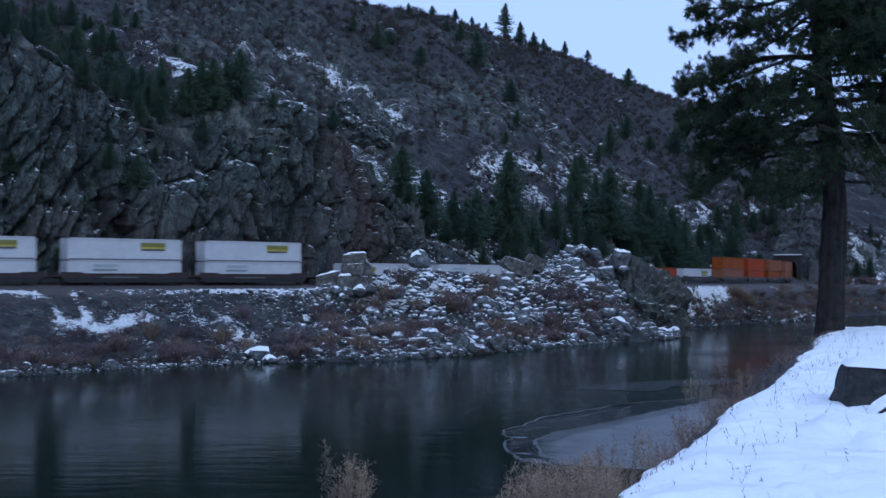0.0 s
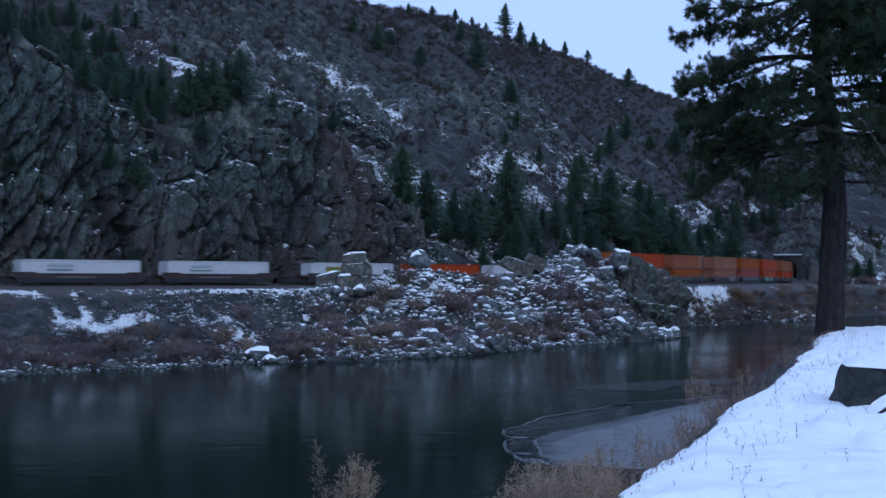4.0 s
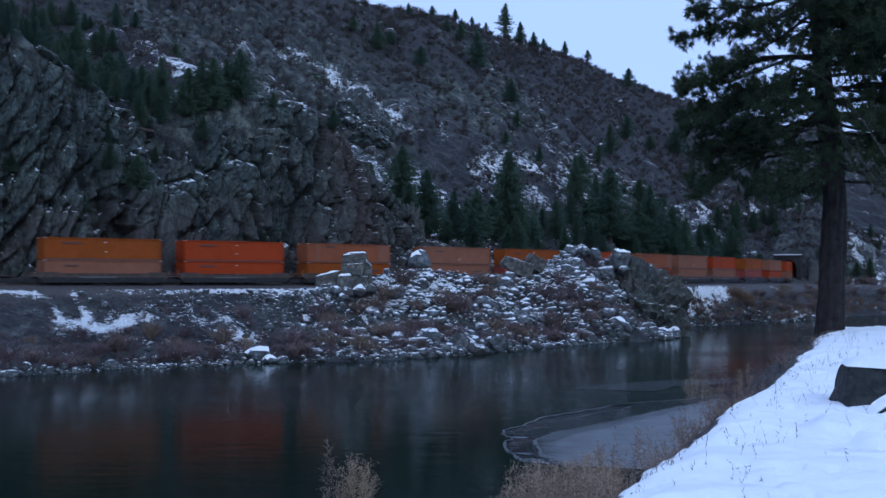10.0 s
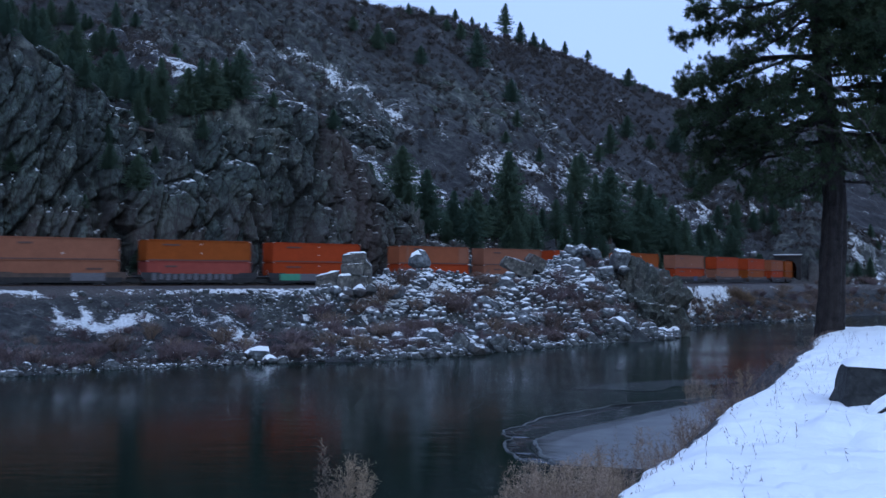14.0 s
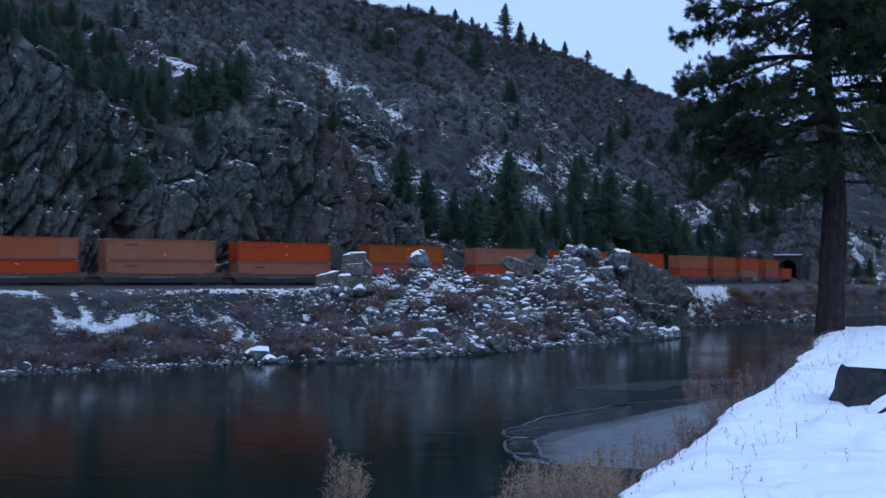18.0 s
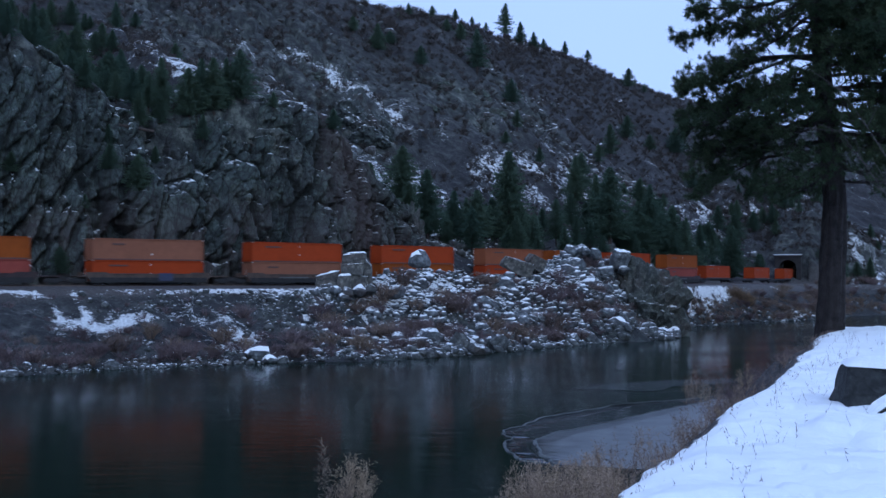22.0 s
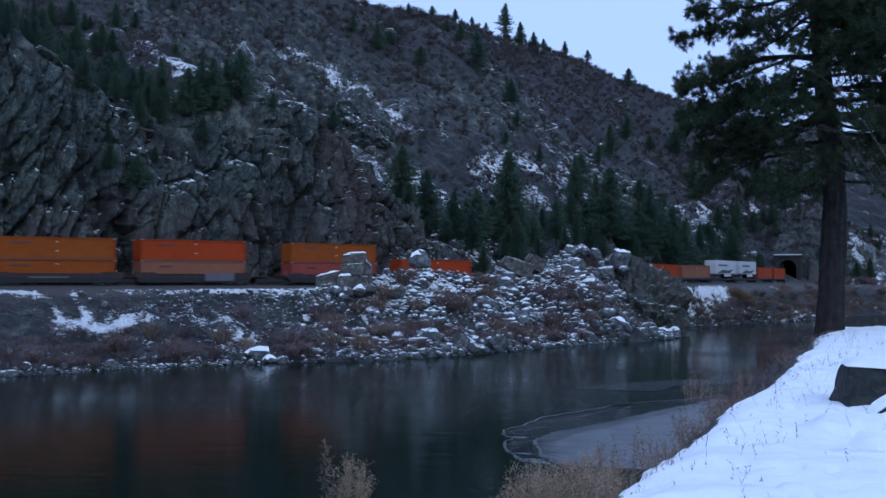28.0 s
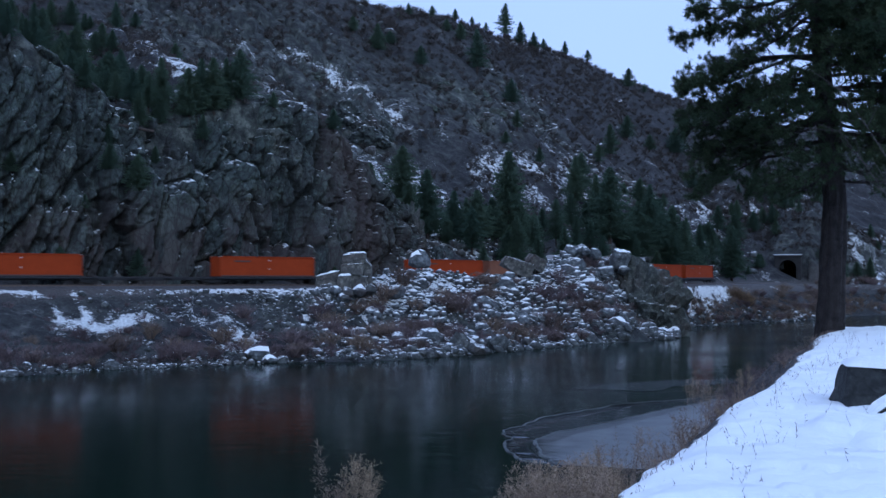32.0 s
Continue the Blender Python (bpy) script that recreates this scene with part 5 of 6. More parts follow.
def conifer(seed, slim, gap, bare, label):
    """A conifer ten metres high: trunk, and a crown of drooping sprays with gaps."""
    rnd = np.random.RandomState(seed)
    ob = new("conifer_tree")
    bm = bmesh.new()
    lean = rnd.uniform(-0.15, 0.15, 2)
    pts = [(lean[0] * (z / 10) ** 2, lean[1] * (z / 10) ** 2, z) for z in (-0.4, 2.5, 5, 7.5, 9.8)]
    for a, b, r0, r1 in zip(pts[:-1], pts[1:], (0.2, 0.16, 0.115, 0.07), (0.16, 0.115, 0.07, 0.012)):
        cyl(bm, a, b, r0, r1, 7, False)
    tri = []
    z = bare
    while z < 9.95:
        f = (z - bare) / (10 - bare)
        prof = (1 - f) ** 0.85 * (0.6 + 0.4 * min(1, f * 5)) * (1 + 0.22 * math.sin(z * 2.7 + seed) * math.sin(z * 1.1))
        n = rnd.randint(6, 11) if f < 0.9 else 4
        a0 = rnd.uniform(0, 6.28)
        for k in range(n):
            if rnd.rand() < gap:
                continue
            az = a0 + 6.283 * k / n + rnd.uniform(-0.4, 0.4)
            L = slim * 1.1 * prof * rnd.uniform(0.45, 1.2) + 0.12
            tip = rnd.uniform(-0.5, 0.15)
            dirv = np.array([math.cos(az), math.sin(az), 0])
            side = np.array([-math.sin(az), math.cos(az), 0])
            root = np.array([lean[0] * (z / 10) ** 2, lean[1] * (z / 10) ** 2, z])
            m = min(max(3, int(L / 0.12)), 16)
            for j in range(m):
                t = (j + 0.6) / m
                p = root + dirv * L * t + np.array([0, 0, L * (tip * t * t + 0.2 * t)]) + rnd.normal(0, 0.05, 3)
                w = (0.16 + 0.2 * (1 - t) * min(1, L)) * rnd.uniform(0.6, 1.35)
                for sg in (-1, 1):
                    q = p + side * sg * w + dirv * w * rnd.uniform(0.2, 0.8) + np.array([0, 0, rnd.uniform(-0.22, 0.12)])
                    tri.append([p - dirv * 0.06 + np.array([0, 0, rnd.uniform(-0.08, 0)]), p + dirv * 0.07 + np.array([0, 0, 0.06]), q])
                tri.append([p + np.array([0, 0, 0.09]), p + dirv * 0.12 + side * rnd.uniform(-0.1, 0.1), p + np.array([0, 0, -0.2]) + side * rnd.uniform(-0.12, 0.12)])
        z += rnd.uniform(0.12, 0.22) * (1.0 if f < 0.85 else 0.7)
    part("trunk", bm, ob, None, "", M_BARK)
    part("crown", leaf_mesh("crown", tri, M_NEEDLE), ob)
    tagged(ob, label, "tree", "conifers of the hillside")
    return ob


CL1 = "dark green conifer standing on the snow-patched hillside"
TREES = [conifer(1, 2.9, 0.08, 0.8, CL1), conifer(2, 2.5, 0.12, 0.5, CL1), conifer(3, 3.0, 0.22, 1.6, CL1), conifer(4, 2.5, 0.3, 2.0, CL1), conifer(5, 3.5, 0.15, 0.4, CL1)]
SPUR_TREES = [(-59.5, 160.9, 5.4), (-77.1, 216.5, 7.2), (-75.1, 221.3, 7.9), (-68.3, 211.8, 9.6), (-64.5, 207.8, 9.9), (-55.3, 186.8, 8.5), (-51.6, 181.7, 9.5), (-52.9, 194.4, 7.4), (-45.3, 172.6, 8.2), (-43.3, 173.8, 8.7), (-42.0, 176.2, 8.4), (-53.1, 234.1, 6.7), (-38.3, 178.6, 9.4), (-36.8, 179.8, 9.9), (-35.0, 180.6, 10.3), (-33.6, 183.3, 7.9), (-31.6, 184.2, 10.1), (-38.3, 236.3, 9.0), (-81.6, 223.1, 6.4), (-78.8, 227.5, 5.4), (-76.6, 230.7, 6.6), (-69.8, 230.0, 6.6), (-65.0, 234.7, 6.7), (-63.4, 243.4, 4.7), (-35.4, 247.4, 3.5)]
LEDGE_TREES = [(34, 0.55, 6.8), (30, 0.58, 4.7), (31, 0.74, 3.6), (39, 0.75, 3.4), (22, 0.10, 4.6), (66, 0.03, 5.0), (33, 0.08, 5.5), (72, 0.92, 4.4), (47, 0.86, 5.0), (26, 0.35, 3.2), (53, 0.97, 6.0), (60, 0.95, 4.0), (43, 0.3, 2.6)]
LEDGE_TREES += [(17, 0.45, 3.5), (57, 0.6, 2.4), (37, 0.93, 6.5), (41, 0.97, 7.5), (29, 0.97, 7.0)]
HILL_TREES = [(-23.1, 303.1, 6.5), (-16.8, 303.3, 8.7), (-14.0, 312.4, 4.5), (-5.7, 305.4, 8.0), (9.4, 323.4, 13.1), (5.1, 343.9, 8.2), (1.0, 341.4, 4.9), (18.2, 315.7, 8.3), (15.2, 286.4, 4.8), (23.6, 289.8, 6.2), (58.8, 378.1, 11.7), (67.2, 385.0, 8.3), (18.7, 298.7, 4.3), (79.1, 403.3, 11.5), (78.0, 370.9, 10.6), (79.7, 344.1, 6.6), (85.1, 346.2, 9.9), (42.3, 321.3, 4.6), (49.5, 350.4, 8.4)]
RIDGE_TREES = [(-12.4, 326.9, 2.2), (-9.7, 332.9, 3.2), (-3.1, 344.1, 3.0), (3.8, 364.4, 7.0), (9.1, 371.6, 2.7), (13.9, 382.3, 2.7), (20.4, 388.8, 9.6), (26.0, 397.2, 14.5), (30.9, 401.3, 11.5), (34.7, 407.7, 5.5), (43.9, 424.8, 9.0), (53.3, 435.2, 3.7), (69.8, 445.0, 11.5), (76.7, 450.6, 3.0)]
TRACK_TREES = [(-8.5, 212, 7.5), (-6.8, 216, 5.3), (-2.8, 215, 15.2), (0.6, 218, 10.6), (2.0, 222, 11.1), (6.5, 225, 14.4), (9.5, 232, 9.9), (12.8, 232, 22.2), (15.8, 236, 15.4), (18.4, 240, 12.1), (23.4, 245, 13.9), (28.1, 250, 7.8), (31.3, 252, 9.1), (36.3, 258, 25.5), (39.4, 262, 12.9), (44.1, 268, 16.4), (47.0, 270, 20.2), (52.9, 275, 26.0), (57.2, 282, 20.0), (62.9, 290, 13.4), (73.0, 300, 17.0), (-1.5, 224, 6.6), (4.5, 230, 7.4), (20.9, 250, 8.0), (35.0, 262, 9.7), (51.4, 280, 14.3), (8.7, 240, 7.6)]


def plant_trees():
    rnd = random.Random(21)
    used = set()
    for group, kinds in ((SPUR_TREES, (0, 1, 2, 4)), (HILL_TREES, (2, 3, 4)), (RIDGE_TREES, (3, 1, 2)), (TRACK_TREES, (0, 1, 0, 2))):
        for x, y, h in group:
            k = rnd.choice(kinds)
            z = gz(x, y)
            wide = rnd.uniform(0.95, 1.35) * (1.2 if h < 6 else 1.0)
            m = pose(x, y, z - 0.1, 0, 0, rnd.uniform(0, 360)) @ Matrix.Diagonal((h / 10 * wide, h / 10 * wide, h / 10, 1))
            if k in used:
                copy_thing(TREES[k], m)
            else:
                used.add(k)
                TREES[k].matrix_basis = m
    for s, v, h in LEDGE_TREES:
        p = cv[int(v * 149), int((s + 70) / CLIFF_STEP)]
        copy_thing(TREES[rnd.choice((0, 4, 2))], pose(float(p[0]), float(p[1]), float(p[2]) - 0.3, 0, 0, rnd.uniform(0, 360)) @ Matrix.Diagonal((h / 8.5, h / 8.5, h / 10, 1)))
    # the denser stands on the spur and along the track
    spots = [(rnd.uniform(2, 54), rnd.uniform(18, 60), rnd.uniform(5.5, 9)) for _ in range(28)]
    spots += [(rnd.uniform(-20, 66), rnd.uniform(45, 105), rnd.uniform(5, 9)) for _ in range(40)]
    spots += [(rnd.uniform(-30, 30), rnd.uniform(40, 100), rnd.uniform(6, 10)) for _ in range(26)]
    spots += [(rnd.uniform(98, 200), 7.5 + abs(rnd.gauss(0, 14)), rnd.uniform(7, 14)) for _ in range(40)]
    spots += [(rnd.uniform(205, 250), 9 + abs(rnd.gauss(0, 16)), rnd.uniform(5, 10)) for _ in range(14)]
    spots += [(rnd.uniform(226, 256), 7.5 + abs(rnd.gauss(0, 7)), rnd.uniform(3, 7.5)) for _ in range(16)]
    gx, gy, gth = rails(PORTAL_S)
    for _ in range(34):
        a, b, h = rnd.uniform(5, 60), rnd.uniform(-26, 26), rnd.uniform(3.5, 8)
        x, y = gx + a * math.cos(gth) + b * math.sin(gth), gy + a * math.sin(gth) - b * math.cos(gth)
        copy_thing(TREES[rnd.choice((0, 2, 4))], pose(float(x), float(y), gz(x, y) - 0.1, 0, 0, rnd.uniform(0, 360)) @ Matrix.Diagonal((h / 8, h / 8, h / 10, 1)))
    for s, u, h in spots:
        x, y, _ = track(s, -u)
        m = pose(float(x), float(y), gz(x, y) - 0.1, 0, 0, rnd.uniform(0, 360)) @ Matrix.Diagonal((h / 8.8, h / 8.8, h / 10, 1))
        copy_thing(TREES[rnd.choice((0, 1, 2, 4))], m)


plant_trees()

# ---------------------------------------------------------------- the big pine
M_PINEBARK = plain("pine_bark", (0.036, 0.029, 0.026), 0.95, 0, 0.8, 3.0, 1.0, 0.1)


def big_pine(px, py):
    rnd = np.random.RandomState(77)
    ob = new("pine_tree")
    z0 = gz(px, py) - 0.3
    ob.matrix_basis = pose(px, py, z0)
    H = 24.0

    def axis(z):
        return np.array([float(np.interp(z, [0, 2, 4.7, 7, 9.5, 24], [0.0, 0.13, 0.24, 0.02, -0.2, -0.3])), 0.1 * math.sin(z * 0.22), z])

    zs = np.concatenate([np.arange(0, 9, 0.16), np.arange(9, H, 0.6)])
    V = []
    for z in zs:
        r = 0.40 * (1 - z / H) ** 1.15 + 0.03 + 0.07 * math.exp(-z / 0.5)
        ring = []
        for a in np.linspace(0, 2 * math.pi, 56, endpoint=False):
            k = 1 + 0.05 * math.sin(a * 9 + 1.7 * math.sin(z * 0.9)) + 0.12 * noise.noise(Vector((4 * math.cos(a), 4 * math.sin(a), z * 1.1))) + 0.1 * noise.noise(Vector((9 * math.cos(a), 9 * math.sin(a), z * 3.0)))
            c = axis(z)
            ring.append((c[0] + r * k * math.cos(a), c[1] + r * k * math.sin(a), z))
        V.append(ring)
    part("trunk", grid_mesh("trunk", np.array(V), M_PINEBARK, closed=True), ob, None, "dark furrowed bark trunk")
    # boughs: height at the trunk, reach to the side, reach in depth, height of the tip, sag, fullness
    right, deep = np.array([0.951, -0.309, 0.0]), np.array([0.309, 0.951, 0.0])
    boughs = [
        (10.9, -4.2, 0.6, 9.95, 0.25, 1.25), (11.3, -3.8, -0.8, 10.6, 0.1, 1.2), (10.4, -2.4, 0.3, 9.4, 0.1, 0.3), (10.2, -1.9, -1.6, 9.8, 0.1, 0.35),
        (9.05, -4.45, 0.2, 8.0, -0.3, 1.3), (8.95, -3.8, -1.2, 8.3, -0.3, 1.1), (8.9, -3.4, 1.5, 8.5, -0.2, 0.6), (8.45, -4.3, 0.5, 7.4, -0.15, 1.0), (8.3, -3.6, 0.1, 7.0, -0.2, 1.1),
        (7.8, -4.1, -0.9, 6.8, 0.0, 1.1), (7.4, -4.1, 0.8, 6.3, -0.2, 1.0), (7.0, -4.1, -0.3, 5.6, -0.3, 1.0), (6.4, -3.9, 0.4, 4.85, -0.35, 1.0), (6.9, -3.6, 0.2, 6.0, -0.2, 0.9), (6.1, -3.7, -0.6, 5.0, -0.1, 0.9),
        (7.7, -1.7, -2.9, 7.1, 0.2, 0.9), (7.9, -0.9, -2.6, 7.3, 0.1, 0.7), (5.7, -1.3, -3.0, 4.9, 0.2, 0.9), (5.5, -2.1, 2.2, 4.9, 0.0, 0.5), (5.3, -0.7, 3.0, 5.0, 0.0, 0.6), (5.6, -2.4, -1.6, 4.8, 0.0, 0.8),
        (11.0, 3.8, -0.5, 10.3, 0.2, 1.2), (10.5, 4.4, 0.6, 9.8, 0.1, 1.2), (10.1, 3.9, -1.2, 9.4, 0.0, 1.2), (9.7, 4.2, 0.9, 9.0, 0.0, 1.1), (9.5, 2.6, -2.4, 9.0, 0.1, 1.1), (10.0, 1.5, -3.2, 9.4, 0.1, 1.1), (9.6, 1.2, 3.2, 9.3, 0.1, 1.0),
        (10.2, 2.6, -1.9, 9.7, 0.1, 1.4), (9.7, 0.7, -2.6, 9.0, 0.1, 1.3), (9.4, 1.9, -1.6, 8.9, 0.1, 1.4), (9.2, 3.2, 0.3, 8.6, 0.1, 1.3), (10.9, 2.0, 0.8, 10.1, 0.1, 1.3), (10.7, -0.4, -2.4, 10.2, 0.1, 1.0), (10.1, 4.6, -0.2, 9.4, 0.1, 1.3),
        (11.3, 1.2, -2.2, 10.6, 0.2, 1.4), (8.9, 1.0, -1.9, 8.4, 0.1, 1.1), (10.8, 0.4, -3.6, 10.2, 0.1, 1.2), (10.4, 0.9, -2.8, 9.6, 0.1, 1.2), (10.6, -1.2, 3.4, 10.2, 0.0, 0.7),
        (7.5, 3.9, 0.4, 7.6, -0.1, 0.35), (7.0, 4.3, -0.4, 6.4, -0.2, 1.0), (6.7, 3.4, -1.8, 6.1, 0.0, 1.0), (6.2, 4.0, 0.8, 5.5, -0.2, 0.9), (5.8, 2.2, -2.6, 5.2, 0.1, 0.9), (5.6, 3.4, 1.6, 5.0, 0.0, 0.8), (5.2, 2.3, -0.6, 4.7, 0.0, 0.7),
        (8.2, -1.6, -2.2, 7.6, 0.0, 0.9), (7.6, -2.4, -1.6, 6.9, 0.0, 0.8), (6.9, -1.5, -2.3, 6.3, 0.0, 0.6), (8.4, -2.6, 1.4, 7.9, 0.0, 0.7), (7.2, -2.0, 1.8, 6.7, 0.0, 0.5), (8.1, 2.4, -0.9, 7.7, 0.0, 0.8), (8.0, 3.6, 0.8, 8.1, 0.0, 0.8), (7.9, 3.2, -0.8, 7.9, 0.0, 0.8), (7.6, 4.2, 0.2, 7.3, 0.0, 0.7), (7.3, 3.6, -0.5, 6.9, 0.0, 1.0), (7.2, 2.4, 0.7, 6.8, 0.0, 1.0), (8.4, 3.0, 0.2, 8.1, 0.0, 1.0), (7.3, 1.6, -1.8, 6.9, 0.0, 0.8), (8.5, -0.4, -2.4, 8.2, 0.0, 0.8),
        (7.1, 0.9, -2.6, 6.5, 0.1, 0.9), (6.3, -0.6, -2.6, 5.6, 0.1, 0.9), (6.3, 1.4, -2.2, 5.6, 0.1, 1.0), (6.5, 2.8, 0.2, 5.8, 0.1, 1.1), (7.0, 2.2, 1.2, 6.6, 0.1, 0.9),
    ]
    for i in range(46):
        z, az = 11.4 + 11.6 * i / 46, i * 2.39996 + rnd.uniform(-0.4, 0.4)
        L = 5.0 * (1 - 0.8 * max(0.0, (z - 11.0) / 12.5)) * rnd.uniform(0.7, 1.08)
        boughs.append((z, L * math.cos(az), L * math.sin(az), z + L * rnd.uniform(-0.25, 0.1), rnd.uniform(-0.1, 0.3), 0.9))
    for z, ru, rd, zt, sag, full in boughs:
        root = axis(z)
        flat = right * ru + deep * rd
        L = float(np.linalg.norm(flat))
        d = flat / L
        sd = np.array([-d[1], d[0], 0.0])
        wob, k1, k2 = rnd.uniform(-0.45, 0.45), rnd.uniform(4, 9), rnd.uniform(0, 6)

        def at(t):
            return root + flat * t + sd * (wob * math.sin(t * 3.3) + 0.09 * math.sin(k1 * 1.7 * t + k2)) + np.array([0, 0, (zt - z) * t ** 1.25 - sag * 4 * t * (1 - t) + 0.11 * (math.sin(k1 * t + k2) - math.sin(k2))])
        bm = bmesh.new()
        steps = 8
        for k in range(steps):
            r0, r1 = 0.085 * (1 - k / steps) * L / 5 + 0.014, 0.085 * (1 - (k + 1) / steps) * L / 5 + 0.014
            cyl(bm, at(k / steps), at((k + 1) / steps), r0, r1, 6, False)
        t_in = rnd.uniform(0.25, 0.42) if ru < -2 else 0.18
        tufts = []
        m, puffs = int((6 + L * 6.2) * full), max(2.0, L * 0.95)
        for k in range(m):
            t0 = t_in
            t = t0 + (1 - t0) * ((k + rnd.uniform(0, 0.9)) / m) ** 0.8
            t = min(1.0, t + 0.07 * math.sin(2 * math.pi * puffs * t + k2))
            p = at(t)
            sg = 1 if k % 2 else -1
            tw = (0.45 + 1.05 * (1 - t)) * rnd.uniform(0.55, 1.25)
            e = p + sd * sg * tw + d * tw * rnd.uniform(0.2, 0.9) + np.array([0, 0, tw * rnd.uniform(-0.6, 0.6)])
            cyl(bm, p, e, 0.02, 0.008, 4, False)
            tufts.append(e)
            for q_ in (0.35, 0.7):
                if rnd.rand() < 0.85:
                    mid_ = p * (1 - q_) + e * q_
                    e2 = mid_ + (d * rnd.uniform(0.15, 0.5) + sd * sg * rnd.uniform(-0.35, 0.25)) * tw + np.array([0, 0, rnd.uniform(-0.3, 0.25)])
                    cyl(bm, mid_, e2, 0.012, 0.006, 3, False)
                    tufts.append(e2)
                    tufts.append(0.5 * (mid_ + e2) + rnd.normal(0, 0.05, 3))
        tufts.append(at(1.0))
        tufts.append(at(0.94))
        for _ in range(5):
            p = at(rnd.uniform(0.08, 0.5))
            e = p + sd * rnd.uniform(-0.6, 0.6) + d * rnd.uniform(0.1, 0.5) + np.array([0, 0, rnd.uniform(-0.5, 0.35)])
            cyl(bm, p, e, 0.016, 0.005, 4, False)
            cyl(bm, 0.5 * (p + e), 0.5 * (p + e) + rnd.normal(0, 0.2, 3), 0.009, 0.004, 3, False)
        limb = part("limb", bm, ob, None, "", M_PINEBARK)
        tri = []
        for c in tufts:
            q = int(rnd.uniform(46, 62))
            R = rnd.uniform(0.14, 0.25)
            dirs = rnd.normal(0, 1, (q, 3)) + np.array([0, 0, 0.25]) + d * 0.4
            dirs /= np.linalg.norm(dirs, axis=1)[:, None]
            for w in dirs:
                o = np.cross(w, rnd.normal(0, 1, 3))
                o *= 0.0085 / (np.linalg.norm(o) + 1e-6)
                b0 = c + w * 0.02
                tri.append([b0 - o, b0 + o, c + w * R * rnd.uniform(0.6, 1.1)])
        part("needles", leaf_mesh("needles", tri, M_PINE), limb)
    tagged(ob, "large ponderosa pine with dark trunk and long-needled limbs", "tree")


big_pine(12.02, 37.0)

# ---------------------------------------------------------------- shrubs, grass, ice


def twig_material(name, dark, light):
    m, n, l, b = mat(name)
    geo = nd(n, l, "ShaderNodeNewGeometry")
    info = nd(n, l, "ShaderNodeObjectInfo")
    c = ramp(n, l, geo.outputs["Random Per Island"], [(0.0, dark), (1.0, light)])
    c = mix(n, l, 1.0, c, ramp(n, l, info.outputs["Random"], [(0.0, (0.65, 0.6, 0.62)), (0.5, (1.0, 0.93, 0.9)), (1.0, (1.15, 1.08, 0.95))]), "MULTIPLY")
    l.new(c, b.inputs["Base Color"])
    b.inputs["Roughness"].default_value = 0.9
    return m


M_TWIG = twig_material("brown_twigs", (0.085, 0.07, 0.074), (0.235, 0.188, 0.187))
M_BRUSH = twig_material("grey_brush", (0.029, 0.0292, 0.03), (0.092, 0.086, 0.083))
M_BANKSTRAW = twig_material("bank_straw", (0.07, 0.058, 0.05), (0.24, 0.19, 0.15))
M_DRY = twig_material("dry_grass", (0.10, 0.08, 0.07), (0.33, 0.27, 0.22))
M_GOLD = twig_material("golden_twigs", (0.10, 0.075, 0.045), (0.27, 0.2, 0.12))
M_STRAW = twig_material("dry_straw", (0.14, 0.109, 0.078), (0.49, 0.4, 0.29))


def blade(base, tip, width, rnd):
    side = np.cross(tip - base, rnd.normal(0, 1, 3))
    side *= width / (np.linalg.norm(side) + 1e-9)
    return [base - side, base + side, tip]


def twig_bush(seed, n, width, spread, material):
    """A bush one metre high of forking bare twigs."""
    rnd = np.random.RandomState(seed)
    tri = []
    for _ in range(n):
        az, out = rnd.uniform(0, 6.283), rnd.uniform(0.05, 1.0) ** 0.7 * spread
        b = np.array([math.cos(az), math.sin(az), 0]) * rnd.uniform(0, 0.22)
        e = np.array([math.cos(az) * out, math.sin(az) * out, rnd.uniform(0.55, 1.0) * (1 - 0.35 * out)])
        tri.append(blade(b, e, width, rnd))
        for _ in range(5):
            t = rnd.uniform(0.35, 0.95)
            p = b + (e - b) * t
            q = p + np.array([rnd.normal(0, 0.14), rnd.normal(0, 0.14), rnd.uniform(0.05, 0.26)])
            tri.append(blade(p, q, width * 0.7, rnd))
    return leaf_mesh("bare_shrub", tri, material)


BUSHES = [twig_bush(60 + k, 80, 0.015, 0.75, M_TWIG if k < 4 else M_BANKSTRAW) for k in range(6)]

GOLD = twig_bush(77, 190, 0.013, 0.85, M_GOLD)


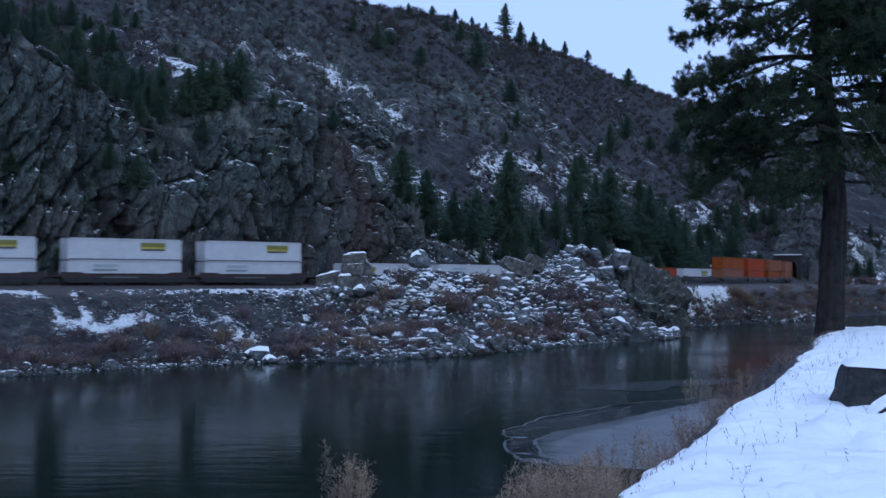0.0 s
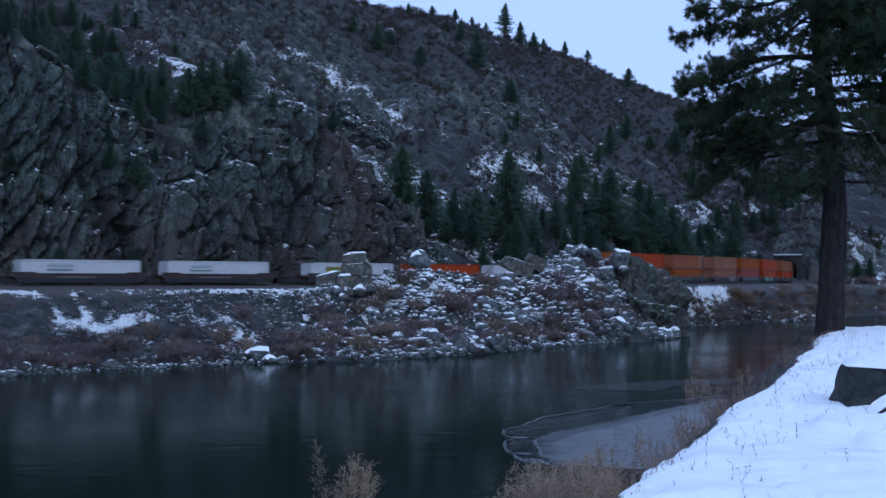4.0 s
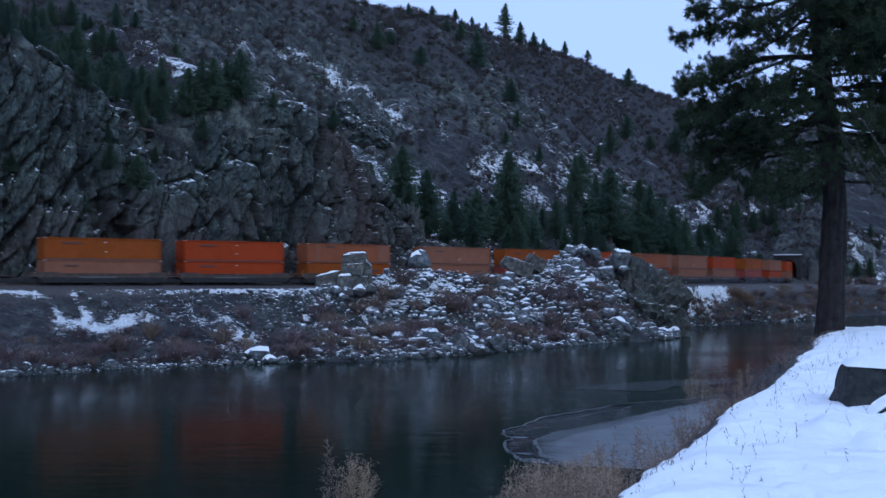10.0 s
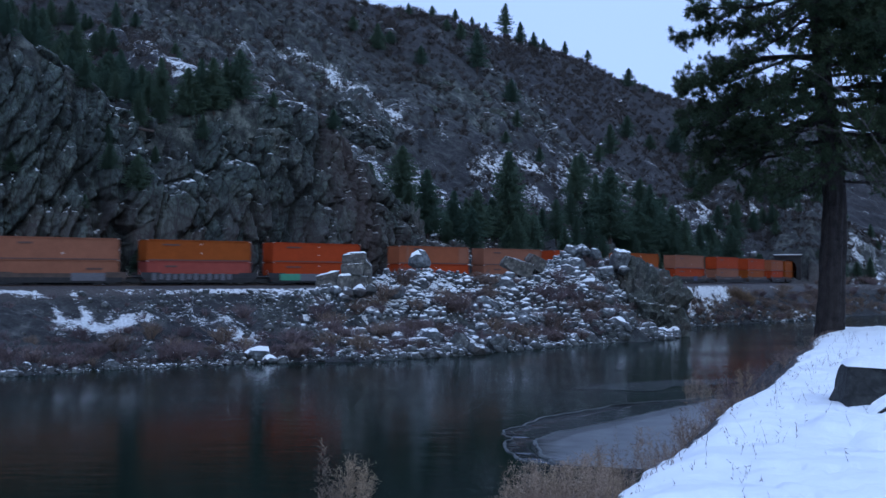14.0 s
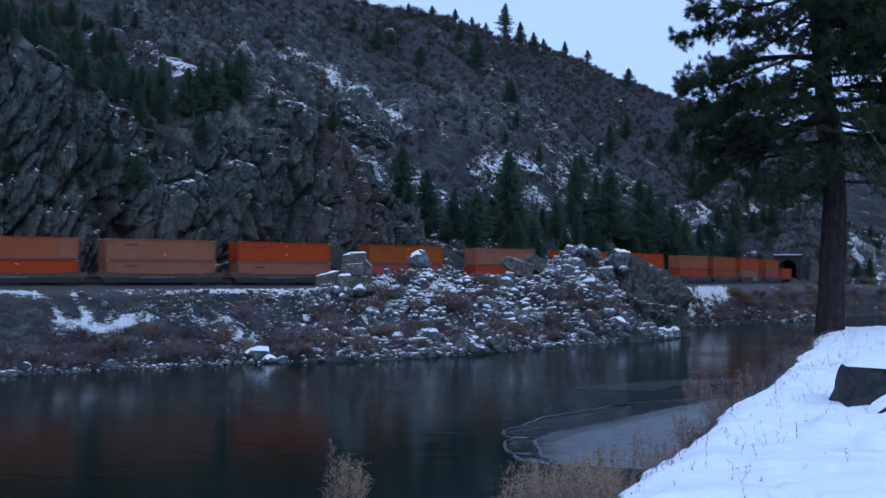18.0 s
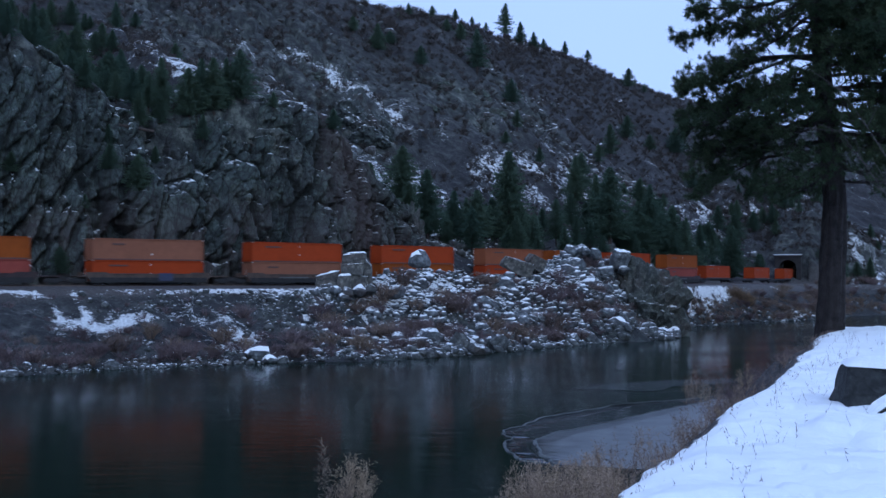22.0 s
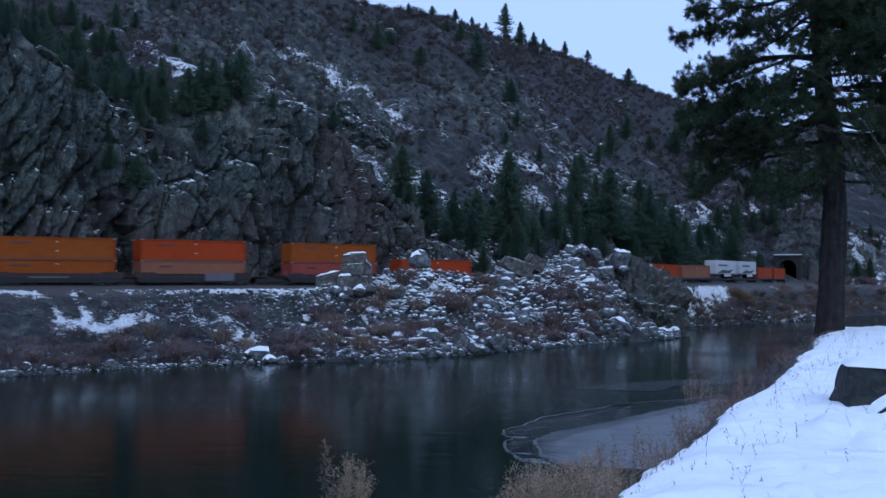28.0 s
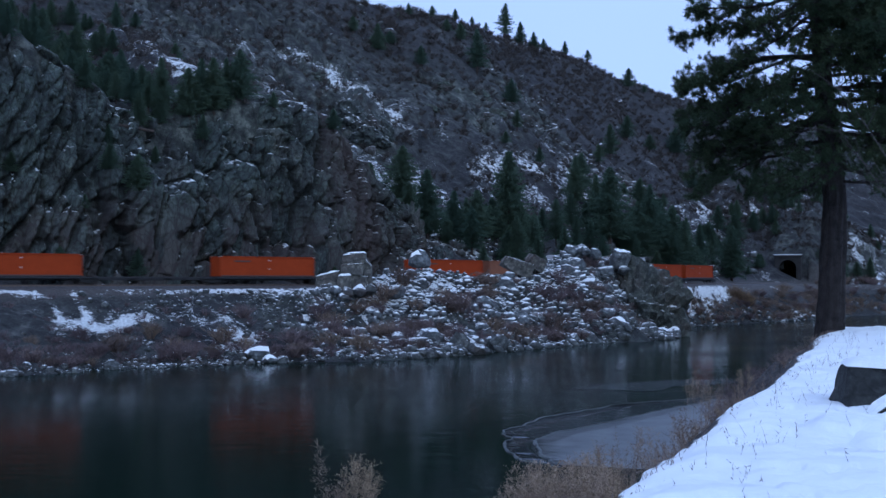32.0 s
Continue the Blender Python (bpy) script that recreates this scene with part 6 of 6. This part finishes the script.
def scatter_shrubs():
    rnd = random.Random(31)
    spots = []
    for _ in range(135):
        s = rnd.uniform(-30, 118)
        W = float(shore_width(s))
        spots.append((s, W - abs(rnd.gauss(0, 1)) * 7.5 - 1.0, rnd.uniform(1.1, 2.6)))
    for _ in range(95):
        s = rnd.uniform(122, 262)
        W = float(shore_width(s))
        spots.append((s, rnd.uniform(6.5, W), rnd.uniform(0.9, 2.4)))
    for _ in range(60):
        s = rnd.uniform(262, 330)
        W = float(shore_width(s))
        spots.append((s, rnd.uniform(-6, W), rnd.uniform(1.0, 3.0)))
    for _ in range(45):
        s = rnd.uniform(44, 112)
        spots.append((s, rnd.uniform(15, float(shore_width(s)) - 2), rnd.uniform(1.6, 3.4)))
    X, Y, _ = track(np.array([p[0] for p in spots]), np.array([p[1] for p in spots]))
    late = np.array([p[0] for p in spots]) > 262
    X = np.where(late, np.interp([p[0] for p in spots], FS, FX), X)
    Y = np.where(late, np.interp([p[0] for p in spots], FS, FY) - [p[1] for p in spots], Y)
    Z, _ = terrain(X, Y)
    for (s, d, h), x, y, z in zip(spots, X, Y, Z):
        if z < 0.1:
            continue
        ob = new("bare_shrub", rnd.choice(BUSHES[3:] if s > 120 else BUSHES))
        w = h * rnd.uniform(0.9, 1.5)
        ob.matrix_basis = pose(float(x), float(y), float(z) - 0.05, 0, 0, rnd.uniform(0, 360)) @ Matrix.Diagonal((w, w, h, 1))
        tagged(ob, "leafless brown shrub on the rocky river bank" if s < 120 else "straw-brown dry shrub on the grassy river bank", "shrub", "bare shrubs of the far bank")
    for x, y, w, h in ((63.2, 257.6, 2.6, 3.4), (65.2, 258.8, 2.8, 3.8), (67.0, 260.4, 2.2, 3.0)):
        ob = new("bare_shrub", GOLD)
        ob.matrix_basis = pose(x, y, gz(x, y) - 0.1, 0, 0, 40 * x) @ Matrix.Diagonal((w, w, h, 1))
        tagged(ob, "large golden-brown leafless willow shrub below the track", "shrub", "bare shrubs of the far bank")
    # brush on the banks and the hillside, too many to count
    rs = np.random.RandomState(8)
    for name, mm, label, lo, hi, cnt, hs in (("bank_brush", M_BANKSTRAW, "straw-brown dry brush along the farther river bank", 126, 330, 1300, 0.7), ("bank_twigs", M_TWIG, "low brown twigs among the stones of the bank", -35, 116, 1300, 0.75)):
        s = rs.uniform(lo, hi, cnt)
        W = shore_width(s)
        d = W - np.abs(rs.normal(0, 0.36, cnt)) * (W - 4) if lo > 0 else W - 1.5 - np.abs(rs.normal(0, 8, cnt))
        s2 = np.interp(s, FS, FX), np.interp(s, FS, FY)
        X, Y, _ = track(s, d)
        X, Y = np.where(s > 250, s2[0] + 0.35 * d, X), np.where(s > 250, s2[1] - 0.93 * d, Y)
        Z, _ = terrain(X, Y)
        mats = []
        for i in range(cnt):
            if Z[i] > 0.15 and d[i] > 5.5:
                h = hs * rs.uniform(0.5, 1.6)
                mats.append((rs.randint(2), pose(X[i], Y[i], Z[i] - 0.05, 0, 0, rs.uniform(0, 360)) @ Matrix.Diagonal((h * 1.4, h * 1.4, h, 1))))
        clumps = [twig_bush(190 + k, 22, 0.022, 0.8, mm) for k in range(2)]
        tagged(part(name, joined(name, clumps, mats, mm)), label, "brush", kind="stuff")
    s, u = rs.uniform(40, 330, 8800), 9 + rs.uniform(0, 1, 8800) ** 0.7 * 165
    X, Y, _ = track(np.minimum(s, 262), -u)
    X, Y = X + np.clip(s - 262, 0, 99) * 1.0, Y + np.clip(s - 262, 0, 99) * 0.5
    Z, _ = terrain(X, Y)
    mats = []
    for i in range(len(s)):
        h = min(0.6 + rs.exponential(0.55), 2.0)
        mats.append((rs.randint(2), pose(X[i], Y[i], Z[i], 0, 0, rs.uniform(0, 360)) @ Matrix.Diagonal((h * 1.3, h * 1.3, h, 1))))
    rx, ry = np.array([-60, -15, 12, 44, 81, 128, 224.0]), np.array([295, 330, 380, 425, 465, 520, 600.0])
    X = rs.uniform(-30, 190, 900)
    Y = np.interp(X, rx, ry) - np.abs(rs.normal(0, 14, 900)) + 2
    a, b = rs.uniform(4, 62, 520), rs.uniform(-30, 22, 520)
    gx, gy, gth = (float(q) for q in rails(PORTAL_S))
    X = np.concatenate([X, gx + a * math.cos(gth) + b * math.sin(gth), rs.uniform(40, 130, 600)])
    Y = np.concatenate([Y, gy + a * math.sin(gth) - b * math.cos(gth), rs.uniform(350, 470, 600)])
    Z, _ = terrain(X, Y)
    for x, y, z in zip(X, Y, Z):
        h = rs.uniform(0.6, 2.0)
        mats.append((rs.randint(2), pose(x, y, z - 0.1, 0, 0, rs.uniform(0, 360)) @ Matrix.Diagonal((h * 1.3, h * 1.3, h, 1))))
    thin = [twig_bush(90 + k, 17, 0.05, 0.85, M_BRUSH) for k in range(2)]
    tagged(part("hillside_brush", joined("hillside_brush", thin, mats, M_BRUSH)), "low leafless brown brush over the hillside", "brush", kind="stuff")


scatter_shrubs()


def near_bank_plants():
    rs = np.random.RandomState(41)
    tri = []
    # dry grass on the slope under the terrace
    n = 8200
    a = rs.uniform(1, 95, n)
    e = 0.55 + rs.uniform(0, 1, n) ** 1.7 * np.interp(a, [0, 25, 60, 95], [8.5, 7.5, 5.0, 4.5])
    X = 1.75 + 0.364 * a - 0.931 * e
    Y = 8.75 + 0.931 * a + 0.364 * e
    clump = fbm(X * 0.5, Y * 0.5, seed=61)
    keep = (clump > -0.15 + 0.6 * rs.uniform(-1, 1, n)) & ((a > 26) | (rs.uniform(0, 1, n) < 0.5))
    X, Y, e, clump = X[keep], Y[keep], e[keep], clump[keep]
    Z, _ = terrain(X, Y)
    for x, y, z, ee, cl_ in zip(X, Y, Z, e, clump):
        if z < 0.05:
            continue
        h = min(rs.uniform(0.2, 0.62) * (1 + 0.5 * cl_), 0.14 + 0.34 * max(ee - 0.6, 0)) * (1.35 if rs.rand() < 0.12 else 1.0)
        h = min(h, 0.7)
        base = np.array([x, y, z - 0.03])
        for _ in range(3):
            b = base + np.array([rs.normal(0, 0.08), rs.normal(0, 0.08), 0])
            tip = b + np.array([rs.normal(0, 0.35) * h, rs.normal(0, 0.35) * h, h * rs.uniform(0.5, 1.0)])
            tri.append(blade(b, tip, 0.0025 + 0.00016 * y, rs))
            p = b + (tip - b) * 0.7
            tri.append(blade(p, p + np.array([rs.normal(0, 0.12), rs.normal(0, 0.12), rs.uniform(0, 0.14)]) * h * 1.6, 0.003 + 0.00016 * y, rs))
    tagged(part("dry_grass", leaf_mesh("dry_grass", tri, M_DRY)), "dry straw-coloured grass on the bank below the snow", "grass", kind="stuff")
    # stalks that stick out of the snow
    tri = []
    for _ in range(200):
        a = rs.uniform(0.2, 26)
        e = -abs(rs.normal(0, 0.5)) + 0.25 if rs.rand() < 0.75 else -rs.uniform(0, 3.5)
        x, y = 1.75 + 0.364 * a - 0.931 * e, 8.75 + 0.931 * a + 0.364 * e
        z = gz(x, y) - 0.02
        p = np.array([x, y, z])
        h = rs.uniform(0.04, 0.2) if rs.rand() < 0.8 else rs.uniform(0.2, 0.36)
        bend = rs.normal(0, 0.4, 2)
        for k in range(5):
            q = p + np.array([bend[0] * h / 5 + rs.normal(0, 0.008), bend[1] * h / 5, h / 5])
            tri.append(blade(p - (q - p) * 0.3, q, 0.0024, rs))
            if rs.rand() < 0.6:
                tri.append(blade(p, p + rs.normal(0, 0.025, 3) + np.array([0, 0, 0.02]), 0.0045, rs))
            p = q
    tagged(part("weed_stalks", leaf_mesh("weed_stalks", tri, M_TWIG)), "thin dry weed stalks poking through the snow", "weeds", kind="stuff")


near_bank_plants()
rl = random.Random(23)
LIP_BUSH = [twig_bush(300 + k, 60, 0.0045, 0.8, M_TWIG) for k in range(2)]
for k in range(16):
    y = rl.uniform(21, 36)
    x = 1.2 + 0.382 * (y - 8.48) - rl.uniform(0.6, 2.4)
    h = rl.uniform(0.55, 1.0)
    ob = new("bare_shrub", LIP_BUSH[k % 2])
    ob.matrix_basis = pose(x, y, gz(x, y) - 0.05, 0, 0, rl.uniform(0, 360)) @ Matrix.Diagonal((h, h, h, 1))
    tagged(ob, "low leafless brown shrub on the near river bank", "shrub", "bare shrubs of the near bank")


def plume_bush(seed, n, high, radius):
    """A dead plumed weed clump: stems that end in a domed head of fine twigs."""
    rnd = np.random.RandomState(seed)
    tri = []
    for _ in range(n):
        az, out = rnd.uniform(0, 6.283), math.sqrt(rnd.uniform(0, 1))
        b = np.array([math.cos(az), math.sin(az), 0]) * 0.12 * radius
        e = np.array([math.cos(az) * out * radius, math.sin(az) * out * radius, high - 0.9 * radius * out ** 2 - abs(rnd.normal(0, 0.16))])
        d = (e - b) / np.linalg.norm(e - b)
        tri.append(blade(b, e, 0.003, rnd))
        for _ in range(26):
            p = e - d * rnd.uniform(0, 0.42) ** 1.2
            q = p + rnd.normal(0, 1, 3) * np.array([0.04, 0.04, 0.025]) + np.array([0, 0, 0.035])
            tri.append(blade(p, q, 0.0022, rnd))
            for _ in range(3):
                c = p + (q - p) * rnd.uniform(0.4, 1.1)
                tri.append(blade(c, c + rnd.normal(0, 0.014, 3) + np.array([0, 0, 0.01]), 0.003, rnd))
    return leaf_mesh("weed_clump", tri, M_STRAW)


SWAY = []
rw = random.Random(19)
# place, height of the top, radius, stems
WEEDS = [(-0.9, 12.0, 7.26, 0.2, 34), (-1.08, 12.0, 7.08, 0.2, 22), (-1.19, 12.1, 7.37, 0.07, 5), (-2.4, 12.4, 6.62, 0.2, 30), (0.4, 11.6, 6.88, 0.22, 30)]
for k in range(26):
    y = rw.uniform(10.4, 14.5)
    x = y * rw.uniform(0.048, 0.15)
    WEEDS.append((x, y, 9.0 - y * rw.uniform(0.142, 0.17) - (0.25 if x < 0.06 * y else 0.0), rw.uniform(0.2, 0.34), rw.choice((12, 18, 26))))
for k in range(30):
    y = rw.uniform(12.0, 27)
    x = 1.2 + 0.382 * (y - 8.48) - rw.uniform(0.35, 2.2)
    WEEDS.append((x, y, 7.2 + rw.uniform(-0.5, 0.14), rw.uniform(0.18, 0.4), rw.choice((9, 13, 17))))
for k, (x, y, top, radius, stems) in enumerate(WEEDS):
    z = gz(x, y) - 0.05
    ob = new("weed_clump", plume_bush(500 + k, stems, max(top - z, 0.3), radius))
    rz = (67 * k) % 360
    ob.matrix_basis = pose(x, y, z, 0, 0, rz)
    tagged(ob, "tall dry plumed weed clump on the near bank", "weed", "weed clumps of the near bank")
    SWAY.append((ob, x, y, z, rz))

# ice along the near shore
M_ICE = plain("pale_ice", (0.088, 0.095, 0.09), 0.3, 0, 0.85, 0.5, 0.15, 0.02)
M_THINICE = plain("thin_ice", (0.010, 0.016, 0.018), 0.13, 0, 0.5, 0.3, 0.1, 0.02)
M_DULLICE = plain("dull_ice", (0.013, 0.023, 0.022), 0.16, 0, 0.8, 0.5, 0.1, 0.02)
M_RIME = plain("ice_rim", (0.09, 0.1, 0.092), 0.7, 0, 0.6, 0.8, 0.4, 0.02)


def ice_sheet(name, xs, ys, width, z, material, label, seed, rim=None):
    t = np.linspace(0, 1, 160)
    ex, ey = np.interp(t, np.linspace(0, 1, len(xs)), xs), np.interp(t, np.linspace(0, 1, len(ys)), ys)
    ex = ex + 0.5 * fbm(t * 9, t * 0 + seed, seed=seed) + 0.15 * fbm(t * 40, t * 0, seed=seed + 1)
    ey = ey + 0.4 * fbm(t * 9, t * 0 + 5, seed=seed + 2)
    cols = []
    for k, w in enumerate(np.linspace(0, 1, 8)):
        cols.append(np.stack([ex + width * w, ey - 0.35 * width * w, np.full(len(t), z)], axis=-1))
    top = np.stack(cols, axis=1)
    low = top[:, :1].copy()
    low[:, :, 2] -= 0.06
    ob = part(name, grid_mesh(name, np.concatenate([low, top], axis=1), material))
    tagged(ob, label, "ice")
    if rim:
        band = [np.stack([ex + o + 0.06 * fbm(t * 60, t * 0 + k, seed=seed + 3 + k), ey - 0.3 * o, np.full(len(t), z + h)], axis=-1) for k, (o, h) in enumerate(((-0.04, -0.02), (0.0, 0.05), (rim * 0.6, 0.06), (rim, 0.01)))]
        part("ice_rim", grid_mesh("ice_rim", np.stack(band, axis=1), M_RIME), ob, None, "pale frosted rim of the ice")


ice_sheet("ice_shelf", [5.4, 4.2, 3.7, 4.0, 7.2, 11.9, 17.6, 22.5], [57.5, 60.5, 66, 71.6, 78.5, 86, 90, 94], 10.5, 0.02, M_THINICE, "thin dark river ice with a pale rim", 71, 0.09)
ice_sheet("ice_plate", [6.0, 5.3, 5.2, 6.6, 9.8, 14.0, 17.5, 21.0], [58, 61, 66, 70.6, 75, 81, 86, 90.5], 10.0, 0.045, M_ICE, "pale frosted ice plate frozen to the shore", 81, 0.12)
ice_sheet("ice_shelf", [10.5, 13, 17, 20.5, 23.5, 26], [99, 103.5, 106, 107.5, 108, 110], 6.5, 0.02, M_DULLICE, "dull thin ice along the shore", 91, None)

# a fallen log on the cliff ledge
bm = bmesh.new()
cyl(bm, (-3.2, 0, 0.5), (3.2, 0.3, -0.5), 0.28, 0.2, 10)
lg = part("fallen_log", bm, None, pose(-44.6, 169.2, 31.0, 0, 0, 12), "", M_BARK)
tagged(lg, "weathered fallen log lying across the cliff ledge", "log")


def bare_sapling(x, y):
    """A leafless young tree with arching stems."""
    rs = np.random.RandomState(3)
    ob = new("bare_sapling")
    ob.matrix_basis = pose(x, y, gz(x, y) - 0.05)
    for k in range(4):
        bm = bmesh.new()
        tip = np.array([-1.2 - 0.35 * k, rs.normal(0, 0.4), 3.2 + 0.55 * k])
        pts = [np.array([0.05 * k, 0, 0]) + np.array([tip[0] * t ** 1.6, tip[1] * t, tip[2] * t]) for t in np.linspace(0, 1, 9)]
        for a, b, r in zip(pts[:-1], pts[1:], np.linspace(0.022, 0.006, 8)):
            cyl(bm, a, b, r, r * 0.85, 5, False)
        for _ in range(16):
            t = rs.randint(3, 9)
            p = pts[t]
            q = p + np.array([rs.normal(-0.25, 0.25), rs.normal(0, 0.25), rs.uniform(0.1, 0.55)])
            cyl(bm, p, q, 0.006, 0.003, 4, False)
        part("stem", bm, ob, None, "", M_SAPLING)
    tagged(ob, "leafless grey sapling with thin arching stems in the snow", "sapling")


M_SAPLING = plain("sapling_bark", (0.06, 0.052, 0.048), 0.9)
bare_sapling(8.75, 20.0)


def motions():
    """The train rolls along the track from the tunnel."""
    for ob, q, z in MOVING:
        rows = []
        for k in range(33):
            x, y, th = rails(q - SPEED * k)
            rows.append((float(k), pose(float(x), float(y), RAIL + z, 0, 0, math.degrees(float(th)))))
        walk(ob, rows)
    # the dry weeds nod in the wind
    for i, (ob, x, y, z, rz) in enumerate(SWAY):
        rows = []
        for k in range(17):
            a = 0.8 * math.sin(1.3 * k + i) + 0.6 * math.sin(0.47 * k + 2 * i)
            rows.append((2.0 * k, pose(x, y, z, 0, a, 0) @ pose(0, 0, 0, 0, 0, rz)))
        walk(ob, rows)


motions()
